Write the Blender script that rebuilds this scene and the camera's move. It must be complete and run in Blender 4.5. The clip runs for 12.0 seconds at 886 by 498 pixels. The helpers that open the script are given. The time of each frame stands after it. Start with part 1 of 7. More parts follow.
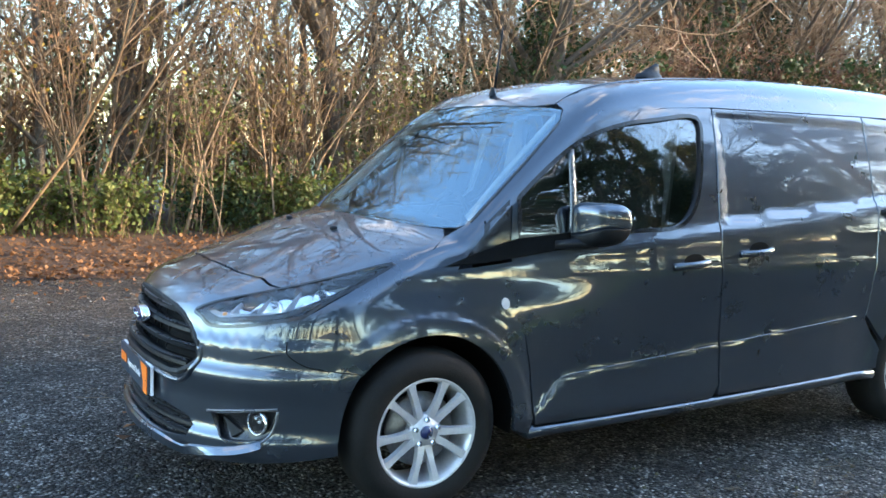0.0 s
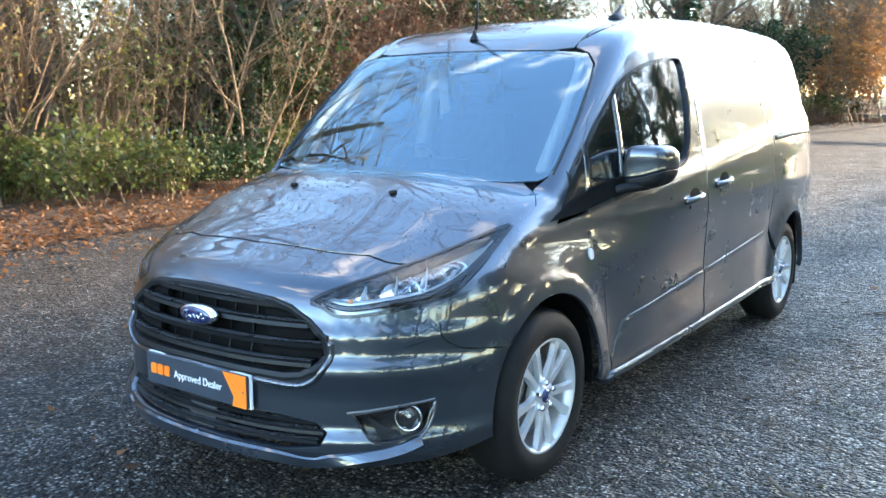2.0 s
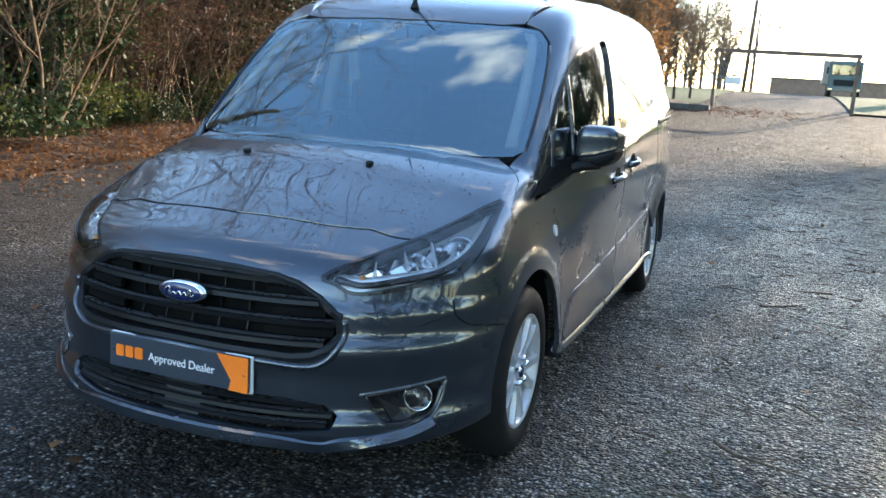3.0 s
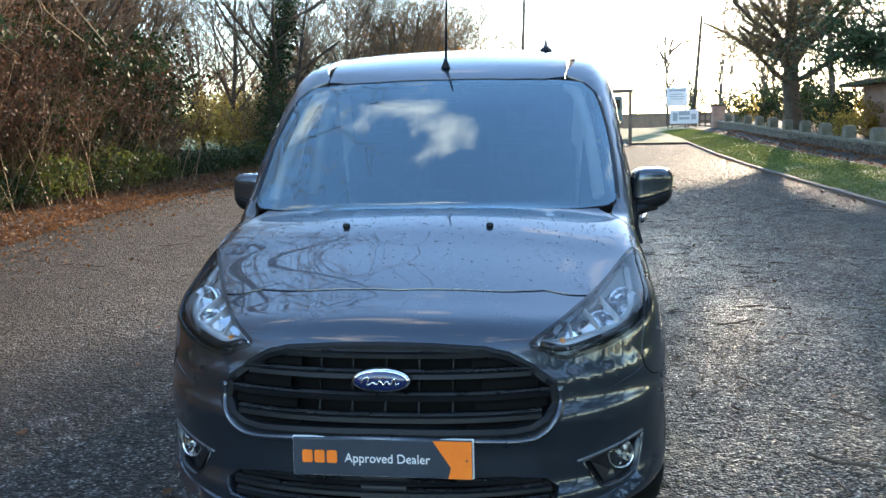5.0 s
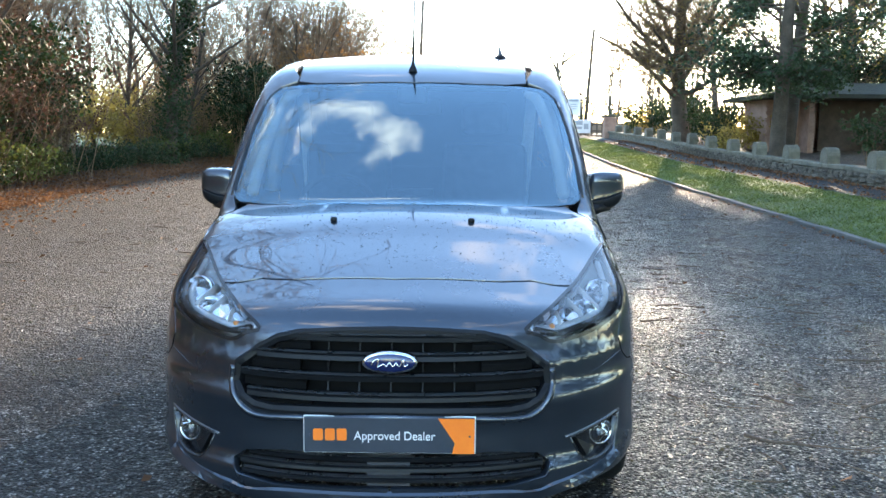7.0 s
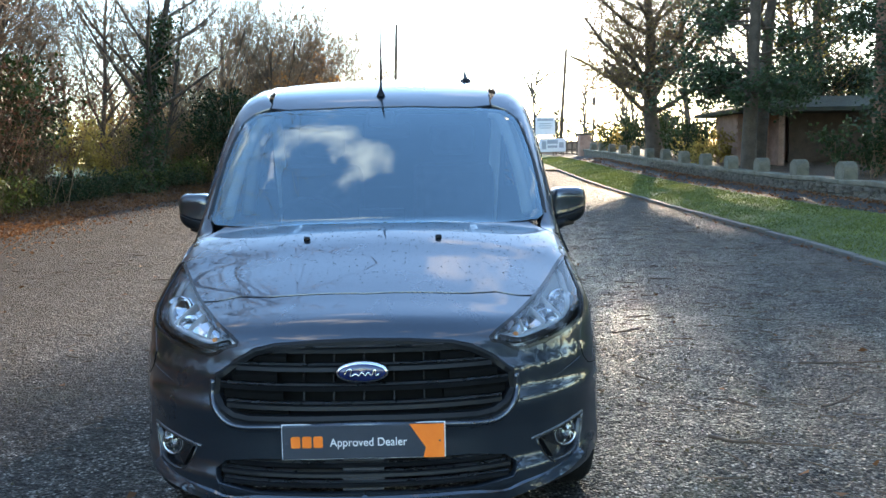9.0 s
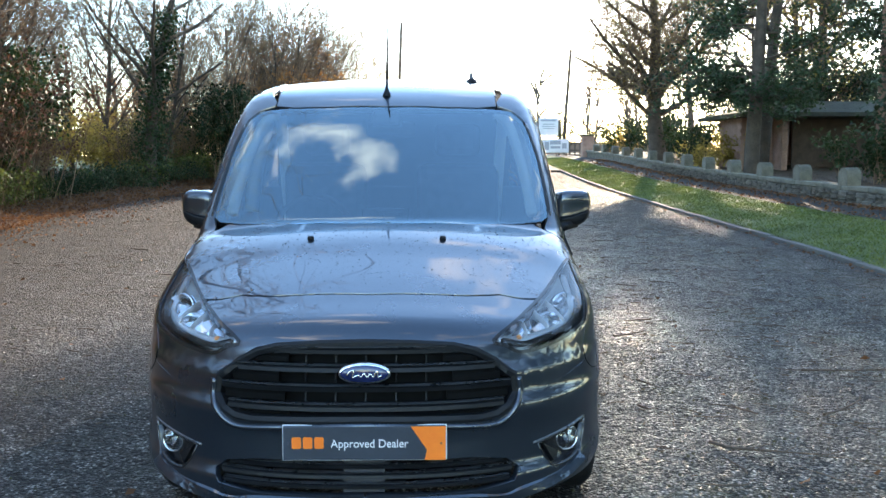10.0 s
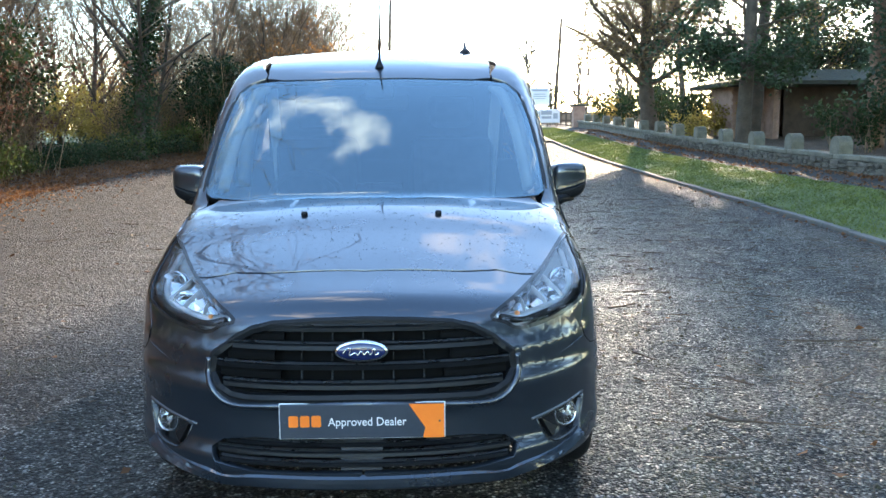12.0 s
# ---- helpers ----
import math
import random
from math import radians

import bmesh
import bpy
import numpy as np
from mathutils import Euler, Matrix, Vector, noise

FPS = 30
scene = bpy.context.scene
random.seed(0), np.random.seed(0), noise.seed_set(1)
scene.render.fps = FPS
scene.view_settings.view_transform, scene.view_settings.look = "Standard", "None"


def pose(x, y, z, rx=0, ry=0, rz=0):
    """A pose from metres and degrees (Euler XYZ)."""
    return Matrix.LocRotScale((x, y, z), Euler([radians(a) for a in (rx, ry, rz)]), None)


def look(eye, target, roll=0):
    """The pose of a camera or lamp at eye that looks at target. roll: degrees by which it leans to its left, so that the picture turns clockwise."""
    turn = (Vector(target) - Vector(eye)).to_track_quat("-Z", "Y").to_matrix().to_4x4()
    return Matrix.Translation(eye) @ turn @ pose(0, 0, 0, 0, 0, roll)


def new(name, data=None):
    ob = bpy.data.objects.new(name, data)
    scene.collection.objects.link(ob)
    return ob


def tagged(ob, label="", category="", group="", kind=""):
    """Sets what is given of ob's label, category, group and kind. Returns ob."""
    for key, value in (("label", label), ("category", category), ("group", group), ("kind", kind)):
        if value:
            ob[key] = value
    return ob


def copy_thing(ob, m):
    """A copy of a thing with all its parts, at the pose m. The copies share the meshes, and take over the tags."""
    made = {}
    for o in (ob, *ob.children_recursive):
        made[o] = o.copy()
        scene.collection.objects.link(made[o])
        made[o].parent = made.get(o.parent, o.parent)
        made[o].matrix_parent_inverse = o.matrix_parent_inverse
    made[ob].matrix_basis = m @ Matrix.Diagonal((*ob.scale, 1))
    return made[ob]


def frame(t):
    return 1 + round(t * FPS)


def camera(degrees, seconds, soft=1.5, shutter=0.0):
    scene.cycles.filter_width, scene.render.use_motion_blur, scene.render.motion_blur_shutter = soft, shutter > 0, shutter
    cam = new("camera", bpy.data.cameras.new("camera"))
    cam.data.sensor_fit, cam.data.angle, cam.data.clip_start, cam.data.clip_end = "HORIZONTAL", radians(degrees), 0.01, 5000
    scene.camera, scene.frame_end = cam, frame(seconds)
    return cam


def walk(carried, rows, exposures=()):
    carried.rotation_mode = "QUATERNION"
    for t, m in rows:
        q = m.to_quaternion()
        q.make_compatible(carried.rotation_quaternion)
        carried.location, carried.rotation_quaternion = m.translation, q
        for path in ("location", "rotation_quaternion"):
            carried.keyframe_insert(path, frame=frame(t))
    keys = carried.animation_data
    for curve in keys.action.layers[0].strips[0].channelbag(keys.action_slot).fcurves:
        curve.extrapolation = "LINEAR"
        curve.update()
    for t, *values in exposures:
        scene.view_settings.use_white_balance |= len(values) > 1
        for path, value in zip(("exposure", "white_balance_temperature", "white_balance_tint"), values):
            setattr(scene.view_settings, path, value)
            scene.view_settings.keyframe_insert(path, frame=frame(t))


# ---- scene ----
cam = camera(52.7, 12.0, shutter=0.2)
PATH = [
    (0, (3.74, -1.663, 1.39), (2.027, -0.654, 1.174), 2.5),
    (0.5, (3.397, -2.053, 1.377), (1.787, -0.888, 1.155), 2.4),
    (1, (3.089, -2.394, 1.417), (1.589, -1.09, 1.198), 2.5),
    (1.5, (2.793, -2.662, 1.387), (1.47, -1.187, 1.118), 1.6),
    (2, (2.401, -2.796, 1.4), (1.247, -1.196, 1.069), 0.0),
    (2.5, (2.056, -2.959, 1.385), (1.146, -1.214, 1.032), 2.3),
    (3, (1.69, -3.102, 1.384), (0.992, -1.267, 1.001), 3.6),
    (3.2, (1.542, -3.151, 1.382), (0.901, -1.294, 1.005), 3.3),
    (4.8, (0.572, -3.336, 1.363), (0.277, -1.381, 1.061), -0.5),
    (5, (0.498, -3.331, 1.374), (0.246, -1.363, 1.12), -1.1),
    (5.5, (0.3, -3.464, 1.365), (0.074, -1.492, 1.118), -0.4),
    (6, (0.178, -3.56, 1.361), (-0.029, -1.586, 1.114), -0.3),
    (6.5, (0.175, -3.538, 1.378), (0.119, -1.554, 1.135), 0.5),
    (7, (0.172, -3.548, 1.36), (0.162, -1.563, 1.114), 0.5),
    (8.8, (0.225, -3.721, 1.338), (0.248, -1.731, 1.139), -1.1),
    (9, (0.218, -3.713, 1.354), (0.252, -1.723, 1.156), -1.0),
    (9.5, (0.199, -3.704, 1.361), (0.225, -1.713, 1.172), 0.0),
    (10, (0.206, -3.698, 1.364), (0.238, -1.709, 1.163), 0.0),
    (10.5, (0.205, -3.677, 1.369), (0.253, -1.692, 1.13), 0.2),
    (11, (0.199, -3.655, 1.372), (0.257, -1.674, 1.106), 0.0),
    (11.5, (0.2, -3.648, 1.372), (0.258, -1.667, 1.1), -0.3),
    (12, (0.189, -3.653, 1.373), (0.24, -1.671, 1.108), -0.4),
]
EXPOSURES = [(0, 3.5), (0.5, 3.35), (1.0, 2.99), (1.5, 3.62), (2.0, 3.72), (2.4, 3.1), (2.7, 2.85), (3.2, 2.7), (4.8, 2.68), (6.0, 2.85), (6.5, 3.0), (7.0, 3.12), (9.0, 2.7), (10.0, 2.85), (10.5, 3.2), (11.0, 3.42), (11.5, 3.22), (12.0, 3.08)]
walk(cam, [(t, look(eye, target, roll)) for t, eye, target, roll in PATH], EXPOSURES)


# Sun and sky: a low winter sun ahead and a little to the right, behind bare trees
SUN_AZ, SUN_EL = 15.0, 11.0
world = bpy.data.worlds.new("winter_sky")
scene.world = world
world.use_nodes = True
wn, wl = world.node_tree.nodes, world.node_tree.links
wn.clear()
sky = wn.new("ShaderNodeTexSky")
sky.sky_type, sky.sun_disc = "NISHITA", False
sky.sun_elevation, sky.sun_rotation = radians(SUN_EL), radians(SUN_AZ)
sky.air_density, sky.dust_density, sky.ozone_density = 1.0, 0.2, 2.1
coord = wn.new("ShaderNodeTexCoord")
flat = wn.new("ShaderNodeMapping")
flat.inputs["Scale"].default_value = (1.0, 1.0, 2.6)
flat.inputs["Location"].default_value = (-16.55, -15.18, -11.64)
cloud = wn.new("ShaderNodeTexNoise")
cloud.inputs["Scale"].default_value, cloud.inputs["Detail"].default_value, cloud.inputs["Roughness"].default_value = 2.6, 7.0, 0.55
ramp = wn.new("ShaderNodeValToRGB")
ramp.color_ramp.elements[0].position, ramp.color_ramp.elements[1].position = 0.59, 0.78
mixc = wn.new("ShaderNodeMix")
mixc.data_type = "RGBA"
mixc.inputs["B"].default_value = (5.0, 4.4, 3.8, 1)
bg = wn.new("ShaderNodeBackground")
bg.inputs["Strength"].default_value = 0.15
wout = wn.new("ShaderNodeOutputWorld")
wl.new(coord.outputs["Generated"], flat.inputs["Vector"])
wl.new(flat.outputs["Vector"], cloud.inputs["Vector"])
wl.new(cloud.outputs["Fac"], ramp.inputs["Fac"])
wl.new(ramp.outputs["Color"], mixc.inputs["Factor"])
wl.new(sky.outputs["Color"], mixc.inputs["A"])
wl.new(mixc.outputs["Result"], bg.inputs["Color"])
wl.new(bg.outputs["Background"], wout.inputs["Surface"])

sun = new("sun", bpy.data.lights.new("sun", "SUN"))
sun.data.energy, sun.data.angle, sun.data.color = 2.0, radians(0.8), (1.0, 0.80, 0.58)
sa, se = radians(SUN_AZ), radians(SUN_EL)
sun.matrix_world = look((30 * math.sin(sa), 30 * math.cos(sa), 40), (30 * math.sin(sa) - math.sin(sa) * math.cos(se), 30 * math.cos(sa) - math.cos(sa) * math.cos(se), 40 - math.sin(se)))


# Materials
def nodes_of(name):
    m = bpy.data.materials.new(name)
    m.use_nodes = True
    n, l = m.node_tree.nodes, m.node_tree.links
    return m, n, l, n["Principled BSDF"]


def grain(n, l, vec, scale, detail=6.0, rough=0.6):
    t = n.new("ShaderNodeTexNoise")
    t.inputs["Scale"].default_value, t.inputs["Detail"].default_value, t.inputs["Roughness"].default_value = scale, detail, rough
    l.new(vec, t.inputs["Vector"])
    return t.outputs["Fac"]


def ramp_of(n, l, fac, stops):
    r = n.new("ShaderNodeValToRGB")
    e = r.color_ramp.elements
    while len(e) < len(stops):
        e.new(0.5)
    for i, (at, c) in enumerate(stops):
        e[i].position, e[i].color = at, (*c, 1) if len(c) == 3 else c
    l.new(fac, r.inputs["Fac"])
    return r.outputs["Color"]


def blend(n, l, fac, a, b, how="MIX"):
    m = n.new("ShaderNodeMix")
    m.data_type, m.blend_type = "RGBA", how
    for s, v in (("Factor", fac), ("A", a), ("B", b)):
        if isinstance(v, (int, float)):
            m.inputs[s].default_value = v
        elif isinstance(v, tuple):
            m.inputs[s].default_value = (*v, 1)
        else:
            l.new(v, m.inputs[s])
    return m.outputs["Result"]


def surface(name, dark, light, scale=6.0, fine=60.0, rough=0.7, spread=0.15, metal=0.0, bump=0.3, depth=0.01, coat=0.0, by_piece=0.0, spec=0.5, translucent=0.0):
    """A surface with broad stains, fine grain and a little relief."""
    m, n, l, p = nodes_of(name)
    vec = n.new("ShaderNodeTexCoord").outputs["Object"]
    broad, small = grain(n, l, vec, scale), grain(n, l, vec, fine, 4)
    both = n.new("ShaderNodeMath")
    both.operation = "MULTIPLY_ADD"
    l.new(small, both.inputs[0])
    both.inputs[1].default_value = 0.45
    l.new(broad, both.inputs[2])
    col = ramp_of(n, l, both.outputs[0], [(0.45, dark), (0.98, light)])
    if by_piece:
        info = n.new("ShaderNodeObjectInfo").outputs["Random"]
        isl = n.new("ShaderNodeNewGeometry").outputs["Random Per Island"]
        hs = n.new("ShaderNodeHueSaturation")
        mm = n.new("ShaderNodeMath")
        mm.operation = "ADD"
        l.new(info, mm.inputs[0]), l.new(isl, mm.inputs[1])
        sc = n.new("ShaderNodeMapRange")
        sc.inputs["From Max"].default_value = 2.0
        sc.inputs["To Min"].default_value, sc.inputs["To Max"].default_value = 1 - by_piece, 1 + by_piece
        l.new(mm.outputs[0], sc.inputs["Value"])
        l.new(sc.outputs["Result"], hs.inputs["Value"])
        l.new(col, hs.inputs["Color"])
        col = hs.outputs["Color"]
    l.new(col, p.inputs["Base Color"])
    rr = n.new("ShaderNodeMapRange")
    rr.inputs["To Min"].default_value, rr.inputs["To Max"].default_value = max(rough - spread, 0.02), min(rough + spread, 1)
    l.new(broad, rr.inputs["Value"])
    l.new(rr.outputs["Result"], p.inputs["Roughness"])
    p.inputs["Metallic"].default_value, p.inputs["Coat Weight"].default_value, p.inputs["Specular IOR Level"].default_value = metal, coat, spec
    if bump:
        b = n.new("ShaderNodeBump")
        b.inputs["Strength"].default_value, b.inputs["Distance"].default_value = bump, depth
        l.new(small, b.inputs["Height"])
        l.new(b.outputs["Normal"], p.inputs["Normal"])
    if translucent:
        out = n["Material Output"]
        tr = n.new("ShaderNodeBsdfTranslucent")
        l.new(col, tr.inputs["Color"])
        ms = n.new("ShaderNodeMixShader")
        ms.inputs["Fac"].default_value = translucent
        l.new(p.outputs["BSDF"], ms.inputs[1]), l.new(tr.outputs["BSDF"], ms.inputs[2])
        l.new(ms.outputs["Shader"], out.inputs["Surface"])
    return m


def paint_material():
    m, n, l, p = nodes_of("dark_grey_metallic_paint")
    vec = n.new("ShaderNodeTexCoord").outputs["Object"]
    fl = n.new("ShaderNodeTexVoronoi")
    fl.inputs["Scale"].default_value = 1400
    l.new(vec, fl.inputs["Vector"])
    dirt = grain(n, l, vec, 5.0, 8)
    col = ramp_of(n, l, fl.outputs["Distance"], [(0.0, (0.050, 0.067, 0.094)), (0.9, (0.020, 0.027, 0.038))])
    grime = ramp_of(n, l, dirt, [(0.52, (0, 0, 0)), (0.8, (0.06, 0.06, 0.06))])
    l.new(blend(n, l, grime, col, (0.12, 0.11, 0.10)), p.inputs["Base Color"])
    p.inputs["Metallic"].default_value = 0.75
    rr = n.new("ShaderNodeMapRange")
    rr.inputs["To Min"].default_value, rr.inputs["To Max"].default_value = 0.22, 0.36
    l.new(dirt, rr.inputs["Value"])
    l.new(rr.outputs["Result"], p.inputs["Roughness"])
    p.inputs["Coat Weight"].default_value, p.inputs["Coat Roughness"].default_value = 1.0, 0.012
    p.inputs["Coat IOR"].default_value = 1.75
    return m


def glass_material(name, tint, rough=0.0, clear=0.9, gloss=(1.0, 1.0, 1.0)):
    """Thin glass: a mirror at grazing angles, else clear with a tint."""
    m, n, l, p = nodes_of(name)
    n.remove(p)
    tr, gl, mx, fr = n.new("ShaderNodeBsdfTransparent"), n.new("ShaderNodeBsdfGlossy"), n.new("ShaderNodeMixShader"), n.new("ShaderNodeFresnel")
    tr.inputs["Color"].default_value = (*tint, 1)
    gl.inputs["Roughness"].default_value, gl.inputs["Color"].default_value = rough, (*gloss, 1)
    fr.inputs["IOR"].default_value = clear
    l.new(fr.outputs["Fac"], mx.inputs["Fac"])
    l.new(tr.outputs["BSDF"], mx.inputs[1]), l.new(gl.outputs["BSDF"], mx.inputs[2])
    l.new(mx.outputs["Shader"], n["Material Output"].inputs["Surface"])
    return m


PAINT = paint_material()
BLACK = surface("black_plastic", (0.004, 0.0045, 0.0055), (0.012, 0.013, 0.015), 8, 300, 0.45, 0.12, bump=0.15, depth=0.002, spec=0.22)
GLOSS = surface("gloss_black_trim", (0.008, 0.008, 0.009), (0.02, 0.02, 0.022), 8, 300, 0.12, 0.06, bump=0.0)
RUBBER = surface("tyre_rubber", (0.003, 0.003, 0.003), (0.012, 0.0115, 0.011), 12, 120, 0.70, 0.12, bump=0.4, depth=0.003, spec=0.25)
SILVER = surface("silver_alloy_paint", (0.46, 0.46, 0.47), (0.66, 0.66, 0.67), 10, 90, 0.38, 0.08, metal=0.45, bump=0.05, depth=0.001, coat=0.5)
CHROME = surface("chrome", (0.75, 0.76, 0.78), (0.9, 0.9, 0.92), 10, 90, 0.09, 0.05, metal=1.0, bump=0.0)
STEEL = surface("dull_steel", (0.16, 0.155, 0.15), (0.34, 0.33, 0.32), 14, 90, 0.45, 0.12, metal=0.9, bump=0.1, depth=0.002)
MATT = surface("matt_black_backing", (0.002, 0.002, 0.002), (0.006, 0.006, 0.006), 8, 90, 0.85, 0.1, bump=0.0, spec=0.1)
BOWL = surface("bright_lamp_reflector", (0.55, 0.56, 0.58), (0.78, 0.79, 0.81), 14, 60, 0.14, 0.08, metal=0.65, bump=0.0)
SATIN = surface("satin_grey_trim", (0.10, 0.104, 0.11), (0.16, 0.165, 0.175), 10, 200, 0.28, 0.08, metal=0.7, bump=0.0)
WINDSCREEN = glass_material("windscreen_glass", (0.55, 0.63, 0.66), 0.005, 3.1, (0.68, 0.89, 1.0))
SIDEGLASS = glass_material("side_window_glass", (0.22, 0.25, 0.25), 0.0, 2.2)
LENS = glass_material("clear_lamp_lens", (0.93, 0.95, 0.96), 0.0, 1.5)
CLEAR = bpy.data.materials.new("glass_inner_face")
CLEAR.use_nodes = True
CLEAR.node_tree.nodes.remove(CLEAR.node_tree.nodes["Principled BSDF"])
clear_node = CLEAR.node_tree.nodes.new("ShaderNodeBsdfTransparent")
CLEAR.node_tree.links.new(clear_node.outputs["BSDF"], CLEAR.node_tree.nodes["Material Output"].inputs["Surface"])
CABIN = surface("dark_grey_cabin_plastic", (0.014, 0.014, 0.016), (0.032, 0.032, 0.036), 8, 200, 0.7, 0.1, bump=0.2, depth=0.002)
CLOTH = surface("dark_seat_cloth", (0.02, 0.021, 0.024), (0.05, 0.05, 0.056), 20, 300, 0.9, 0.05, bump=0.4, depth=0.003)
PALE = surface("pale_grey_trim", (0.42, 0.43, 0.43), (0.55, 0.55, 0.55), 8, 100, 0.7, 0.1, bump=0.1, depth=0.002)
ORANGE = surface("orange_print", (0.85, 0.17, 0.012), (0.95, 0.23, 0.02), 5, 60, 0.4, 0.08, bump=0.0)
WHITE = surface("white_print", (0.74, 0.74, 0.74), (0.85, 0.85, 0.85), 5, 60, 0.4, 0.08, bump=0.0)
SLATE = surface("slate_plate", (0.025, 0.032, 0.045), (0.04, 0.05, 0.068), 5, 60, 0.35, 0.08, bump=0.0)
BLUE = surface("dark_blue_enamel", (0.008, 0.014, 0.06), (0.015, 0.025, 0.10), 5, 60, 0.18, 0.05, bump=0.0, coat=0.8)
AMBER = surface("amber_lens", (0.55, 0.18, 0.03), (0.75, 0.26, 0.05), 5, 60, 0.3, 0.1, bump=0.0)
BARK = surface("grey_brown_bark", (0.045, 0.034, 0.025), (0.15, 0.115, 0.082), 3, 30, 0.9, 0.08, bump=0.8, depth=0.03, by_piece=0.25)
TWIG = surface("brown_twigs", (0.095, 0.060, 0.034), (0.36, 0.235, 0.13), 1.2, 20, 0.85, 0.1, bump=0.3, depth=0.01, by_piece=0.3)
REDBARK = surface("ruddy_pine_bark", (0.14, 0.075, 0.05), (0.36, 0.21, 0.14), 3, 24, 0.9, 0.08, bump=0.9, depth=0.04)
IVY = surface("ivy_leaves", (0.014, 0.028, 0.010), (0.055, 0.085, 0.028), 1.5, 30, 0.62, 0.12, bump=0.1, by_piece=0.5, translucent=0.2, spec=0.25)
BRAMBLE = surface("bramble_leaves", (0.05, 0.075, 0.018), (0.19, 0.20, 0.05), 1.5, 30, 0.65, 0.12, bump=0.1, by_piece=0.5, translucent=0.3, spec=0.25)
RUSSETLEAF = surface("dull_russet_leaves", (0.055, 0.026, 0.018), (0.19, 0.088, 0.052), 1.0, 30, 0.75, 0.12, bump=0.1, by_piece=0.5, translucent=0.25)
DEADLEAF = surface("dead_brown_leaves", (0.085, 0.036, 0.015), (0.32, 0.145, 0.052), 1.0, 30, 0.75, 0.12, bump=0.1, by_piece=0.5, translucent=0.3)
# beech leaves: the dead-leaf brown with sunlight put into a brighter orange
SUNLITBEECHLEAF = surface("sunlit_orange_beech_leaves", (0.26, 0.10, 0.025), (0.58, 0.27, 0.075), 1.0, 30, 0.7, 0.12, bump=0.1, by_piece=0.4, translucent=0.35)
GOLDLEAF = surface("golden_yellow_leaves", (0.24, 0.175, 0.035), (0.55, 0.40, 0.095), 1.5, 30, 0.65, 0.12, bump=0.1, by_piece=0.4, translucent=0.5)
YEW = surface("dark_evergreen_needles", (0.016, 0.034, 0.014), (0.065, 0.10, 0.040), 1.5, 40, 0.6, 0.12, bump=0.1, by_piece=0.4, translucent=0.28)
GRASSLEAF = surface("grass_blades", (0.058, 0.092, 0.016), (0.19, 0.22, 0.05), 0.8, 30, 0.55, 0.1, bump=0.0, by_piece=0.4, translucent=0.35)


from mathutils import geometry


# Building tools
def mesh_of(name, verts, faces, material, smooth=True):
    me = bpy.data.meshes.new(name)
    me.from_pydata([tuple(v) for v in verts], [], [tuple(f) for f in faces])
    me.materials.append(material)
    if smooth:
        me.polygons.foreach_set("use_smooth", [True] * len(me.polygons))
    return me


def piece(name, verts, faces, material, parent=None, label="", smooth=True):
    ob = new(name, mesh_of(name, verts, faces, material, smooth))
    if parent:
        ob.parent = parent
    if label:
        ob["label"] = label
    return ob


def part(name, bm, material, parent=None, label="", smooth=False):
    me = bpy.data.meshes.new(name)
    bmesh.ops.recalc_face_normals(bm, faces=bm.faces)
    bm.to_mesh(me)
    bm.free()
    me.materials.append(material)
    if smooth:
        me.polygons.foreach_set("use_smooth", [True] * len(me.polygons))
    ob = new(name, me)
    if parent:
        ob.parent = parent
    if label:
        ob["label"] = label
    return ob


def box(bm, x0, y0, z0, x1, y1, z1, bevel=0.0, turn=None):
    g = bmesh.ops.create_cube(bm, size=1.0, matrix=Matrix.Translation(((x0 + x1) / 2, (y0 + y1) / 2, (z0 + z1) / 2)) @ Matrix.Diagonal((abs(x1 - x0), abs(y1 - y0), abs(z1 - z0), 1)))
    if turn is not None:
        bmesh.ops.transform(bm, matrix=turn, verts=g["verts"])
    if bevel:
        edges = list({e for v in g["verts"] for e in v.link_edges})
        bmesh.ops.bevel(bm, geom=edges, offset=bevel, segments=2, affect="EDGES", profile=0.5)
    return bm


def boxed(*args, **kw):
    return box(bmesh.new(), *args, **kw)


def spline(pts, per=8, closed=False):
    """Points along a smooth curve through pts (Catmull-Rom)."""
    p = np.array(pts, float)
    if closed:
        p = np.vstack([p[-1], p, p[0], p[1]])
    else:
        p = np.vstack([2 * p[0] - p[1], p, 2 * p[-1] - p[-2]])
    out = []
    for i in range(1, len(p) - 2):
        for t in np.linspace(0, 1, per, endpoint=False):
            a, b, c, d = p[i - 1], p[i], p[i + 1], p[i + 2]
            out.append(0.5 * (2 * b + (c - a) * t + (2 * a - 5 * b + 4 * c - d) * t**2 + (3 * b - a - 3 * c + d) * t**3))
    if not closed:
        out.append(p[-2])
    return np.array(out)


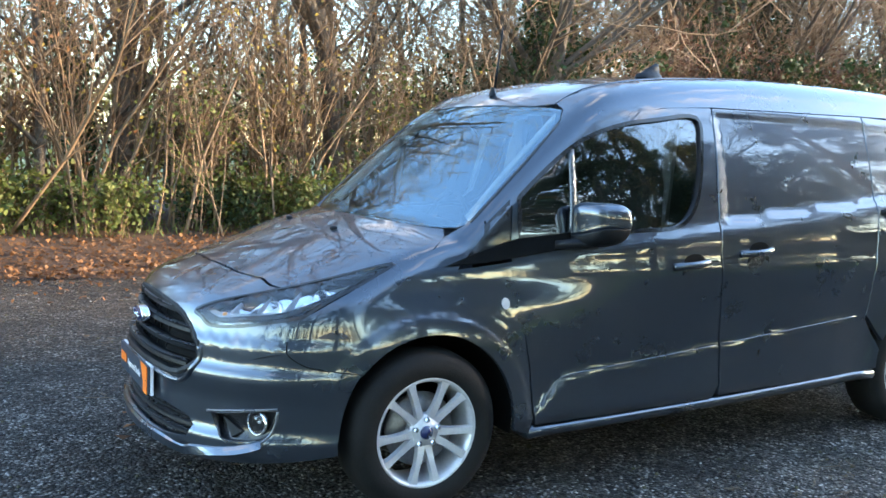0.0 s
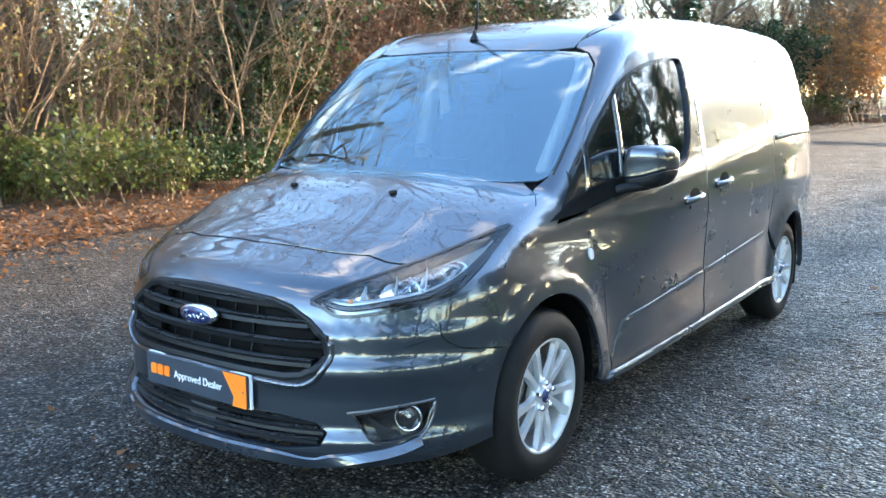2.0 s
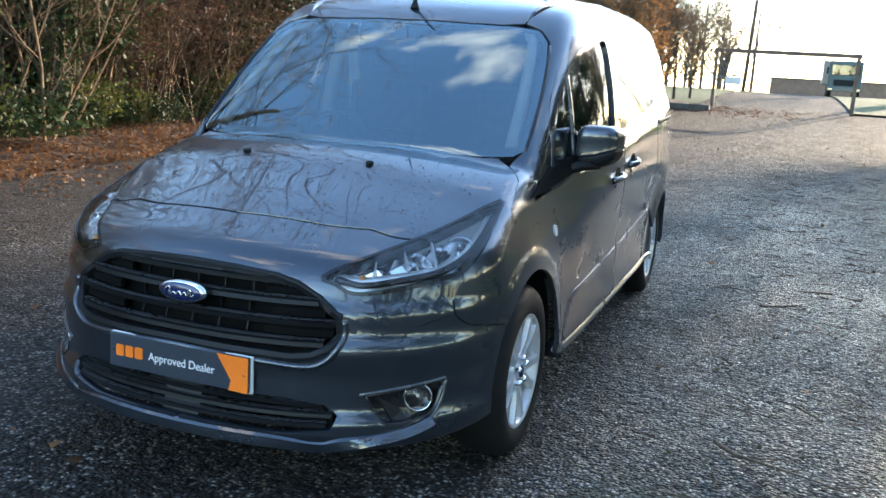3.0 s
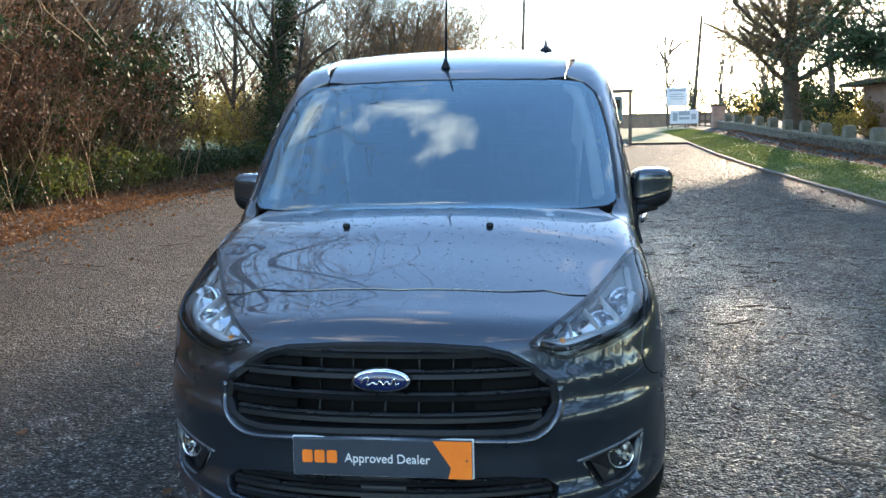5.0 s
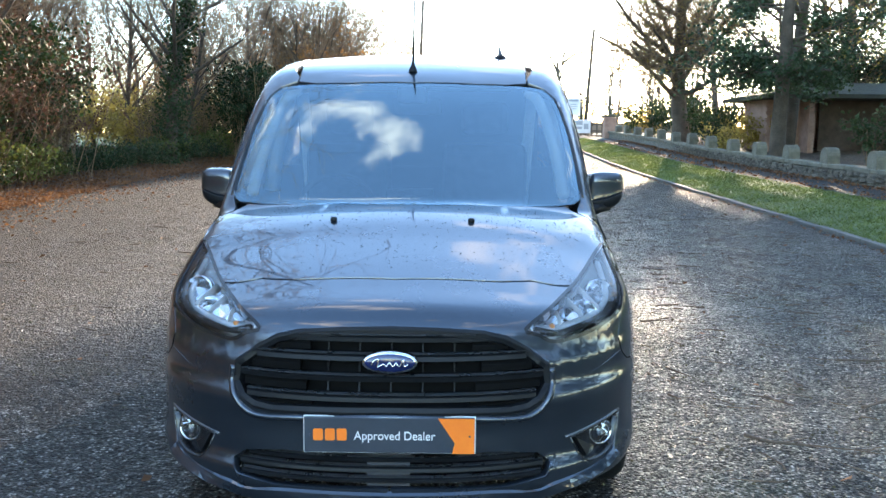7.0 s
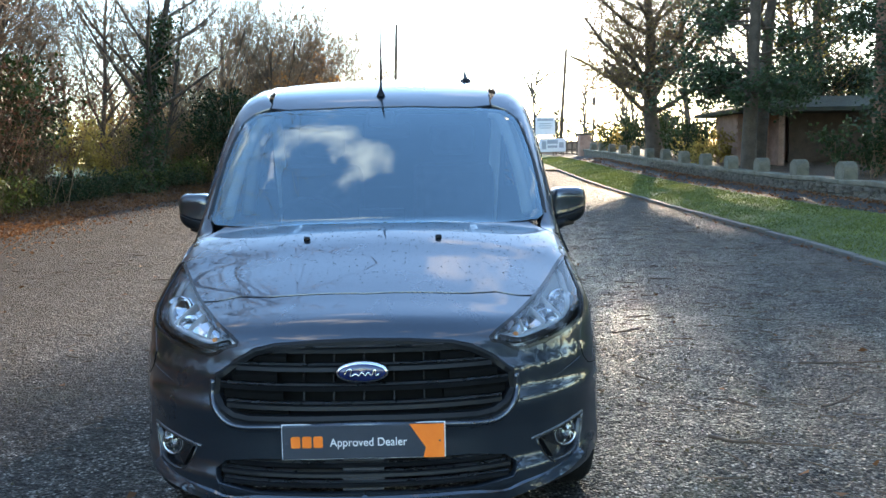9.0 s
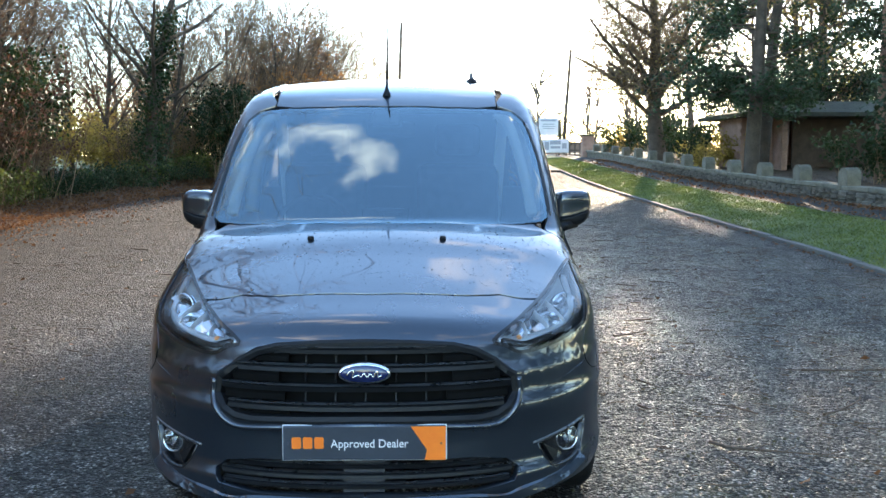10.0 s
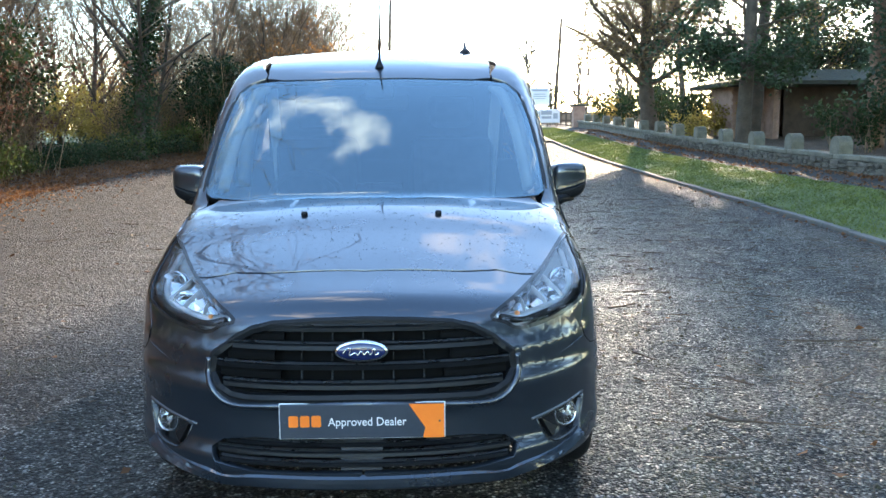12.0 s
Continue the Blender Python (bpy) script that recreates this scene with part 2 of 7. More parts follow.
def tube(path, radii, sides=8, cap=True, squash=1.0):
    """Vertices and faces of a round rod along path."""
    path = np.array(path, float)
    radii = np.broadcast_to(np.asarray(radii, float), (len(path),))
    tang = np.gradient(path, axis=0)
    tang /= np.linalg.norm(tang, axis=1)[:, None] + 1e-9
    up = np.array([0, 0, 1.0]) if abs(tang[0][2]) < 0.9 else np.array([1.0, 0, 0])
    verts, faces = [], []
    for p, d, r in zip(path, tang, radii):
        a = np.cross(d, up)
        a /= np.linalg.norm(a) + 1e-9
        b = np.cross(a, d)
        for k in range(sides):
            w = 2 * math.pi * k / sides
            verts.append(p + r * (math.cos(w) * a + squash * math.sin(w) * b))
    for i in range(len(path) - 1):
        for k in range(sides):
            q, s = i * sides, (i + 1) * sides
            faces.append((q + k, s + k, s + (k + 1) % sides, q + (k + 1) % sides))
    if cap:
        faces.append(tuple(range(sides)))
        faces.append(tuple(reversed(range(len(verts) - sides, len(verts)))))
    return verts, faces


def inside(pts, poly):
    x, y = pts[:, 0], pts[:, 1]
    res = np.zeros(len(pts), bool)
    j = len(poly) - 1
    for i in range(len(poly)):
        xi, yi, xj, yj = *poly[i], *poly[j]
        cross = (yi > y) != (yj > y)
        res ^= cross & (x < (xj - xi) * (y - yi) / ((yj - yi) or 1e-12) + xi)
        j = i
    return res


def dense(poly, step):
    out = []
    for a, b in zip(poly, np.roll(poly, -1, axis=0)):
        n = max(1, int(math.ceil(np.linalg.norm(b - a) / step)))
        out += [a + (b - a) * k / n for k in range(n)]
    return np.array(out)


def fill(outline, holes, step):
    """Triangles that fill a flat outline with holes, and the rims."""
    rings = [dense(np.array(r, float), step) for r in (outline, *holes)]
    pts, edges = [], []
    for r in rings:
        o = len(pts)
        pts += list(r)
        edges += [(o + i, o + (i + 1) % len(r)) for i in range(len(r))]
    lo, hi = rings[0].min(0), rings[0].max(0)
    gx, gy = np.meshgrid(np.arange(lo[0] + step / 2, hi[0], step), np.arange(lo[1] + step / 2, hi[1], step))
    gx = gx + (np.arange(gx.shape[0]) % 2)[:, None] * step * 0.5
    grid = np.stack([gx.ravel(), gy.ravel()], 1)
    keep = inside(grid, rings[0])
    for r in rings[1:]:
        keep &= ~inside(grid, r)
    allr = np.vstack(rings)
    if len(grid):
        near = np.array([((allr - g) ** 2).sum(1).min() for g in grid]) < (0.35 * step) ** 2
        grid = grid[keep & ~near]
    pts += list(grid)
    v2, _, f2, *_ = geometry.delaunay_2d_cdt([Vector(p) for p in pts], edges, [], 0, 1e-6)
    v = np.array([tuple(p) for p in v2])
    f = np.array([t for t in f2 if len(t) == 3])
    c = v[f].mean(1)
    ok = inside(c, rings[0])
    for r in rings[1:]:
        ok &= ~inside(c, r)
    f = f[ok]
    e = v[f]
    area = (e[:, 1, 0] - e[:, 0, 0]) * (e[:, 2, 1] - e[:, 0, 1]) - (e[:, 2, 0] - e[:, 0, 0]) * (e[:, 1, 1] - e[:, 0, 1])
    f = np.where((area < 0)[:, None], f[:, ::-1], f)
    return v, f[np.abs(area) > 1e-10]


AXES = {
    "side": ((0, 1, 0), (0, 0, 1), (1, 0, 0)),
    "front": ((1, 0, 0), (0, 0, 1), (0, -1, 0)),
    "top": ((1, 0, 0), (0, 1, 0), (0, 0, 1)),
}


def view_from(n):
    n = np.array(n, float) / np.linalg.norm(n)
    u = np.cross((0, 0, 1.0), n)
    u /= np.linalg.norm(u)
    return u, np.cross(n, u), n


def panel(name, outline, view, material, parent, holes=(), thick=0.012, step=0.045, lift=0.0, sides=(1,), label="", inner_material=None):
    """A panel of the van's skin, cut out by an outline seen along a direction; with a rim turned inwards.
    Outlines are points in the view's plane, or in space."""
    U, V, N = (np.array(a, float) for a in (AXES[view] if isinstance(view, str) else view_from(view)))
    flatten = lambda pts: np.array([(np.dot(p, U), np.dot(p, V)) if len(p) == 3 else p for p in pts], float)
    v2, f2 = fill(flatten(outline), [flatten(h) for h in holes], step)
    base = v2[:, :1] * U + v2[:, 1:] * V
    start = base + N * 2.6
    p, ok = shoot(start, -N, 5.2)
    nrm = skin_normal(p)
    count = {}
    for t in f2:
        for a, b in ((t[0], t[1]), (t[1], t[2]), (t[2], t[0])):
            count[(a, b)] = True
    rim = [(a, b) for a, b in count if (b, a) not in count]
    verts, faces, loops = [], [], []
    for sx in sides:
        o = len(verts)
        flip = np.array([sx, 1, 1])
        outer, inner, nn = (p + nrm * lift) * flip, (p + nrm * (lift - thick)) * flip, nrm * flip
        verts += list(outer) + list(inner)
        m = len(outer)
        for a, b, c in f2:
            f = (a, b, c) if sx > 0 else (a, c, b)
            faces.append(tuple(o + i for i in f)), loops.extend(tuple(nn[i]) for i in f)
            f = f[::-1]
            faces.append(tuple(o + m + i for i in f)), loops.extend(tuple(-nn[i]) for i in f)
        for a, b in rim:
            f = (a, a + m, b + m, b) if sx > 0 else (a, b, b + m, a + m)
            q = [np.array(verts[o + i]) for i in f]
            fn = np.cross(q[1] - q[0], q[3] - q[0])
            fn = fn / (np.linalg.norm(fn) + 1e-12)
            faces.append(tuple(o + i for i in f))
            for i in f:
                w = fn + (0.6 * nn[i] if i < m else 0)
                loops.append(tuple(w / (np.linalg.norm(w) + 1e-12)))
    ob = piece(name, verts, faces, material, parent, label)
    if inner_material:
        ob.data.materials.append(inner_material)
        m3 = len(f2)
        index = []
        for _ in sides:
            index += [0, 1] * m3 + [1] * len(rim)
        ob.data.polygons.foreach_set("material_index", index)
    ob.data.normals_split_custom_set(loops)
    return ob


def on_skin(pts, view, lift=0.0):
    U, V, N = (np.array(a, float) for a in (AXES[view] if isinstance(view, str) else view_from(view)))
    v2 = np.array([(np.dot(p, U), np.dot(p, V)) if len(p) == 3 else p for p in pts], float)
    p, _ = shoot(v2[:, :1] * U + v2[:, 1:] * V + N * 2.6, -N, 5.2)
    return p + skin_normal(p) * lift


def sweep(path, normals, profile, closed=False):
    """A strip of the given cross-section (out, across) along a path with surface normals."""
    path, normals = np.array(path), np.array(normals)
    tang = np.gradient(path, axis=0)
    if closed:
        tang = np.roll(path, -1, 0) - np.roll(path, 1, 0)
    tang /= np.linalg.norm(tang, axis=1)[:, None] + 1e-9
    across = np.cross(tang, normals)
    across /= np.linalg.norm(across, axis=1)[:, None] + 1e-9
    k, verts, faces = len(profile), [], []
    for p, n, a in zip(path, normals, across):
        verts += [p + n * o + a * s for o, s in profile]
    m = len(path)
    for i in range(m if closed else m - 1):
        j = (i + 1) % m
        for q in range(k):
            r = (q + 1) % k
            faces.append((i * k + q, j * k + q, j * k + r, i * k + r))
    if not closed:
        faces += [tuple(range(k)), tuple(reversed(range((m - 1) * k, m * k)))]
    return verts, faces


def mirrored(verts, faces):
    n = len(verts)
    return list(verts) + [np.array(v) * (-1, 1, 1) for v in verts], list(faces) + [tuple(n + i for i in reversed(f)) for f in faces]


def lathe(profile, axis, centre, segs=48, turn=None):
    """Turn (along, radius) pairs round an axis: 'x' or 'z'."""
    verts, faces = [], []
    for k in range(segs):
        w = 2 * math.pi * k / segs if turn is None else turn[0] + (turn[1] - turn[0]) * k / (segs - 1)
        for a, r in profile:
            c, s = r * math.cos(w), r * math.sin(w)
            verts.append(np.array(centre) + ((a, c, s) if axis == "x" else (c, s, a)))
    m = len(profile)
    for k in range(segs if turn is None else segs - 1):
        j = (k + 1) % segs
        for i in range(m - 1):
            faces.append((k * m + i, j * m + i, j * m + i + 1, k * m + i + 1))
    return verts, faces


def thing(name, label, category, group="", kind=""):
    return tagged(new(name), label, category, group, kind)


def curve(pts):
    """A smooth function through (at, value) pairs, flat tangents kept monotone."""
    xs = np.array([p[0] for p in pts], float)
    ys = np.array([p[1] for p in pts], float)
    d = np.diff(ys) / np.diff(xs)
    m = np.concatenate([[d[0]], np.where(d[:-1] * d[1:] > 0, 2 * d[:-1] * d[1:] / np.where(np.abs(d[:-1] + d[1:]) > 1e-9, d[:-1] + d[1:], 1), 0), [d[-1]]])

    def value(x):
        x = np.asarray(x, float)
        c = np.clip(x, xs[0], xs[-1])
        i = np.clip(np.searchsorted(xs, c) - 1, 0, len(xs) - 2)
        h = xs[i + 1] - xs[i]
        t = (c - xs[i]) / h
        a = ys[i] * (2 * t**3 - 3 * t**2 + 1) + ys[i + 1] * (3 * t**2 - 2 * t**3)
        b = h * (m[i] * (t**3 - 2 * t**2 + t) + m[i + 1] * (t**3 - t**2))
        return a + b + np.where(x < xs[0], m[0] * (x - xs[0]), 0) + np.where(x > xs[-1], m[-1] * (x - xs[-1]), 0)

    return value


def smax(a, b, k):
    h = np.maximum(k - np.abs(a - b), 0) / k
    return np.maximum(a, b) + h * h * k / 4


def smin(a, b, k):
    return -smax(-a, -b, k)


# The van's skin: front axle at y = 0, nose towards -y, ground at z = 0.
AXLE, WHEELBASE, ARCH = 0.318, 3.062, 0.386
side_z = curve([(0.15, 0.835), (0.25, 0.87), (0.34, 0.893), (0.45, 0.888), (0.60, 0.893), (0.78, 0.905), (0.91, 0.915), (0.97, 0.908), (1.05, 0.903), (1.30, 0.860), (1.61, 0.774), (1.85, 0.66)])
side_y = curve([(-0.9, -0.067), (-0.4, -0.047), (0.3, -0.030), (0.9, -0.006), (1.6, 0.0), (2.8, 0.0), (3.3, -0.018), (3.9, -0.085)])
taper_z = curve([(0.55, 0.0), (0.65, 0.004), (0.78, 0.022), (0.92, 0.058), (1.05, 0.050), (1.35, 0.050), (1.6, 0.046)])
front_z = curve([(0.15, -0.80), (0.22, -0.87), (0.275, -0.915), (0.31, -0.915), (0.36, -0.893), (0.45, -0.893), (0.515, -0.902), (0.545, -0.905), (0.558, -0.902), (0.588, -0.884), (0.605, -0.880), (0.645, -0.879), (0.662, -0.876), (0.692, -0.859), (0.71, -0.854), (0.76, -0.840), (0.84, -0.80), (1.0, -0.70)])
bonnet_y = curve([(-0.95, 0.66), (-0.88, 0.755), (-0.84, 0.793), (-0.78, 0.83), (-0.65, 0.878), (-0.5, 0.932), (-0.3, 1.002), (-0.155, 1.056), (0.0, 1.097), (0.15, 1.125)])
roof_y = curve([(0.55, 1.56), (0.72, 1.646), (0.80, 1.683), (0.90, 1.720), (1.0, 1.747), (1.2, 1.784), (1.4, 1.807), (1.6, 1.822), (2.0, 1.843), (2.6, 1.85), (3.3, 1.84), (3.9, 1.79)])


def skin(x, y, z):
    """Below 0 inside the van."""
    ax = np.abs(x)
    arch = 0.0
    for yc in (0.0, WHEELBASE):
        r = np.hypot(y - yc, z - AXLE)
        arch = arch + 0.020 * np.exp(-(((r - 0.36) / 0.12) ** 2)) * (z < 0.95)
        lip = np.clip((ARCH + 0.070 - r) / 0.035 + 0.5, 0, 1)
        arch = arch + 0.006 * lip * lip * (3 - 2 * lip)
    low = np.clip((smin(0.44 + 0.08 * y, 0.365 + 0.95 * (y - 0.5), 0.05) - z) / 0.042 + 0.5, 0, 1)
    low = low * low * (3 - 2 * low) * np.clip((2.6 - y) * 4, 0, 1)
    blank = np.clip((z - 0.995 - 0.09 * y) / 0.025 + 0.5, 0, 1) * np.clip((y - 1.5) * 20, 0, 1) * np.clip((1.63 - z) * 30, 0, 1) * np.clip((3.6 - y) * 10, 0, 1)
    over = np.clip((z - 0.905 - 0.10 * y) / 0.10, 0, 1)
    shoulder = 0.020 * over * over * (3 - 2 * over)
    ahead = np.clip((1.25 - y) / 0.95, 0, 1)
    side = ax - side_z(z) - side_y(y) + taper_z(z) * ahead * ahead * (3 - 2 * ahead) * np.clip(2.5 - y, 0, 1) - arch - 0.009 * low + 0.008 * blank + shoulder
    q = np.clip(ax / 0.905, 0, 0.9999)
    plan = 0.90 * (1 - (1 - q**2.4) ** (1 / 2.4)) + np.maximum(ax - 0.9, 0) * 8
    front = front_z(z) + plan - y
    top = z - (bonnet_y(y - plan * np.clip((0.1 - y) * 0.75, 0.0, 0.62)) - 0.13 * ax**2)
    screen = (0.03 + (z - 1.09) * 1.19 + 0.06 * np.sin(np.clip((z - 1.09) / 0.55, 0, 1) * np.pi) * -0.4 + 0.30 * ax**2 - y) * 0.62
    roof = z - (roof_y(y) - 0.075 * ax**2 - 0.10 * ax**6)
    rear = y - (3.87 - 0.10 * np.maximum(z - 0.9, 0) - 0.15 * ax**2)
    cabin = smax(screen, roof, 0.05)
    f = smin(top, cabin, 0.015)
    f = smax(f, front, 0.05)
    f = smax(f, side, 0.07)
    return smax(f, rear, 0.10)


def shoot(start, way, reach):
    """Where rays from start along way first meet the skin, by stepping and halving."""
    start, way = np.asarray(start, float), np.asarray(way, float)
    n = len(start)
    lo, hi = np.zeros(n), np.full(n, float(reach))
    found = np.zeros(n, bool)
    for d in np.linspace(0, reach, 120)[1:]:
        p = start + way * d
        inside = skin(p[:, 0], p[:, 1], p[:, 2]) < 0
        hit = inside & ~found
        hi[hit] = d
        lo[~found & ~inside] = d
        found |= inside
    for _ in range(30):
        mid = (lo + hi) / 2
        p = start + way * mid[:, None]
        inside = skin(p[:, 0], p[:, 1], p[:, 2]) < 0
        hi = np.where(inside, mid, hi)
        lo = np.where(inside, lo, mid)
    return start + way * hi[:, None], found


def skin_normal(p):
    e = 2e-3
    x, y, z = p[:, 0], p[:, 1], p[:, 2]
    g = np.stack([skin(x + e, y, z) - skin(x - e, y, z), skin(x, y + e, z) - skin(x, y - e, z), skin(x, y, z + e) - skin(x, y, z - e)], 1)
    return g / np.linalg.norm(g, axis=1)[:, None]


# The lie of the land: level round the van, rising gently up the road
def rise(y):
    d = np.clip(np.asarray(y, float) - 4, 0, 32)
    e = np.clip(np.asarray(y, float) - 36, 0, 36)
    return 0.0007 * d * d + 0.0448 * e - 0.0448 * e * e / 72


kerb_x = curve([(-60, 5.0), (0, 5.3), (5, 5.42), (9, 5.75), (13, 5.95), (18, 6.05), (29, 6.15), (40, 6.3), (60, 6.6), (120, 7.5)])
left_x = curve([(-60, -6.4), (-10, -6.2), (0, -5.9), (5, -6.6), (12, -7.9), (19, -8.3), (25, -7.7), (31, -6.4), (35, -3.4), (38, -2.3), (60, -2.2), (120, 0.0)])


def sheet(name, xs, ys, height, material, label="", kind="structure", category="", edges=None):
    """A sheet over a grid of (share across, y); edges gives the left and right x at y."""
    verts, faces = [], []
    for y in ys:
        a, b = edges(y) if edges else (0, 1)
        for x in xs:
            px = a + (b - a) * x if edges else x
            verts.append((px, y, float(height(px, y))))
    m = len(xs)
    for j in range(len(ys) - 1):
        for i in range(m - 1):
            faces.append((j * m + i, j * m + i + 1, (j + 1) * m + i + 1, (j + 1) * m + i))
    ob = piece(name, verts, faces, material)
    return tagged(ob, label, category or name, kind=kind)


def road_material():
    m, n, l, p = nodes_of("worn_wet_asphalt")
    vec = n.new("ShaderNodeTexCoord").outputs["Object"]
    wob = n.new("ShaderNodeTexNoise")
    wob.inputs["Scale"].default_value, wob.inputs["Detail"].default_value = 30, 3
    l.new(vec, wob.inputs["Vector"])
    bent = n.new("ShaderNodeVectorMath")
    bent.operation = "MULTIPLY_ADD"
    l.new(wob.outputs["Color"], bent.inputs[0])
    bent.inputs[1].default_value = (0.018, 0.018, 0.018)
    l.new(vec, bent.inputs[2])
    chips = n.new("ShaderNodeTexVoronoi")
    chips.inputs["Scale"].default_value = 62
    l.new(bent.outputs["Vector"], chips.inputs["Vector"])
    rnd = n.new("ShaderNodeSeparateColor")
    l.new(chips.outputs["Color"], rnd.inputs["Color"])
    broad = grain(n, l, vec, 0.45, 8)
    mid = grain(n, l, vec, 2.6, 9, 0.68)
    # worn patches show pale chips, the rest is dark binder
    bare = n.new("ShaderNodeMath")
    bare.operation = "MULTIPLY_ADD"
    l.new(mid, bare.inputs[0])
    bare.inputs[1].default_value = 1.7
    bare.inputs[2].default_value = -0.85
    pick = n.new("ShaderNodeMath")
    pick.operation = "ADD"
    l.new(rnd.outputs["Red"], pick.inputs[0])
    l.new(bare.outputs[0], pick.inputs[1])
    stone = ramp_of(n, l, pick.outputs[0], [(0.0, (0.020, 0.020, 0.020)), (0.40, (0.054, 0.053, 0.050)), (0.68, (0.155, 0.150, 0.138)), (0.95, (0.44, 0.425, 0.395))])
    gapm = ramp_of(n, l, chips.outputs["Distance"], [(0.26, (1, 1, 1)), (0.58, (0.10, 0.10, 0.10))])
    col = blend(n, l, 1.0, stone, gapm, "MULTIPLY")
    lump = n.new("ShaderNodeTexVoronoi")
    lump.inputs["Scale"].default_value = 21
    l.new(bent.outputs["Vector"], lump.inputs["Vector"])
    lrnd = n.new("ShaderNodeSeparateColor")
    l.new(lump.outputs["Color"], lrnd.inputs["Color"])
    col = blend(n, l, 0.8, col, ramp_of(n, l, lrnd.outputs["Red"], [(0.0, (0.36, 0.36, 0.36)), (1.0, (1.55, 1.53, 1.5))]), "MULTIPLY")
    moss = ramp_of(n, l, grain(n, l, vec, 1.1, 9, 0.7), [(0.55, (0, 0, 0)), (0.72, (0.55, 0.55, 0.55))])
    col = blend(n, l, moss, col, (0.050, 0.058, 0.028))
    rusty = ramp_of(n, l, grain(n, l, vec, 0.8, 9, 0.75), [(0.60, (0, 0, 0)), (0.75, (0.45, 0.45, 0.45))])
    col = blend(n, l, rusty, col, (0.11, 0.065, 0.042))
    # wet leaf dirt trodden over the side by the hedge
    xyz = n.new("ShaderNodeSeparateXYZ")
    l.new(vec, xyz.inputs["Vector"])
    foul = n.new("ShaderNodeMath")
    foul.operation = "MULTIPLY_ADD"
    l.new(grain(n, l, vec, 0.9, 9, 0.68), foul.inputs[0])
    foul.inputs[1].default_value = 7.0
    l.new(xyz.outputs["X"], foul.inputs[2])
    dirt = n.new("ShaderNodeMapRange")
    dirt.inputs["From Min"].default_value, dirt.inputs["From Max"].default_value = 4.4, -0.6
    dirt.inputs["To Max"].default_value = 0.60
    l.new(foul.outputs[0], dirt.inputs["Value"])
    crumbs = ramp_of(n, l, grain(n, l, vec, 38, 5, 0.7), [(0.40, (0.018, 0.014, 0.011)), (0.56, (0.056, 0.039, 0.029)), (0.70, (0.18, 0.095, 0.052))])
    col = blend(n, l, dirt.outputs["Result"], col, crumbs)
    l.new(col, p.inputs["Base Color"])
    wet = ramp_of(n, l, broad, [(0.36, (0.48, 0.48, 0.48)), (0.64, (0.80, 0.80, 0.80))])
    # the later strip of surfacing along the right-hand side is smoother and wetter
    edge = n.new("ShaderNodeMath")
    edge.operation = "MULTIPLY_ADD"
    l.new(grain(n, l, vec, 3.0, 6, 0.7), edge.inputs[0])
    edge.inputs[1].default_value = 0.5
    l.new(xyz.outputs["X"], edge.inputs[2])
    lay = n.new("ShaderNodeMapRange")
    lay.inputs["From Min"].default_value, lay.inputs["From Max"].default_value = 1.85, 2.05
    l.new(edge.outputs[0], lay.inputs["Value"])
    damp = blend(n, l, lay.outputs["Result"], wet, blend(n, l, 0.35, wet, (0.40, 0.40, 0.40)))
    # drier up the road
    dry = n.new("ShaderNodeMapRange")
    dry.inputs["From Min"].default_value, dry.inputs["From Max"].default_value = 7.0, 17.0
    l.new(xyz.outputs["Y"], dry.inputs["Value"])
    damp = blend(n, l, dry.outputs["Result"], damp, blend(n, l, 0.85, damp, (0.95, 0.95, 0.95)))
    glint = ramp_of(n, l, rnd.outputs["Blue"], [(0.0, (0.62, 0.62, 0.62)), (1.0, (1.3, 1.3, 1.3))])
    damp = blend(n, l, 1.0, damp, glint, "MULTIPLY")
    damp = blend(n, l, dirt.outputs["Result"], damp, (0.88, 0.88, 0.88))
    l.new(damp, p.inputs["Roughness"])
    p.inputs["Specular IOR Level"].default_value = 0.27
    h = n.new("ShaderNodeMath")
    h.operation = "MULTIPLY_ADD"
    l.new(chips.outputs["Distance"], h.inputs[0])
    h.inputs[1].default_value = -1.0
    l.new(rnd.outputs["Green"], h.inputs[2])
    b = n.new("ShaderNodeBump")
    b.inputs["Strength"].default_value, b.inputs["Distance"].default_value = 1.0, 0.026
    hh = n.new("ShaderNodeMath")
    hh.operation = "MULTIPLY_ADD"
    l.new(lump.outputs["Distance"], hh.inputs[0])
    hh.inputs[1].default_value = -1.4
    l.new(h.outputs[0], hh.inputs[2])
    l.new(hh.outputs[0], b.inputs["Height"])
    b2 = n.new("ShaderNodeBump")
    b2.inputs["Strength"].default_value, b2.inputs["Distance"].default_value = 0.6, 0.05
    l.new(mid, b2.inputs["Height"])
    l.new(b.outputs["Normal"], b2.inputs["Normal"])
    l.new(b2.outputs["Normal"], p.inputs["Normal"])
    return m


ROAD = road_material()
SOIL = surface("leaf_mould_and_soil", (0.035, 0.025, 0.016), (0.14, 0.085, 0.045), 1.5, 25, 0.9, 0.08, bump=0.9, depth=0.04)
LITTER = surface("fallen_leaf_litter", (0.04, 0.022, 0.013), (0.13, 0.066, 0.034), 4, 40, 0.75, 0.15, bump=1.0, depth=0.03)
TURF = surface("winter_turf", (0.035, 0.055, 0.012), (0.12, 0.145, 0.04), 1.0, 40, 0.85, 0.08, bump=0.9, depth=0.03)
PATHM = surface("damp_path_asphalt", (0.026, 0.024, 0.022), (0.075, 0.068, 0.062), 2, 60, 0.9, 0.08, bump=0.6, depth=0.01, spec=0.15)
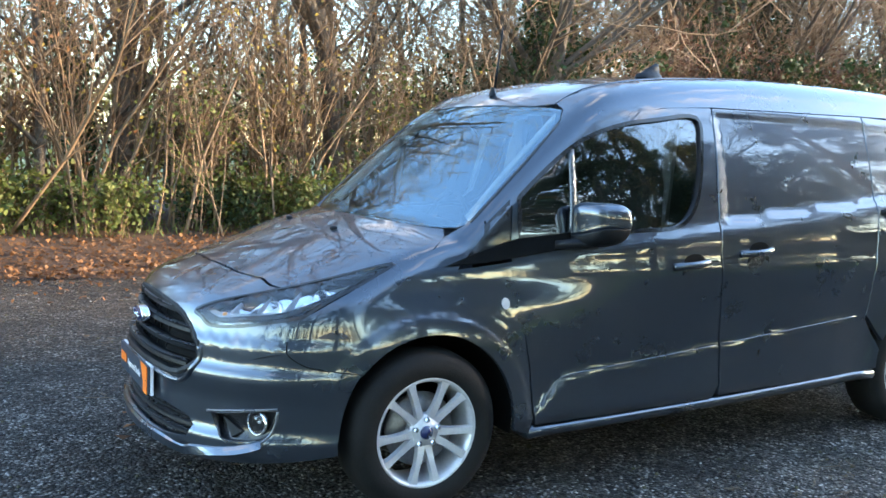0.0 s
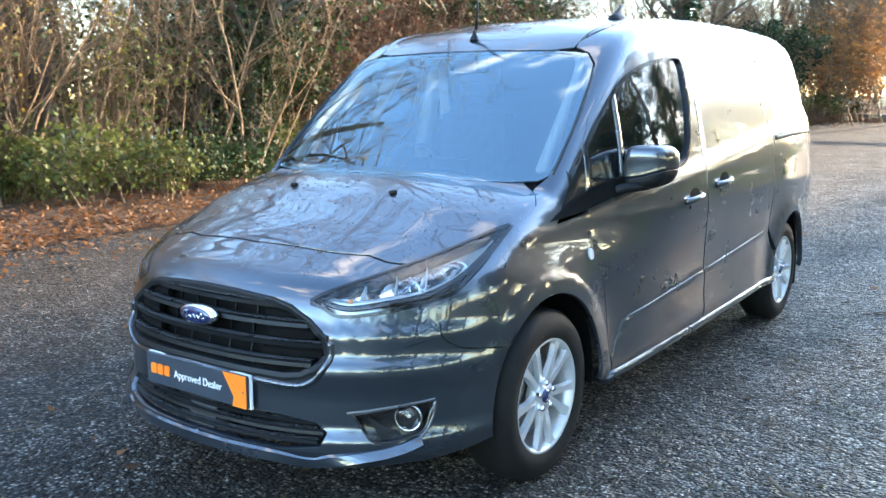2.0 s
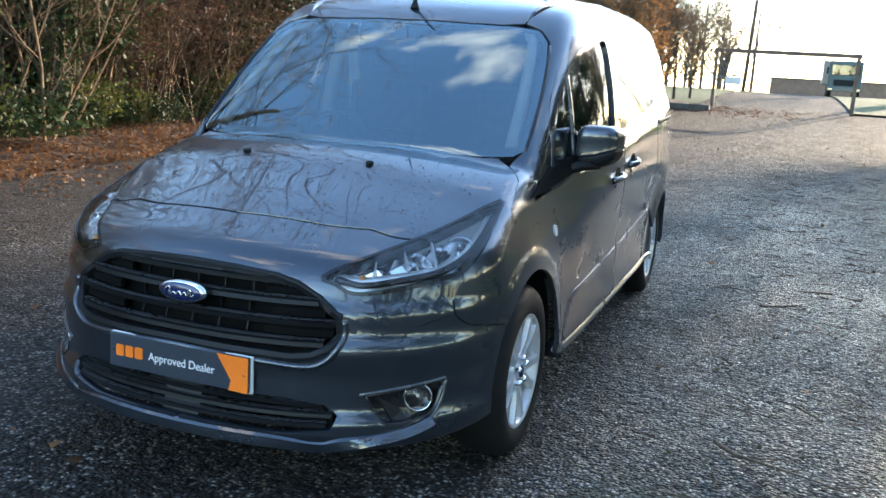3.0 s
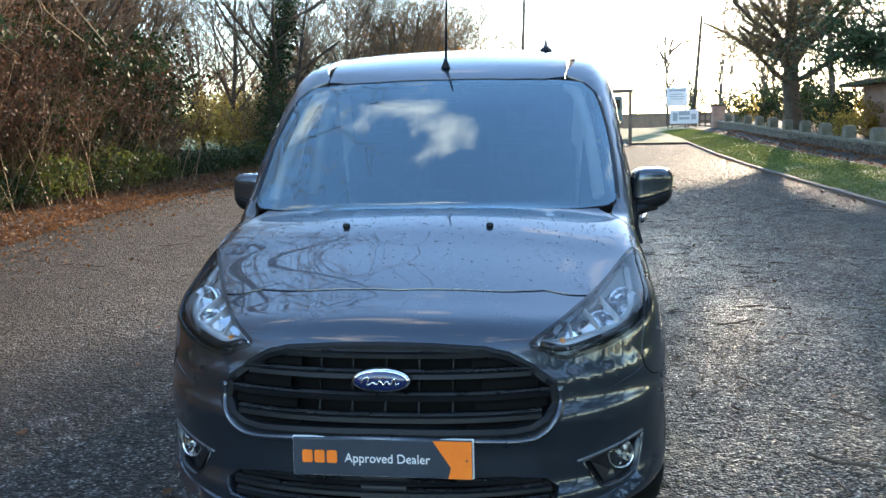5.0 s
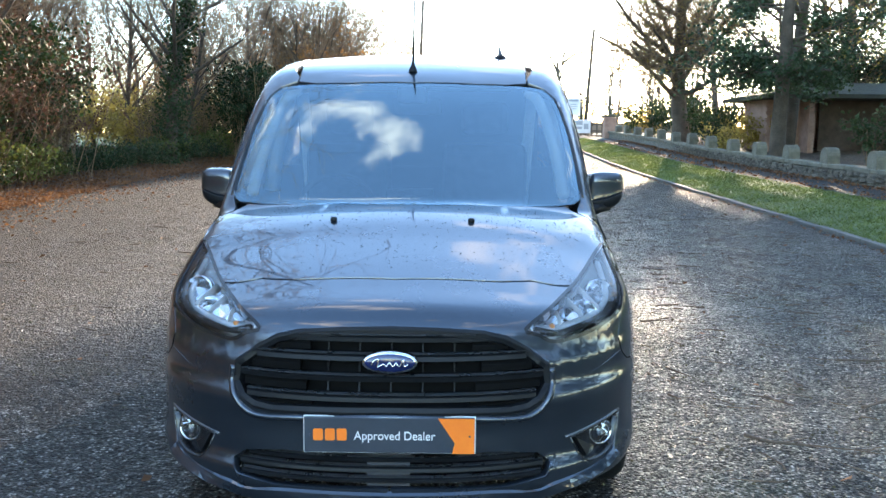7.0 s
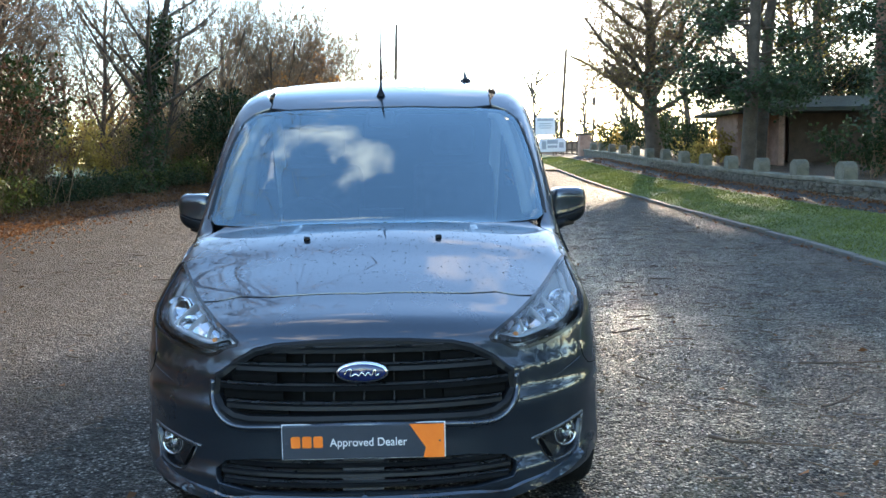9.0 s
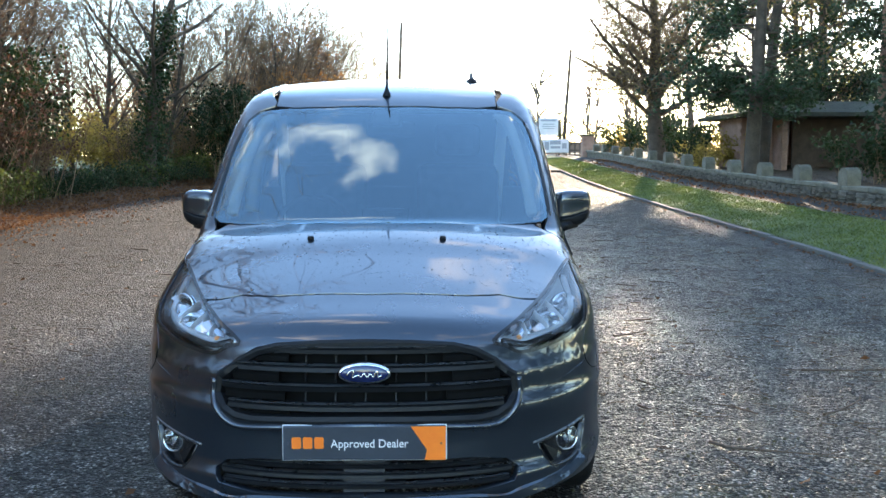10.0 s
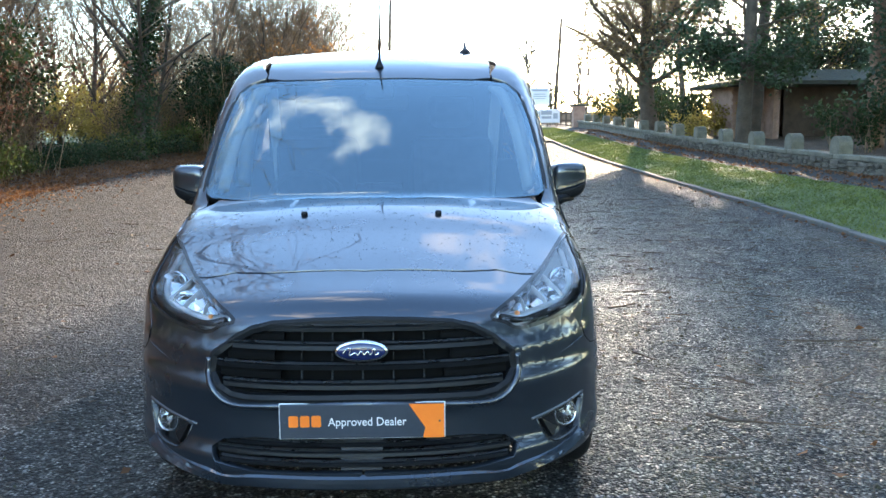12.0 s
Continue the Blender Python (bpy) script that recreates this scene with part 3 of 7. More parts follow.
GRITM = surface("pale_grit", (0.09, 0.086, 0.078), (0.36, 0.34, 0.305), 6, 60, 0.55, 0.2, bump=0.0, by_piece=0.5)
MOSSM = surface("dark_moss_crumbs", (0.018, 0.020, 0.010), (0.07, 0.06, 0.028), 6, 60, 0.85, 0.1, bump=0.0, by_piece=0.4)
KERBM = surface("worn_concrete_kerb", (0.06, 0.057, 0.05), (0.16, 0.15, 0.13), 4, 50, 0.8, 0.1, bump=0.5, depth=0.008, by_piece=0.2)
STONE = surface("weathered_sandstone", (0.080, 0.074, 0.052), (0.235, 0.215, 0.155), 2.5, 30, 0.85, 0.1, bump=0.7, depth=0.02, by_piece=0.2)
BRICK = surface("pinkish_brick", (0.28, 0.16, 0.11), (0.50, 0.33, 0.25), 3, 40, 0.85, 0.08, bump=0.5, depth=0.01, by_piece=0.2)

span = np.concatenate([-np.geomspace(400, 12, 22), np.linspace(-10, 12, 12), np.geomspace(14, 400, 22)])
deep = np.concatenate([-np.geomspace(400, 12, 14), np.linspace(-10, 80, 46), np.geomspace(84, 900, 24)])
sheet("ground", span, deep, lambda x, y: rise(y) - 0.05 + 0.02 * math.sin(x * 1.3) * math.sin(y * 0.9), TURF, "damp winter turf and soil reaching to the horizon", category="ground")
road_y = np.concatenate([np.linspace(-45, -8, 20), np.linspace(-7, 20, 55), np.linspace(21, 120, 60)])
sheet("road", np.linspace(0, 1, 41), road_y, lambda x, y: rise(y) + 0.012 * noise.noise((x * 0.5, y * 0.35, 0.0)) - 0.004, ROAD, "worn damp grey road of chipped asphalt", category="road", edges=lambda y: (float(left_x(y)) - 0.3, float(kerb_x(y))))
sheet("leaf_verge", np.linspace(0, 1, 14), np.linspace(-12, 37, 90), lambda x, y: rise(y) + 0.02 + 0.165 * np.clip(float(left_x(y)) - x, -0.15, 2.2) + 0.05 * noise.noise((x * 1.5, y * 1.5, 3.0)), LITTER, "verge of brown leaf litter and soil under the hedge", category="verge", edges=lambda y: (float(left_x(y)) - 7.0, float(left_x(y)) + 0.35 + 0.35 * noise.noise((y * 0.9, 5.0, 0.0))))
bank = lambda x, y: rise(y) + 0.052 + 0.05 * min(max(x - float(kerb_x(y)) - 0.1, 0) * 2, 1) + 0.055 * max(x - float(kerb_x(y)), 0) + 0.02 * noise.noise((x * 0.8, y * 0.8, 7.0))
sheet("grass_verge", np.linspace(0, 1, 12), np.linspace(-30, 60, 120), bank, TURF, "strip of short green grass beside the road", category="grass verge", edges=lambda y: (float(kerb_x(y)) + 0.11, 8.25))
sheet("footpath", np.linspace(0, 1, 6), np.linspace(-30, 70, 90), lambda x, y: bank(8.25, y) - 0.01 + 0.02 * (x - 8.25), PATHM, "damp dark footpath with leaves along its edge", category="footpath", edges=lambda y: (8.25, 9.72))
sheet("garden_ground", np.linspace(0, 1, 12), np.linspace(-30, 70, 60), lambda x, y: bank(8.25, y) + 0.08 + 0.05 * noise.noise((x * 0.6, y * 0.6, 2.0)) + 0.02 * (x - 10), SOIL, "dark garden soil behind the low wall", category="ground", edges=lambda y: (10.0, 40.0))

# Kerb stones
kerb = thing("kerb", "weathered concrete kerb along the grass", "kerb", kind="structure")
kb = boxed(-0.06, 0.005, -0.12, 0.06, 0.905, 0.0, bevel=0.012)
kmesh = bpy.data.meshes.new("kerb_stone")
kb.to_mesh(kmesh), kb.free(), kmesh.materials.append(KERBM)
for i in range(70):
    y = -8 + i * 0.91
    k = new("kerb_stone", kmesh)
    k.parent = kerb
    a = math.atan2(float(kerb_x(y + 0.91) - kerb_x(y)), 0.91)
    k.matrix_basis = pose(float(kerb_x(y)) + 0.05, y, float(rise(y)) + 0.056 + random.uniform(-0.008, 0.008), math.degrees(math.atan2(float(rise(y + 0.91) - rise(y)), 0.91)), 0, -math.degrees(a) + random.uniform(-0.5, 0.5))


# The van
van = thing("panel_van", "dark grey metallic panel van parked on a worn road", "van")

def arc(yc, a0, a1, r=ARCH, n=20):
    return [(yc + r * math.cos(radians(a)), AXLE + r * math.sin(radians(a))) for a in np.linspace(a0, a1, n)]


def both(half):
    """A symmetric outline from its half with x >= 0, start and end on the centre line."""
    return list(half) + [(-p[0], *p[1:]) for p in reversed(half) if p[0] > 1e-6]


def sm(pts, per=6):
    return [tuple(p) for p in spline(pts, per)]


# Bonnet and nose
shut = sm([(0, -0.603), (0.30, -0.578), (0.42, -0.545)]) + sm([(0.46, -0.527), (0.54, -0.522), (0.605, -0.495)])
bonnet_side = sm([(0.612, -0.485), (0.672, -0.345), (0.775, -0.12), (0.792, -0.02), (0.772, 0.04), (0.72, 0.115), (0.655, 0.15)])
bonnet_back = sm([(0.60, 0.125), (0.40, 0.062), (0.20, 0.012), (0.0, -0.004)])
panel("bonnet", both(shut + bonnet_side + bonnet_back), "top", PAINT, van, step=0.05)
lamp_top = [(0.606, -0.50, 0.859), (0.505, -0.682, 0.812), (0.424, -0.776, 0.766)]
lamp_low = [(0.424, -0.776, 0.766), (0.465, -0.765, 0.742), (0.524, -0.749, 0.720), (0.622, -0.678, 0.730), (0.70, -0.60, 0.750), (0.776, -0.495, 0.775)]
LAMPVIEW, SEAMVIEW = (0.62, -0.62, 0.48), (0.80, -0.60, 0.10)
settle = lambda pts, view: [tuple(q) for q in on_skin(pts, view)]
lamp_top, lamp_low = settle(lamp_top, LAMPVIEW), settle(lamp_low, LAMPVIEW)
seam = settle([(0.772, -0.534, 0.69), (0.774, -0.538, 0.650)], SEAMVIEW)
nose_crease = settle([(0.776, -0.538, 0.646)], SEAMVIEW) + [(0.665, -0.675, 0.612), (0.502, -0.795, 0.582)]
grille_top = ([(0.504, -0.79, 0.625), (0.492, -0.79, 0.652), (0.425, -0.804, 0.703), (0.36, -0.815, 0.738), (0.29, -0.82, 0.757), (0.15, -0.83, 0.768), (0.0, -0.835, 0.772)])
shut3 = [tuple(q) for q in on_skin([(x, y - 0.011) for x, y in shut], "top")]
nose_half = [tuple(q) for q in shut3[:-1]] + lamp_top + lamp_low[1:] + seam + nose_crease + grille_top
panel("nose_panel", both(nose_half), (0, -0.75, 0.66), PAINT, van, step=0.024)

# Front bumper, with the lower air intake and the fog lamp pockets left open
grille_low = ([(0.0, -0.898, 0.526), (0.25, -0.88, 0.522), (0.375, -0.845, 0.518), (0.43, -0.825, 0.526), (0.472, -0.80, 0.550), (0.500, -0.795, 0.590)])
wing_seam = settle([(0.776, -0.536, 0.650), (0.80, -0.49, 0.605), (0.83, -0.43, 0.590), (0.868, -0.285, 0.570)], SEAMVIEW)
bumper_arch = [(0.87, y, z) for y, z in arc(0.0, 140, 186, n=12)]
intake = [(0.0, -0.90, 0.395), (0.36, -0.87, 0.392), (0.47, -0.82, 0.375), (0.505, -0.80, 0.345), (0.49, -0.82, 0.300), (0.36, -0.87, 0.284), (0.0, -0.91, 0.288)]
bumper_half = grille_low + [(0.665, -0.675, 0.608)] + wing_seam + bumper_arch + [(0.82, -0.44, 0.264), (0.72, -0.56, 0.245), (0.5, -0.76, 0.212), (0.25, -0.83, 0.208), (0.0, -0.85, 0.21)] + intake[::-1]
fog_hole = sm([(0.575, -0.752, 0.405), (0.68, -0.66, 0.425), (0.752, -0.565, 0.438), (0.752, -0.575, 0.40), (0.742, -0.60, 0.345), (0.70, -0.65, 0.322), (0.635, -0.722, 0.318), (0.60, -0.735, 0.35)], 4)
panel("front_bumper", bumper_half, (0.62, -0.78, 0.0), PAINT, van, holes=[fog_hole], sides=(1, -1), step=0.022, thick=0.03, lift=0.0006)

# Splitter along the bumper's lower edge
lip_path = spline([(0.0, -0.9, 0.262), (0.30, -0.87, 0.262), (0.455, -0.83, 0.250), (0.52, -0.80, 0.262), (0.66, -0.70, 0.285), (0.735, -0.61, 0.318)], 6)
lp = on_skin(lip_path, (0.62, -0.78, 0.0))
lp = np.vstack([lp[:0:-1] * (-1, 1, 1), lp])
verts, faces = sweep(lp, skin_normal(lp), [(-0.01, -0.016), (0.006, -0.012), (0.014, 0.000), (0.022, 0.014), (0.018, 0.019), (-0.01, 0.017)])
piece("splitter", verts, faces, PAINT, van, "glossy lower lip", smooth=False)
for s in (1, -1):
    ep = on_skin(spline([(0.724, -0.622, 0.310), (0.746, -0.592, 0.345), (0.757, -0.570, 0.39), (0.758, -0.562, 0.437)], 5), (0.62, -0.78, 0.0))
    v, f = sweep(ep, skin_normal(ep), [(-0.01, -0.006), (0.003, -0.005), (0.005, 0.001), (0.003, 0.005), (-0.01, 0.006)])
    piece("bumper_rim", [np.array(q) * (s, 1, 1) for q in v], f if s > 0 else [t[::-1] for t in f], SATIN, van)

# Wings
wing_top = [(0.792, -0.20, 0.927), (0.782, -0.12, 0.968), (0.800, -0.02, 0.995), (0.78, 0.045, 1.02), (0.728, 0.122, 1.065), (0.73, 0.195, 1.10), (0.79, 0.262, 1.135), (0.835, 0.24, 1.09)]
wing_back = [(0.88, 0.10, 0.965), (0.885, 0.36, 0.990), (0.89, 0.386, 0.82), (0.877, 0.452, 0.54), (0.882, 0.474, 0.33), (0.88, 0.46, 0.265)]
wing_arch = [(0.88, y, z) for y, z in arc(0.0, -5, 138, n=24)]
wing_front = settle([(0.832, -0.424, 0.593), (0.803, -0.488, 0.607), (0.774, -0.540, 0.646), (0.768, -0.542, 0.69)], SEAMVIEW) + settle([(0.776, -0.492, 0.776), (0.790, -0.448, 0.798), (0.80, -0.33, 0.862)], LAMPVIEW)
wing = wing_top + wing_back + wing_arch + wing_front
panel("wing", wing, (0.86, -0.36, 0.36), PAINT, van, step=0.02, thick=0.02, lift=0.001)
panel("wing", wing, (0.86, -0.36, 0.36), PAINT, van, step=0.03, sides=(-1,), thick=0.02, lift=0.001)
for s in (1, -1):
    edge_line = on_skin(spline(wing_front[:4], 5), SEAMVIEW, 0.001)
    v, f = sweep(edge_line, skin_normal(edge_line), [(-0.004, -0.0018), (0.0008, -0.0018), (0.0008, 0.0018), (-0.004, 0.0018)])
    piece("wing_seam", [np.array(q) * (s, 1, 1) for q in v], f if s > 0 else [t[::-1] for t in f], MATT, van, "thin dark shut line")

# Head lamps
lamp_edge = [(0.606, -0.49, 0.861), (0.672, -0.348, 0.902), (0.765, -0.13, 0.966), (0.785, -0.20, 0.93), (0.792, -0.33, 0.865), (0.782, -0.45, 0.80), (0.770, -0.50, 0.777)] + lamp_low[-2::-1] + [(0.505, -0.676, 0.812)]
for s in (1, -1):
    lamp = panel("headlamp", lamp_edge, LAMPVIEW, LENS, van, sides=(s,), thick=0.004, step=0.05, lift=-0.001, label="clear headlamp lens", inner_material=CLEAR)
    lamp.visible_shadow = False
    panel("lamp_bowl", lamp_edge, LAMPVIEW, BOWL, lamp, sides=(s,), thick=0.004, step=0.06, lift=-0.055, label="silver reflector")
    rim = spline([lamp_edge[i] for i in range(len(lamp_edge))], 3, True)
    rp = on_skin(rim, LAMPVIEW)
    v, f = sweep(rp, skin_normal(rp), [(-0.05, -0.005), (0.002, -0.005), (0.002, 0.007), (-0.05, 0.007)], True)
    piece("lamp_frame", [np.array(q) * (s, 1, 1) for q in v], f if s > 0 else [t[::-1] for t in f], GLOSS, lamp, smooth=False)

# Grille
grille_edge = both(grille_low + grille_top[1:])
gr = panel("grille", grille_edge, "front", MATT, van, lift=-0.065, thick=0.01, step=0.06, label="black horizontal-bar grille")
loop = dense(np.array([(p[0], p[2]) for p in grille_edge]), 0.03)
gp = on_skin(loop, "front")
v, f = sweep(gp, skin_normal(gp), [(-0.06, -0.017), (-0.004, -0.016), (0.0035, -0.003), (0.0035, 0.003), (-0.004, 0.016), (-0.06, 0.017)], True)
piece("grille_frame", v, f, BLACK, gr, smooth=False)

# Side panels
belt_front, belt_back = (0.375, 0.985), (1.455, 0.99)
door = [(0.376, 0.992), (0.396, 0.82), (0.462, 0.54), (0.484, 0.33), (0.49, 0.298), (1.485, 0.312), (1.522, 0.372), (1.496, 0.695), (1.462, 0.99), (1.474, 1.29), (1.506, 1.642)] + sm([(1.50, 1.643), (1.2, 1.622), (0.90, 1.568), (0.66, 1.465), (0.50, 1.335), (0.394, 1.215)])
pane = sm([(0.418, 1.062), (0.424, 1.19), (0.45, 1.245), (0.70, 1.44), (0.92, 1.53), (1.15, 1.572), (1.40, 1.594), (1.405, 1.45), (1.372, 1.29), (1.32, 1.175), (1.22, 1.105), (1.0, 1.088), (0.6, 1.07)], 4)
slide = [(1.534, 0.372), (1.508, 0.695), (1.474, 0.99), (1.486, 1.29), (1.518, 1.642), (2.618, 1.664), (2.625, 1.3), (2.605, 1.0), (2.58, 0.62)] + [q for q in arc(WHEELBASE, 160, 174, n=4)] + [(2.60, 0.345), (1.53, 0.322)]
quarter = [(2.632, 1.664), (2.638, 1.3), (2.618, 1.0), (2.592, 0.64)] + arc(WHEELBASE, 152, -5, n=26) + [(3.52, 0.27), (3.78, 0.32), (3.80, 0.9), (3.775, 1.3), (3.72, 1.6), (3.69, 1.65)]
rail = [(0.735, 0.20, 1.105), (0.744, 0.27, 1.17), (0.728, 0.42, 1.30), (0.698, 0.62, 1.47), (0.670, 0.70, 1.548), (0.622, 0.745, 1.595), (0.544, 0.765, 1.62), (0.544, 0.80, 1.645), (0.545, 1.2, 1.72), (0.545, 2.0, 1.79), (0.545, 3.0, 1.80), (0.545, 3.70, 1.76), (0.70, 3.70, 1.66), (0.73, 2.64, 1.670), (0.74, 1.512, 1.648), (0.75, 1.2, 1.628), (0.762, 0.90, 1.574), (0.775, 0.655, 1.471), (0.80, 0.50, 1.342), (0.817, 0.388, 1.221), (0.84, 0.262, 1.115), (0.795, 0.268, 1.140)]
tri = [(0.105, 0.968), (0.255, 1.10), (0.386, 1.212), (0.370, 0.998)]
for s in (1, -1):
    d = panel("front_door", door, "side", PAINT, van, holes=[pane], sides=(s,), step=0.025 if s > 0 else 0.06, thick=0.03)
    g = panel("window", pane, "side", SIDEGLASS, d, sides=(s,), lift=-0.012, thick=0.004, step=0.08, label="dark reflective window glass", inner_material=CLEAR)
    g.visible_shadow = False
    w = on_skin(pane, "side")
    v, f = sweep(w, skin_normal(w), [(-0.02, -0.008), (0.003, -0.008), (0.003, 0.010), (-0.02, 0.010)], True)
    piece("window_seal", [np.array(q) * (s, 1, 1) for q in v], f if s > 0 else [t[::-1] for t in f], GLOSS, d, smooth=False)
    panel("quarter_trim", tri, "side", GLOSS, d, sides=(s,), step=0.05, thick=0.02)
    panel("sliding_door" if s > 0 else "side_panel", slide, "side", PAINT, van, sides=(s,), step=0.032 if s > 0 else 0.07, thick=0.03)
    panel("rear_quarter", quarter, "side", PAINT, van, sides=(s,), step=0.045 if s > 0 else 0.07, thick=0.03)
    panel("roof_rail", rail, (0.80, -0.25, 0.55), PAINT, van, sides=(s,), step=0.05, thick=0.03)
    e = on_skin(spline([(0.46, 0.262), (1.5, 0.285), (2.66, 0.325)], 12), "side")
    v, f = sweep(e, skin_normal(e), [(-0.06, -0.03), (0.004, -0.02), (0.014, 0.0), (0.004, 0.022), (-0.06, 0.03)])
    piece("sill", [np.array(q) * (s, 1, 1) for q in v], f if s > 0 else [t[::-1] for t in f], PAINT, van)

panel("roof_panel", both([(0.0, 0.681), (0.3, 0.695), (0.45, 0.720), (0.538, 0.758), (0.535, 2.0), (0.535, 3.72), (0.0, 3.76)]), "top", PAINT, van, step=0.08)
screen_half = sm([(0.0, 1.098), (0.30, 1.094), (0.57, 1.088), (0.70, 1.094)]) + sm([(0.742, 1.12), (0.738, 1.17), (0.722, 1.30), (0.692, 1.46), (0.662, 1.55)]) + sm([(0.61, 1.597), (0.46, 1.610), (0.0, 1.621)])
ws = panel("windscreen", both(screen_half), "front", WINDSCREEN, van, thick=0.005, step=0.07, lift=-0.004, label="wide windscreen reflecting the sky", inner_material=CLEAR)
ws.visible_shadow = False
inner = [(x * 0.975, 1.355 + (z - 1.355) * 0.962) for x, z in both(screen_half)]
panel("screen_border", both(screen_half), "front", GLOSS, ws, holes=[inner], thick=0.003, step=0.05, lift=-0.010, label="black border print")
panel("rear_doors", both([(0.0, 1.74), (0.5, 1.72), (0.64, 1.6), (0.74, 1.2), (0.78, 0.8), (0.78, 0.34), (0.0, 0.34)]), (0, 1, 0.0001), PAINT, van, step=0.1, thick=0.03)

# Dark floor pan and inner walls behind the gaps
bm = boxed(-0.60, -0.50, 0.24, 0.60, 3.75, 0.40)
part("floor_pan", bm, BLACK, van)
for s in (1, -1):
    for yc in (0.0, WHEELBASE):
        prof = [(0.40, 0.02), (0.42, ARCH + 0.02), (0.845, ARCH + 0.012)]
        v, f = lathe([(s * a, r) for a, r in prof], "x", (0, yc, AXLE), 40, (radians(-8), radians(188)))
        piece("wheel_liner", v, f, MATT, van)


def wheel(s, yc):
    hub = np.array((s * 0.868, yc, AXLE))
    w = new("wheel")
    w.parent = van
    w.matrix_basis = Matrix.Translation(hub) @ (Matrix.Identity(4) if s > 0 else pose(0, 0, 0, 0, 0, 180))
    tyre = [(-0.19, 0.20), (-0.205, 0.25), (-0.20, 0.295), (-0.175, 0.316), (-0.10, 0.325), (-0.035, 0.320), (-0.008, 0.300), (0.004, 0.262), (-0.002, 0.222), (-0.012, 0.208), (-0.04, 0.2)]
    v, f = lathe(tyre, "x", (0, 0, 0), 64)
    t = piece("tyre", v, f, RUBBER, w)
    rimp = [(-0.19, 0.205), (-0.10, 0.185), (-0.045, 0.192), (-0.012, 0.202), (-0.004, 0.213), (-0.010, 0.221), (-0.03, 0.222)]
    v, f = lathe(rimp, "x", (0, 0, 0), 64)
    r = piece("rim", v, f, SILVER, w)
    for k in range(5):
        a0 = radians(54 + 72 * k)
        for side in (-1, 1):
            def at(rad, off, x):
                c, q = math.cos(a0), math.sin(a0)
                return (x, rad * c - off * q, rad * q + off * c)
            ctrl = [(0.045, side * 0.013, -0.026), (0.08, side * 0.019, -0.019), (0.115, side * 0.028, -0.014), (0.15, side * 0.038, -0.012), (0.18, side * 0.047, -0.010), (0.208, side * 0.058, -0.010)]
            hw = [0.022, 0.0185, 0.0165, 0.016, 0.018, 0.030]
            vs, fs = [], []
            for (rad, off, x), h in zip(ctrl, hw):
                vs += [at(rad, off - h, x - 0.020), at(rad, off - h * 0.75, x), at(rad, off + h * 0.75, x), at(rad, off + h, x - 0.020)]
            for i in range(5):
                for q in range(4):
                    n = (q + 1) % 4
                    fs.append((i * 4 + q, (i + 1) * 4 + q, (i + 1) * 4 + n, i * 4 + n))
            piece("spoke", vs, fs, SILVER, r, smooth=False)
    v, f = lathe([(-0.06, 0.070), (-0.032, 0.070), (-0.024, 0.063), (-0.024, 0.032), (-0.016, 0.028), (-0.014, 0.0)], "x", (0, 0, 0), 32)
    piece("hub", v, f, SILVER, r)
    v, f = lathe([(-0.018, 0.0275), (-0.008, 0.025), (-0.005, 0.0)], "x", (0, 0, 0), 24)
    piece("hub_cap", v, f, BLUE, r, "dark blue centre cap")
    for k in range(5):
        a = radians(90 + 72 * k)
        v, f = lathe([(-0.03, 0.0125), (-0.010, 0.0120), (-0.004, 0.008), (-0.003, 0.0)], "x", (0, 0.050 * math.cos(a), 0.050 * math.sin(a)), 6)
        piece("wheel_nut", v, f, CHROME, r, smooth=False)
    v, f = lathe([(-0.09, 0.145), (-0.07, 0.145), (-0.07, 0.03)], "x", (0, 0, 0), 40)
    piece("brake_disc", v, f, STEEL, w, "rusty brake disc")


for s in (1, -1):
    for yc in (0.0, WHEELBASE):
        wheel(s, yc)


# Grille bars, badge, plate
def strip_x(name, x0, x1, z0, z1, lift, deep, material, parent, label="", n=16, smooth=False):
    """A slat across the front that follows the skin's curve."""
    xs = np.linspace(x0, x1, n)
    rows = [on_skin([(x, z) for x in xs], "front") for z in (z0, (z0 * 0.35 + z1 * 0.65), z1)]
    verts, faces = [], []
    for i in range(n):
        a, m, b = rows[0][i], rows[1][i], rows[2][i]
        out = np.array((0.25 * a[0], -1.0, 0.0))
        verts += [a + out * (lift - 0.004), m + out * lift, b + out * (lift - 0.007), b + out * (lift - deep), a + out * (lift - deep)]
    for i in range(n - 1):
        for q in range(5):
            r = (q + 1) % 5
            faces.append((i * 5 + q, (i + 1) * 5 + q, (i + 1) * 5 + r, i * 5 + r))
    faces += [tuple(range(5)), tuple(reversed(range((n - 1) * 5, n * 5)))]
    return piece(name, verts, faces, material, parent, label, smooth)


for z, half in ((0.742, 0.335), (0.686, 0.425), (0.624, 0.478), (0.566, 0.455)):
    strip_x("grille_bar", -half, half, z - 0.010, z + 0.010, -0.004, 0.035, BLACK, gr)
    strip_x("bar_edge", -half, half, z + 0.0105, z + 0.0145, 0.004, 0.02, SATIN, gr, "thin satin edge")
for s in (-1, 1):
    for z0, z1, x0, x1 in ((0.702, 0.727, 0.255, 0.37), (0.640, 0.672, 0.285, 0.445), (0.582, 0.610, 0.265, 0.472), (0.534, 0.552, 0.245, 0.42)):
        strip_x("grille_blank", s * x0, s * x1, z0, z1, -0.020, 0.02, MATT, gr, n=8)
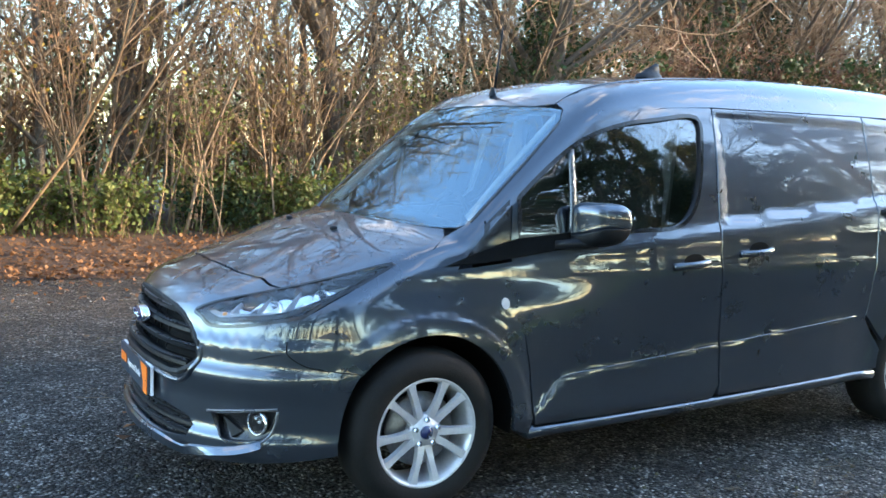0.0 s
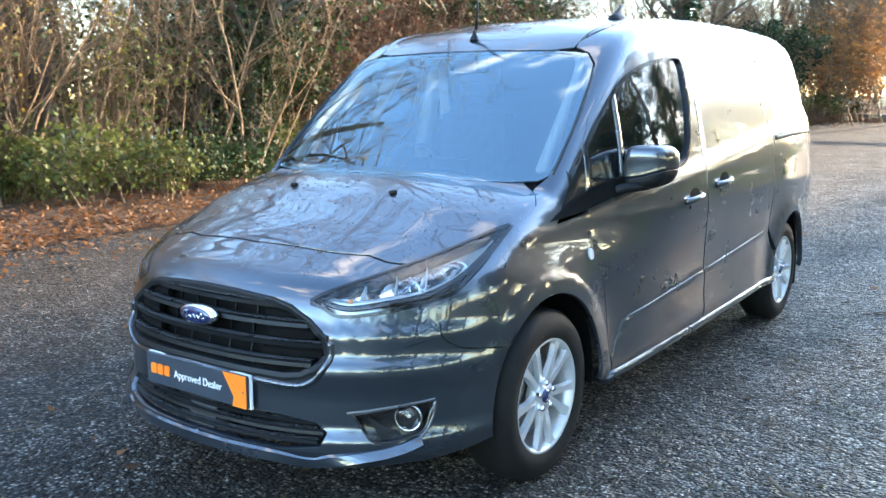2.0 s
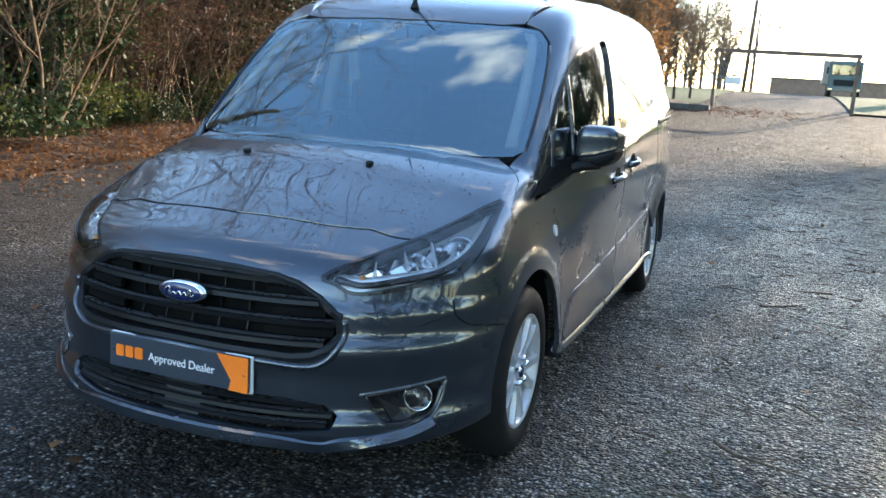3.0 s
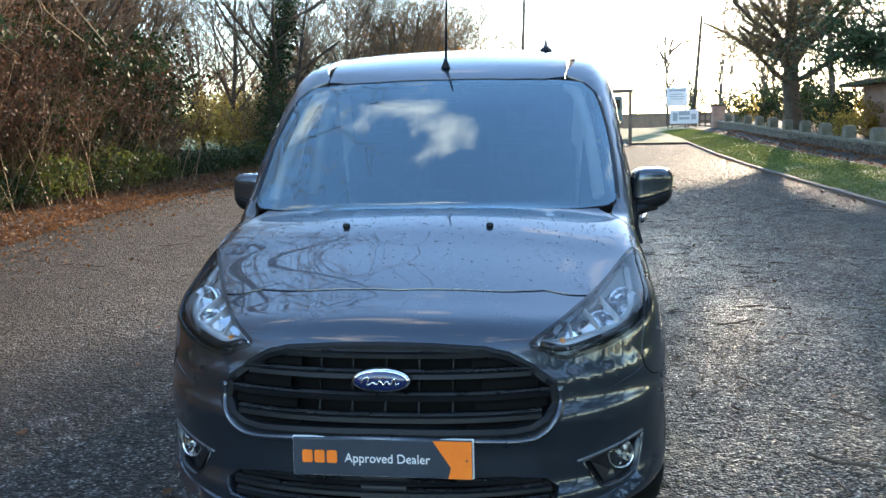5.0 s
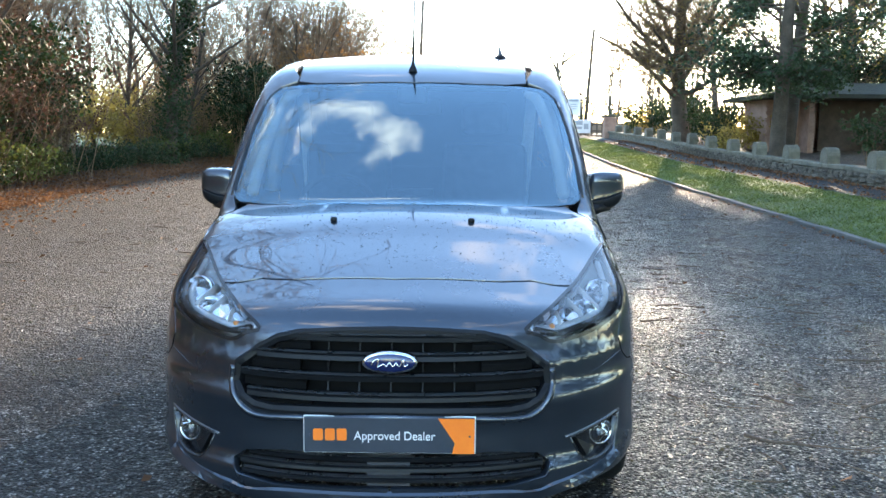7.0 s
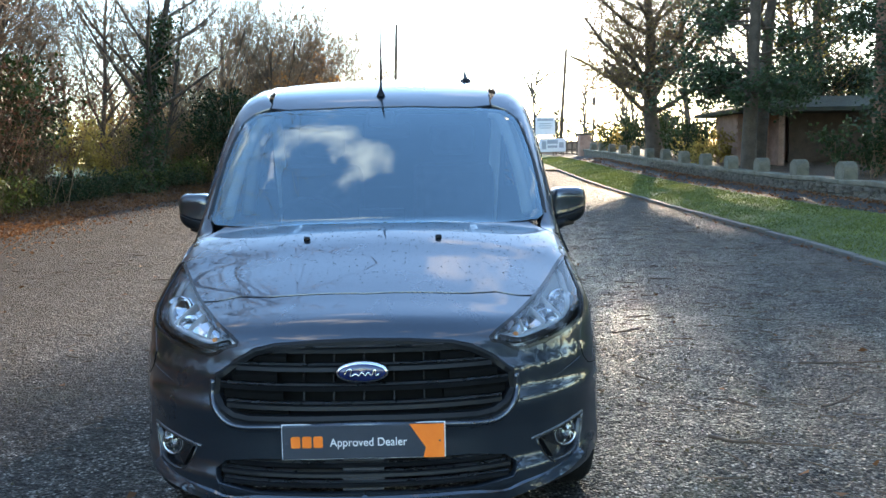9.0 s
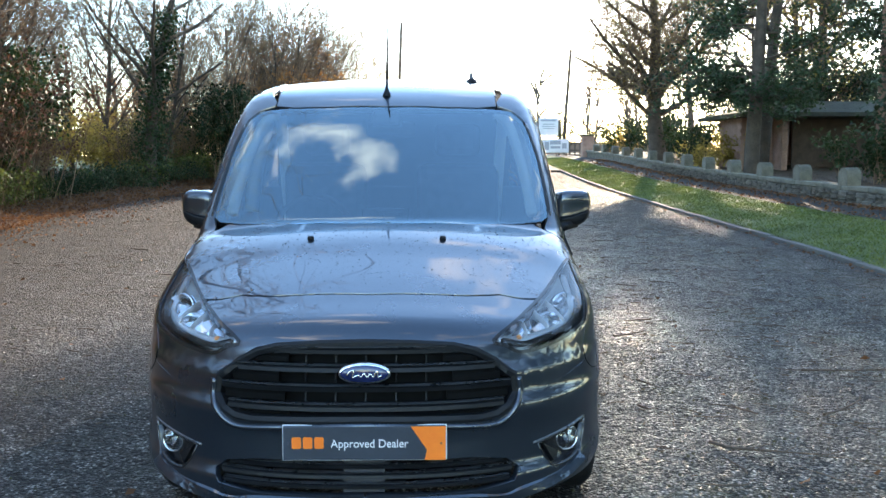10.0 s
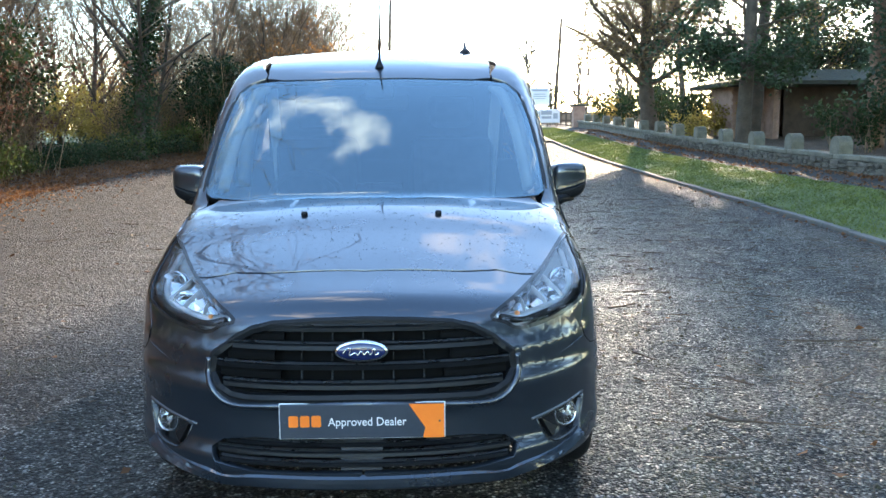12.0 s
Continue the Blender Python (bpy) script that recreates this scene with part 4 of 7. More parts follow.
for z in (0.7135, 0.655, 0.595, 0.544):
    for k in range(-2, 3):
        strip_x("grille_rib", k * 0.10 - 0.0025, k * 0.10 + 0.0025, z - 0.022, z + 0.022, -0.045, 0.010, BLACK, gr, n=2)
# satin frame below the grille
low_edge = [(0.505, 0.640), (0.508, 0.590), (0.492, 0.545), (0.458, 0.510), (0.40, 0.494), (0.25, 0.503), (0.0, 0.512)]
le = spline([(-x, z) for x, z in low_edge] + [(x, z) for x, z in low_edge[-2::-1]], 5)
lq = on_skin(le, "front")
v, f = sweep(lq, skin_normal(lq), [(-0.01, -0.010), (0.004, -0.010), (0.012, -0.003), (0.004, 0.011), (-0.01, 0.011)])
piece("grille_surround", v, f, PAINT, gr, "body-coloured lower surround")

badge_at = np.array((0.0, -0.897, 0.681))


def disc(w, h, depth, dome=0.004, n=40):
    verts, faces = [], []
    for k, (s, y) in enumerate(((1.0, depth), (1.0, 0.002), (0.93, -0.001), (0.5, -dome), (0.0, -dome - 0.001))):
        for i in range(n):
            a = 2 * math.pi * i / n
            verts.append(badge_at + (w * s * math.cos(a), y, h * s * math.sin(a)))
    for k in range(4):
        for i in range(n):
            j = (i + 1) % n
            faces.append((k * n + i, k * n + j, (k + 1) * n + j, (k + 1) * n + i))
    return verts, faces


badge = piece("badge", *disc(0.084, 0.034, 0.03), CHROME, van, "oval badge with chrome rim")
badge_at = badge_at + (0, -0.003, 0)
piece("badge_field", *disc(0.077, 0.0285, 0.02), BLUE, badge, "dark blue oval field")
wave = [(-0.056, -0.004), (-0.046, 0.010), (-0.032, 0.012), (-0.038, -0.010), (-0.020, -0.002), (-0.010, -0.008), (0.000, 0.003), (0.010, -0.008), (0.020, 0.002), (0.030, -0.008), (0.042, 0.012), (0.044, -0.008), (0.056, -0.002)]
piece("badge_stroke", *tube(spline([badge_at + (x, -0.0065, z) for x, z in wave], 5), 0.0026, 6), CHROME, badge, "flowing chrome stroke")

plate = new("plate")
plate.parent = van
plate["label"] = "dark slate show plate with orange end"
PY = -0.914
part("plate_base", boxed(-0.26, PY, 0.404, 0.26, PY + 0.012, 0.515, bevel=0.003), SLATE, plate)
part("plate_backing", boxed(-0.264, PY + 0.0125, 0.399, 0.264, PY + 0.024, 0.5155, bevel=0.002), WHITE, plate, "white backing edge")


def flat_shape(name, pts, y, material, parent, label=""):
    n = len(pts)
    verts = [(x, y, z) for x, z in pts] + [(x, y + 0.003, z) for x, z in pts]
    faces = [tuple(range(n)), tuple(reversed(range(n, 2 * n)))] + [(i, n + i, n + (i + 1) % n, (i + 1) % n) for i in range(n)]
    return piece(name, verts, faces, material, parent, label, smooth=False)


flat_shape("plate_end", [(0.148, 0.5145), (0.2595, 0.5145), (0.2595, 0.4045), (0.192, 0.4045), (0.200, 0.437)], PY - 0.0035, ORANGE, plate, "orange arrow-shaped end")
for x in (-0.232, -0.196, -0.160):
    flat_shape("logo_mark", [(x, 0.446), (x + 0.004, 0.443), (x + 0.026, 0.443), (x + 0.030, 0.446), (x + 0.030, 0.476), (x + 0.026, 0.480), (x + 0.004, 0.480), (x, 0.476)], PY - 0.0035, ORANGE, plate)


def words(text, size, m, material, parent, name="lettering"):
    cu = bpy.data.curves.new(name, "FONT")
    cu.body, cu.size, cu.extrude, cu.align_x = text, size, 0.0008, "LEFT"
    tmp = new("tmp", cu)
    me = bpy.data.meshes.new_from_object(tmp.evaluated_get(bpy.context.evaluated_depsgraph_get()))
    bpy.data.objects.remove(tmp)
    me.materials.clear()
    me.materials.append(material)
    ob = new(name, me)
    ob.parent = parent
    ob.matrix_basis = m
    return ob


wd = words("Approved Dealer", 0.0385, pose(-0.108, PY - 0.0012, 0.4455, 90, 0, 0), WHITE, plate)
wd.scale = (0.248 / max(wd.dimensions.x, 1e-3) if wd.dimensions.x else 0.88, 1, 1)
for x in (-0.245, 0.245):
    for z in (0.459,):
        part("plate_screw", boxed(x - 0.003, PY - 0.0045, z - 0.003, x + 0.003, PY, z + 0.003, bevel=0.001), SLATE, plate)

# Towing eye cover
tow = on_skin(dense(np.array([(-0.43, 0.49), (-0.36, 0.485), (-0.35, 0.45), (-0.40, 0.43), (-0.445, 0.445)]), 0.02), "front", -0.001)
piece("tow_cover", *sweep(tow, skin_normal(tow), [(-0.006, -0.0018), (0.0012, -0.0018), (0.0012, 0.0018), (-0.006, 0.0018)], True), GLOSS, van, "thin seam of the towing eye cover")
# Lower intake
intake_all = both([(x, z) for x, _, z in intake])
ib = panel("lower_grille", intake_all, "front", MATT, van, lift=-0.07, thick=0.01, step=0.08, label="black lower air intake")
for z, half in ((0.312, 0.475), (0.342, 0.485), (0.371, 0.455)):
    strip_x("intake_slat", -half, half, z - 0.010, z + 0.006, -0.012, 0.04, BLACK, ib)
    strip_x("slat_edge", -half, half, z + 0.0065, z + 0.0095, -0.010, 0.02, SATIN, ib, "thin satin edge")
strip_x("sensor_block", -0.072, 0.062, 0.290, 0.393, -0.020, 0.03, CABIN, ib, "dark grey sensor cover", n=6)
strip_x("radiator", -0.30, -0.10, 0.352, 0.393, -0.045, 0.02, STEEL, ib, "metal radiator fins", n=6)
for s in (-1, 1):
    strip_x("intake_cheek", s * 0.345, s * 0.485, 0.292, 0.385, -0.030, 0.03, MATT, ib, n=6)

# Fog lamps in their pockets
for s in (1, -1):
    pocket = panel("fog_pocket", fog_hole, (0.62, -0.78, 0.0), GLOSS, van, sides=(s,), lift=-0.035, thick=0.01, step=0.04, label="black fog lamp surround")
    q = on_skin(fog_hole, (0.62, -0.78, 0.0))
    v, f = sweep(q, skin_normal(q), [(-0.045, -0.002), (0.003, -0.002), (0.003, 0.003), (-0.04, 0.005)], True)
    piece("pocket_rim", [np.array(p) * (s, 1, 1) for p in v], f if s > 0 else [t[::-1] for t in f], GLOSS, pocket, "gloss black rim")
    top_bar = on_skin(spline([(0.558, -0.765, 0.410), (0.66, -0.68, 0.428), (0.757, -0.562, 0.446)], 6), (0.62, -0.78, 0.0))
    v, f = sweep(top_bar, skin_normal(top_bar), [(-0.01, -0.004), (0.004, -0.004), (0.007, 0.000), (0.003, 0.004), (-0.01, 0.004)])
    piece("pocket_bar", [np.array(p) * (s, 1, 1) for p in v], f if s > 0 else [t[::-1] for t in f], SATIN, pocket, "thin satin bar over the fog lamp")
    c = np.array((0.694, -0.622, 0.384))
    ax = np.array((0.42, -0.90, 0.05))
    ax /= np.linalg.norm(ax)
    m = Vector(ax * (s, 1, 1)).to_track_quat("X", "Z").to_matrix().to_4x4()
    m.translation = Vector(c * (s, 1, 1))
    fl = new("fog_lamp")
    fl.parent = van
    fl.matrix_basis = m
    fl["label"] = "round clear fog lamp"
    piece("bowl", *lathe([(-0.045, 0.006), (-0.035, 0.022), (-0.008, 0.037), (0.0, 0.041), (0.004, 0.044), (-0.01, 0.046)], "x", (0, 0, 0), 28), CHROME, fl)
    lens = piece("lens", *lathe([(0.0, 0.040), (0.006, 0.030), (0.009, 0.0)], "x", (0, 0, 0), 28), LENS, fl)
    lens.visible_shadow = False
    piece("bulb", *tube([(-0.04, 0, 0), (-0.012, 0, 0)], [0.007, 0.005], 8), PALE, fl)
    tri3 = on_skin([(0.612, -0.73, 0.392), (0.668, -0.67, 0.352), (0.645, -0.70, 0.332)], (0.62, -0.78, 0.0), -0.018)
    tri4 = on_skin([(0.612, -0.73, 0.392), (0.668, -0.67, 0.352), (0.645, -0.70, 0.332)], (0.62, -0.78, 0.0), -0.034)
    vv = [p * (s, 1, 1) for p in list(tri3) + list(tri4)]
    piece("pocket_fin", vv, [(0, 1, 2), (3, 5, 4), (0, 3, 4, 1), (1, 4, 5, 2), (2, 5, 3, 0)], BLACK, pocket, smooth=False)

def rounded(centre, size, power=0.45, cut=None, n=22):
    cx, cy, cz = centre
    verts, faces = [], []
    sp = lambda a: math.copysign(abs(a) ** power, a)
    for i in range(n + 1):
        ph = -math.pi / 2 + math.pi * i / n
        if cut is not None:
            ph = cut[0] + (cut[1] - cut[0]) * i / n
        for k in range(2 * n):
            th = math.pi * k / n
            verts.append((cx + size[0] * sp(math.cos(ph)) * sp(math.cos(th)), cy + size[1] * sp(math.cos(ph)) * sp(math.sin(th)), cz + size[2] * sp(math.sin(ph))))
    for i in range(n):
        for k in range(2 * n):
            j = (k + 1) % (2 * n)
            faces.append((i * 2 * n + k, i * 2 * n + j, (i + 1) * 2 * n + j, (i + 1) * 2 * n + k))
    faces += [tuple(reversed(range(2 * n))), tuple(range(n * 2 * n, (n + 1) * 2 * n))]
    return verts, faces


# Head lamp insides
for s, lamp in zip((1, -1), [o for o in van.children if o.name.startswith("headlamp")]):
    turn_faces = lambda fs: fs if s > 0 else [t[::-1] for t in fs]
    for at, r in (((0.722, -0.40, 0.845), 0.052), ((0.640, -0.555, 0.805), 0.044)):
        p = on_skin([at], LAMPVIEW)[0]
        n = skin_normal(np.array([p]))[0]
        face = np.array((0.28, -0.94, 0.20))
        m = Vector(face * (s, 1, 1)).to_track_quat("X", "Z").to_matrix().to_4x4()
        m.translation = Vector((p - n * 0.050) * (s, 1, 1))
        rf = piece("reflector", *lathe([(-0.05, 0.008), (-0.045, r * 0.5), (-0.025, r * 0.85), (0.0, r), (0.005, r * 1.04), (-0.012, r * 1.1)], "x", (0, 0, 0), 28), CHROME, lamp, "chrome bowl reflector")
        rf.matrix_basis = m
        bl = piece("bulb", *tube([(-0.05, 0, 0), (-0.012, 0, 0)], [0.010, 0.008], 8), PALE, lamp)
        bl.matrix_basis = m
    low_run = spline([(0.455, -0.757, 0.758), (0.53, -0.72, 0.735), (0.63, -0.64, 0.752), (0.71, -0.545, 0.772), (0.758, -0.45, 0.812), (0.772, -0.33, 0.865), (0.772, -0.21, 0.92)], 6)
    pts = on_skin(low_run, LAMPVIEW, -0.012)
    v, f = sweep(pts, skin_normal(pts), [(-0.03, -0.012), (0.006, -0.012), (0.007, 0.000), (0.006, 0.006), (-0.03, 0.006)])
    piece("lamp_trim", [np.array(p) * (s, 1, 1) for p in v], turn_faces(f), GLOSS, lamp, "black inner rim")
    shelf = on_skin(low_run + (-0.012, 0.012, 0.016), LAMPVIEW, -0.034)
    v, f = sweep(shelf, skin_normal(shelf), [(-0.015, -0.017), (0.0, -0.015), (0.006, 0.010), (-0.015, 0.016)])
    piece("lamp_shelf", [np.array(p) * (s, 1, 1) for p in v], turn_faces(f), BOWL, lamp, "smooth silver shelf")
    # faceted mirror behind, and upright vanes between the chambers
    lo = np.array([(0.475, -0.752, 0.748), (0.776, -0.46, 0.795)])
    hi = np.array([(0.505, -0.672, 0.806), (0.700, -0.30, 0.900)])
    fv = []
    for i, u in enumerate(np.linspace(0.0, 1.0, 11)):
        a, b = lo[0] + (lo[1] - lo[0]) * u, hi[0] + (hi[1] - hi[0]) * u
        for k, w in enumerate((0.10, 0.5, 0.90)):
            p = on_skin([a + (b - a) * w], LAMPVIEW)[0]
            n = skin_normal(np.array([p]))[0]
            fv.append((p - n * (0.056 - 0.016 * ((i + k) % 2) - 0.005 * (k == 1))) * (s, 1, 1))
    ff = [(i * 3 + k, (i + 1) * 3 + k, (i + 1) * 3 + k + 1, i * 3 + k + 1) for i in range(10) for k in range(2)]
    piece("facet_mirror", fv, turn_faces(ff), CHROME, lamp, "faceted chrome reflector", smooth=False)
    for u, tilt in ((0.22, 0.10), (0.50, 0.12), (0.74, 0.10)):
        a = lo[0] + (lo[1] - lo[0]) * u
        b = hi[0] + (hi[1] - hi[0]) * (u - tilt)
        line = on_skin([a + (b - a) * w for w in np.linspace(0.12, 0.94, 6)], LAMPVIEW, -0.030)
        v, f = sweep(line, skin_normal(line), [(-0.025, -0.0025), (0.006, -0.0025), (0.006, 0.0025), (-0.025, 0.0025)])
        piece("vane", [np.array(p) * (s, 1, 1) for p in v], turn_faces(f), SILVER, lamp, "thin silver divider")
    at = on_skin([(0.520, -0.705, 0.770)], LAMPVIEW, -0.034)[0] * (s, 1, 1)
    piece("indicator_bulb", *rounded(tuple(at), (0.010, 0.010, 0.008), 0.9, None, 8), AMBER, lamp, "amber indicator bulb")


# Mirrors
for s in (1, -1):
    mir = new("door_mirror")
    mir.parent = van
    mir["label"] = "dark grey door mirror on a black foot"
    shape = lambda vs, k=1.0: [((0.918 + (v[0] * (1 - 0.10 * (v[1] < 0))) * k + 0.0) * s, 0.745 + v[1] + 0.25 * v[0] - 0.10 * abs(v[2]), 1.12 + v[2] - 0.15 * max(-v[0], 0) * (v[2] < 0) + 0.30 * max(v[0], 0) * (v[2] < -0.02)) for v in vs]
    order = lambda fs: fs if s > 0 else [f[::-1] for f in fs]
    v, f = rounded((0, 0, 0), (0.097, 0.088, 0.092), 0.5, (-0.15, math.pi / 2))
    piece("mirror_cap", shape(v), order(f), PAINT, mir)
    v, f = rounded((0, 0, 0), (0.097, 0.088, 0.092), 0.5, (-math.pi / 2, -0.15))
    piece("mirror_base", shape(v, 0.99), order(f), BLACK, mir, "black lower housing")
    v, f = sweep([(0.80, 0.60, 1.035), (0.84, 0.66, 1.045), (0.90, 0.72, 1.052)], [(0, 0, 1.0)] * 3, [(-0.022, -0.06), (0.012, -0.05), (0.014, 0.05), (-0.022, 0.06)])
    piece("mirror_arm", [np.array(p) * (s, 1, 1) for p in v], order(f), BLACK, mir, "black mirror arm")
    gl = [(s * x, 0.815 + 0.25 * (x - 0.918), z) for x, z in ((0.85, 1.06), (0.985, 1.075), (0.995, 1.185), (0.85, 1.19))]
    piece("mirror_glass", gl + [(x, y + 0.004, z) for x, y, z in gl], [(0, 1, 2, 3), (7, 6, 5, 4), (0, 4, 5, 1), (1, 5, 6, 2), (2, 6, 7, 3), (3, 7, 4, 0)], CHROME, mir, smooth=False)
    foot = [(0.075, 0.952), (0.25, 1.012), (0.42, 1.058), (0.66, 1.082), (0.74, 1.062), (0.66, 1.020), (0.40, 0.980), (0.25, 0.962)]
    panel("mirror_foot", foot, "side", MATT, mir, sides=(s,), lift=0.012, thick=0.02, step=0.05, label="black sail below the window")

    # Door handles, window bar, marker, rubbing line, door track
    for y0, z0 in ((1.175, 0.932), (1.590, 0.980)):
        # a raised near-black oval paints the shade of a hand hollow
        hollow_shade = [(y0 + 0.13 + 0.065 * math.cos(a) ** 1, z0 + 0.022 + 0.034 * math.sin(a)) for a in np.linspace(0, 2 * math.pi, 24, endpoint=False)]
        hd = panel("door_handle", hollow_shade, "side", MATT, van, sides=(s,), lift=0.0015, thick=0.004, step=0.05, label="dark grey pull handle over a black oval painted as recess shade")
        pts = on_skin(spline([(y0, z0), (y0 + 0.07, z0 + 0.004), (y0 + 0.15, z0 + 0.010), (y0 + 0.215, z0 + 0.016)], 5), "side", 0.0)
        nn = skin_normal(pts)
        bow = 0.030 * np.sin(np.linspace(0.12, math.pi - 0.12, len(pts)))
        v, f = tube(pts + nn * bow[:, None], 0.013, 8, True, 1.25)
        piece("grip", [np.array(p) * (s, 1, 1) for p in v], order(f), PAINT, hd)
        lk = on_skin([(y0 + 0.085 + 0.030 * math.cos(a), z0 - 0.030 + 0.012 * math.sin(a)) for a in np.linspace(0, 2 * math.pi, 14, endpoint=False)], "side", 0.006)
        piece("lock_cover", [p * (s, 1, 1) for p in lk] + [(p - (0.012, 0, 0)) * (s, 1, 1) for p in lk], order([tuple(range(14)), tuple(range(27, 13, -1))] + [(i, 14 + i, 14 + (i + 1) % 14, (i + 1) % 14) for i in range(14)]), PAINT, hd, smooth=False)
    wb = on_skin(spline([(0.672, 1.075), (0.685, 1.25), (0.690, 1.425)], 6), "side")
    v, f = sweep(wb, skin_normal(wb), [(-0.03, -0.014), (-0.004, -0.012), (-0.004, 0.012), (-0.03, 0.014)])
    piece("window_bar", [np.array(p) * (s, 1, 1) for p in v], order(f), SATIN, van, "grey window divider")
    mk = on_skin([(0.336 + 0.017 * math.cos(a), 0.802 + 0.022 * math.sin(a)) for a in np.linspace(0, 2 * math.pi, 16, endpoint=False)], "side", 0.008)
    piece("side_repeater", [p * (s, 1, 1) for p in mk] + [(p - (0.02, 0, 0)) * (s, 1, 1) for p in mk], order([tuple(range(16)), tuple(range(31, 15, -1))] + [(i, 16 + i, 16 + (i + 1) % 16, (i + 1) % 16) for i in range(16)]), PALE, van, "small pale side repeater", smooth=False)
    rb = on_skin(spline([(0.50, 0.365), (0.56, 0.43), (0.635, 0.488), (0.8, 0.505), (1.2, 0.537), (1.495, 0.560)], 5), "side")
    v, f = sweep(rb, skin_normal(rb), [(-0.004, -0.003), (0.0015, -0.002), (0.002, 0.002), (-0.004, 0.003)])
    piece("door_crease", [np.array(p) * (s, 1, 1) for p in v], order(f), PAINT, van)
    rb = on_skin(spline([(1.525, 0.563), (2.0, 0.60), (2.50, 0.640)], 8), "side")
    v, f = sweep(rb, skin_normal(rb), [(-0.004, -0.003), (0.0015, -0.002), (0.002, 0.002), (-0.004, 0.003)])
    piece("door_crease", [np.array(p) * (s, 1, 1) for p in v], order(f), PAINT, van)
    tk = on_skin(spline([(2.65, 1.175), (3.1, 1.185), (3.70, 1.19)], 8), "side")
    v, f = sweep(tk, skin_normal(tk), [(-0.03, -0.013), (0.002, -0.013), (0.002, 0.013), (-0.03, 0.013)])
    piece("door_track", [np.array(p) * (s, 1, 1) for p in v], order(f), BLACK, van, "black sliding door track")
    gut = on_skin(spline([(0.54, 0.83), (0.54, 2.0), (0.54, 3.70)], 14), "top", -0.004)
    v, f = sweep(gut, skin_normal(gut), [(-0.02, -0.006), (-0.002, -0.006), (-0.002, 0.006), (-0.02, 0.006)])
    piece("roof_gutter", [np.array(p) * (s, 1, 1) for p in v], order(f), SATIN, van, "grey roof gutter strip")
    bead = on_skin(spline([(0.742, 0.22, 1.12), (0.737, 0.32, 1.21), (0.714, 0.52, 1.385), (0.680, 0.68, 1.53)], 5), (0.5, -0.6, 0.6))
    v, f = sweep(bead, skin_normal(bead), [(-0.02, -0.007), (0.001, -0.006), (0.001, 0.006), (-0.02, 0.007)])
    piece("pillar_seal", [np.array(p) * (s, 1, 1) for p in v], order(f), GLOSS, van, "black windscreen pillar seal")
    # rear lamp
    rl = on_skin([(3.70, 1.02), (3.775, 1.02), (3.76, 1.40), (3.69, 1.40)], "side", 0.003)
    piece("tail_lamp", [p * (s, 1, 1) for p in rl] + [(p - (0.03, 0, 0)) * (s, 1, 1) for p in rl], order([(0, 1, 2, 3), (7, 6, 5, 4), (0, 4, 5, 1), (1, 5, 6, 2), (2, 6, 7, 3), (3, 7, 4, 0)]), AMBER, van, "tall red tail lamp", smooth=False)
    part("mud_flap", boxed(s * 0.70, 3.40, 0.17, s * 0.86, 3.415, 0.36, bevel=0.004), RUBBER, van)
    jet = on_skin([(s * 0.262, -0.155)], "top")[0]
    piece("washer_jet", *rounded(tuple(jet + (0, 0, 0.004)), (0.013, 0.016, 0.010), 0.7, None, 8), BLACK, van)

# Aerial and roof fin
base = on_skin([(0.0, 0.785)], "top")[0]
ant = new("aerial")
ant.parent = van
ant["label"] = "black whip aerial"
piece("foot", *lathe([(0.0, 0.022), (0.012, 0.018), (0.030, 0.010), (0.045, 0.007)], "z", tuple(base + (0, 0, -0.003)), 16), BLACK, ant)
piece("rod", *tube([base + (0, 0.010, 0.035), base + (0.002, 0.022, 0.14), base + (0.004, 0.040, 0.34)], [0.007, 0.006, 0.004], 6), BLACK, ant)
fb = on_skin([(0.447, 1.385)], "top")[0]
fin_v, fin_f = [], []
for z, w, l0, l1 in ((-0.006, 0.036, -0.085, 0.085), (0.010, 0.030, -0.078, 0.080), (0.020, 0.014, -0.050, 0.070), (0.045, 0.008, -0.005, 0.062), (0.068, 0.004, 0.035, 0.058)):
    for k in range(12):
        a = 2 * math.pi * k / 12
        fin_v.append(fb + (w * math.cos(a), (l0 + l1) / 2 + (l1 - l0) / 2 * math.sin(a), z))
for i in range(4):
    for k in range(12):
        j = (k + 1) % 12
        fin_f.append((i * 12 + k, i * 12 + j, (i + 1) * 12 + j, (i + 1) * 12 + k))
fin_f.append(tuple(range(48, 60)))
piece("roof_fin", fin_v, fin_f, BLACK, van, "grey shark-fin aerial")

# Cabin
part("bulkhead", boxed(-0.80, 1.60, 0.40, 0.80, 1.63, 1.20), CABIN, van)
part("bulkhead", boxed(-0.68, 1.60, 1.202, 0.68, 1.63, 1.66), CABIN, van)
part("headliner", boxed(-0.52, 0.86, 1.625, 0.52, 1.60, 1.64, bevel=0.005), PALE, van)
dash_v, dash_f = [], []
for y, z in ((0.10, 0.72), (0.16, 1.02), (0.32, 1.055), (0.52, 1.06), (0.62, 1.02), (0.66, 0.90), (0.62, 0.60)):
    for x in (-0.74, -0.55, -0.2, 0.2, 0.55, 0.74):
        dash_v.append((x * (0.88 if y < 0.2 else 1), y + 0.28 * x * x * (y < 0.4), z - 0.06 * x * x + (0.03 if x == -0.2 or x == -0.55 else 0.0) * (0.4 < y < 0.6)))
for i in range(6):
    for k in range(5):
        dash_f.append((i * 6 + k, i * 6 + k + 1, (i + 1) * 6 + k + 1, (i + 1) * 6 + k))
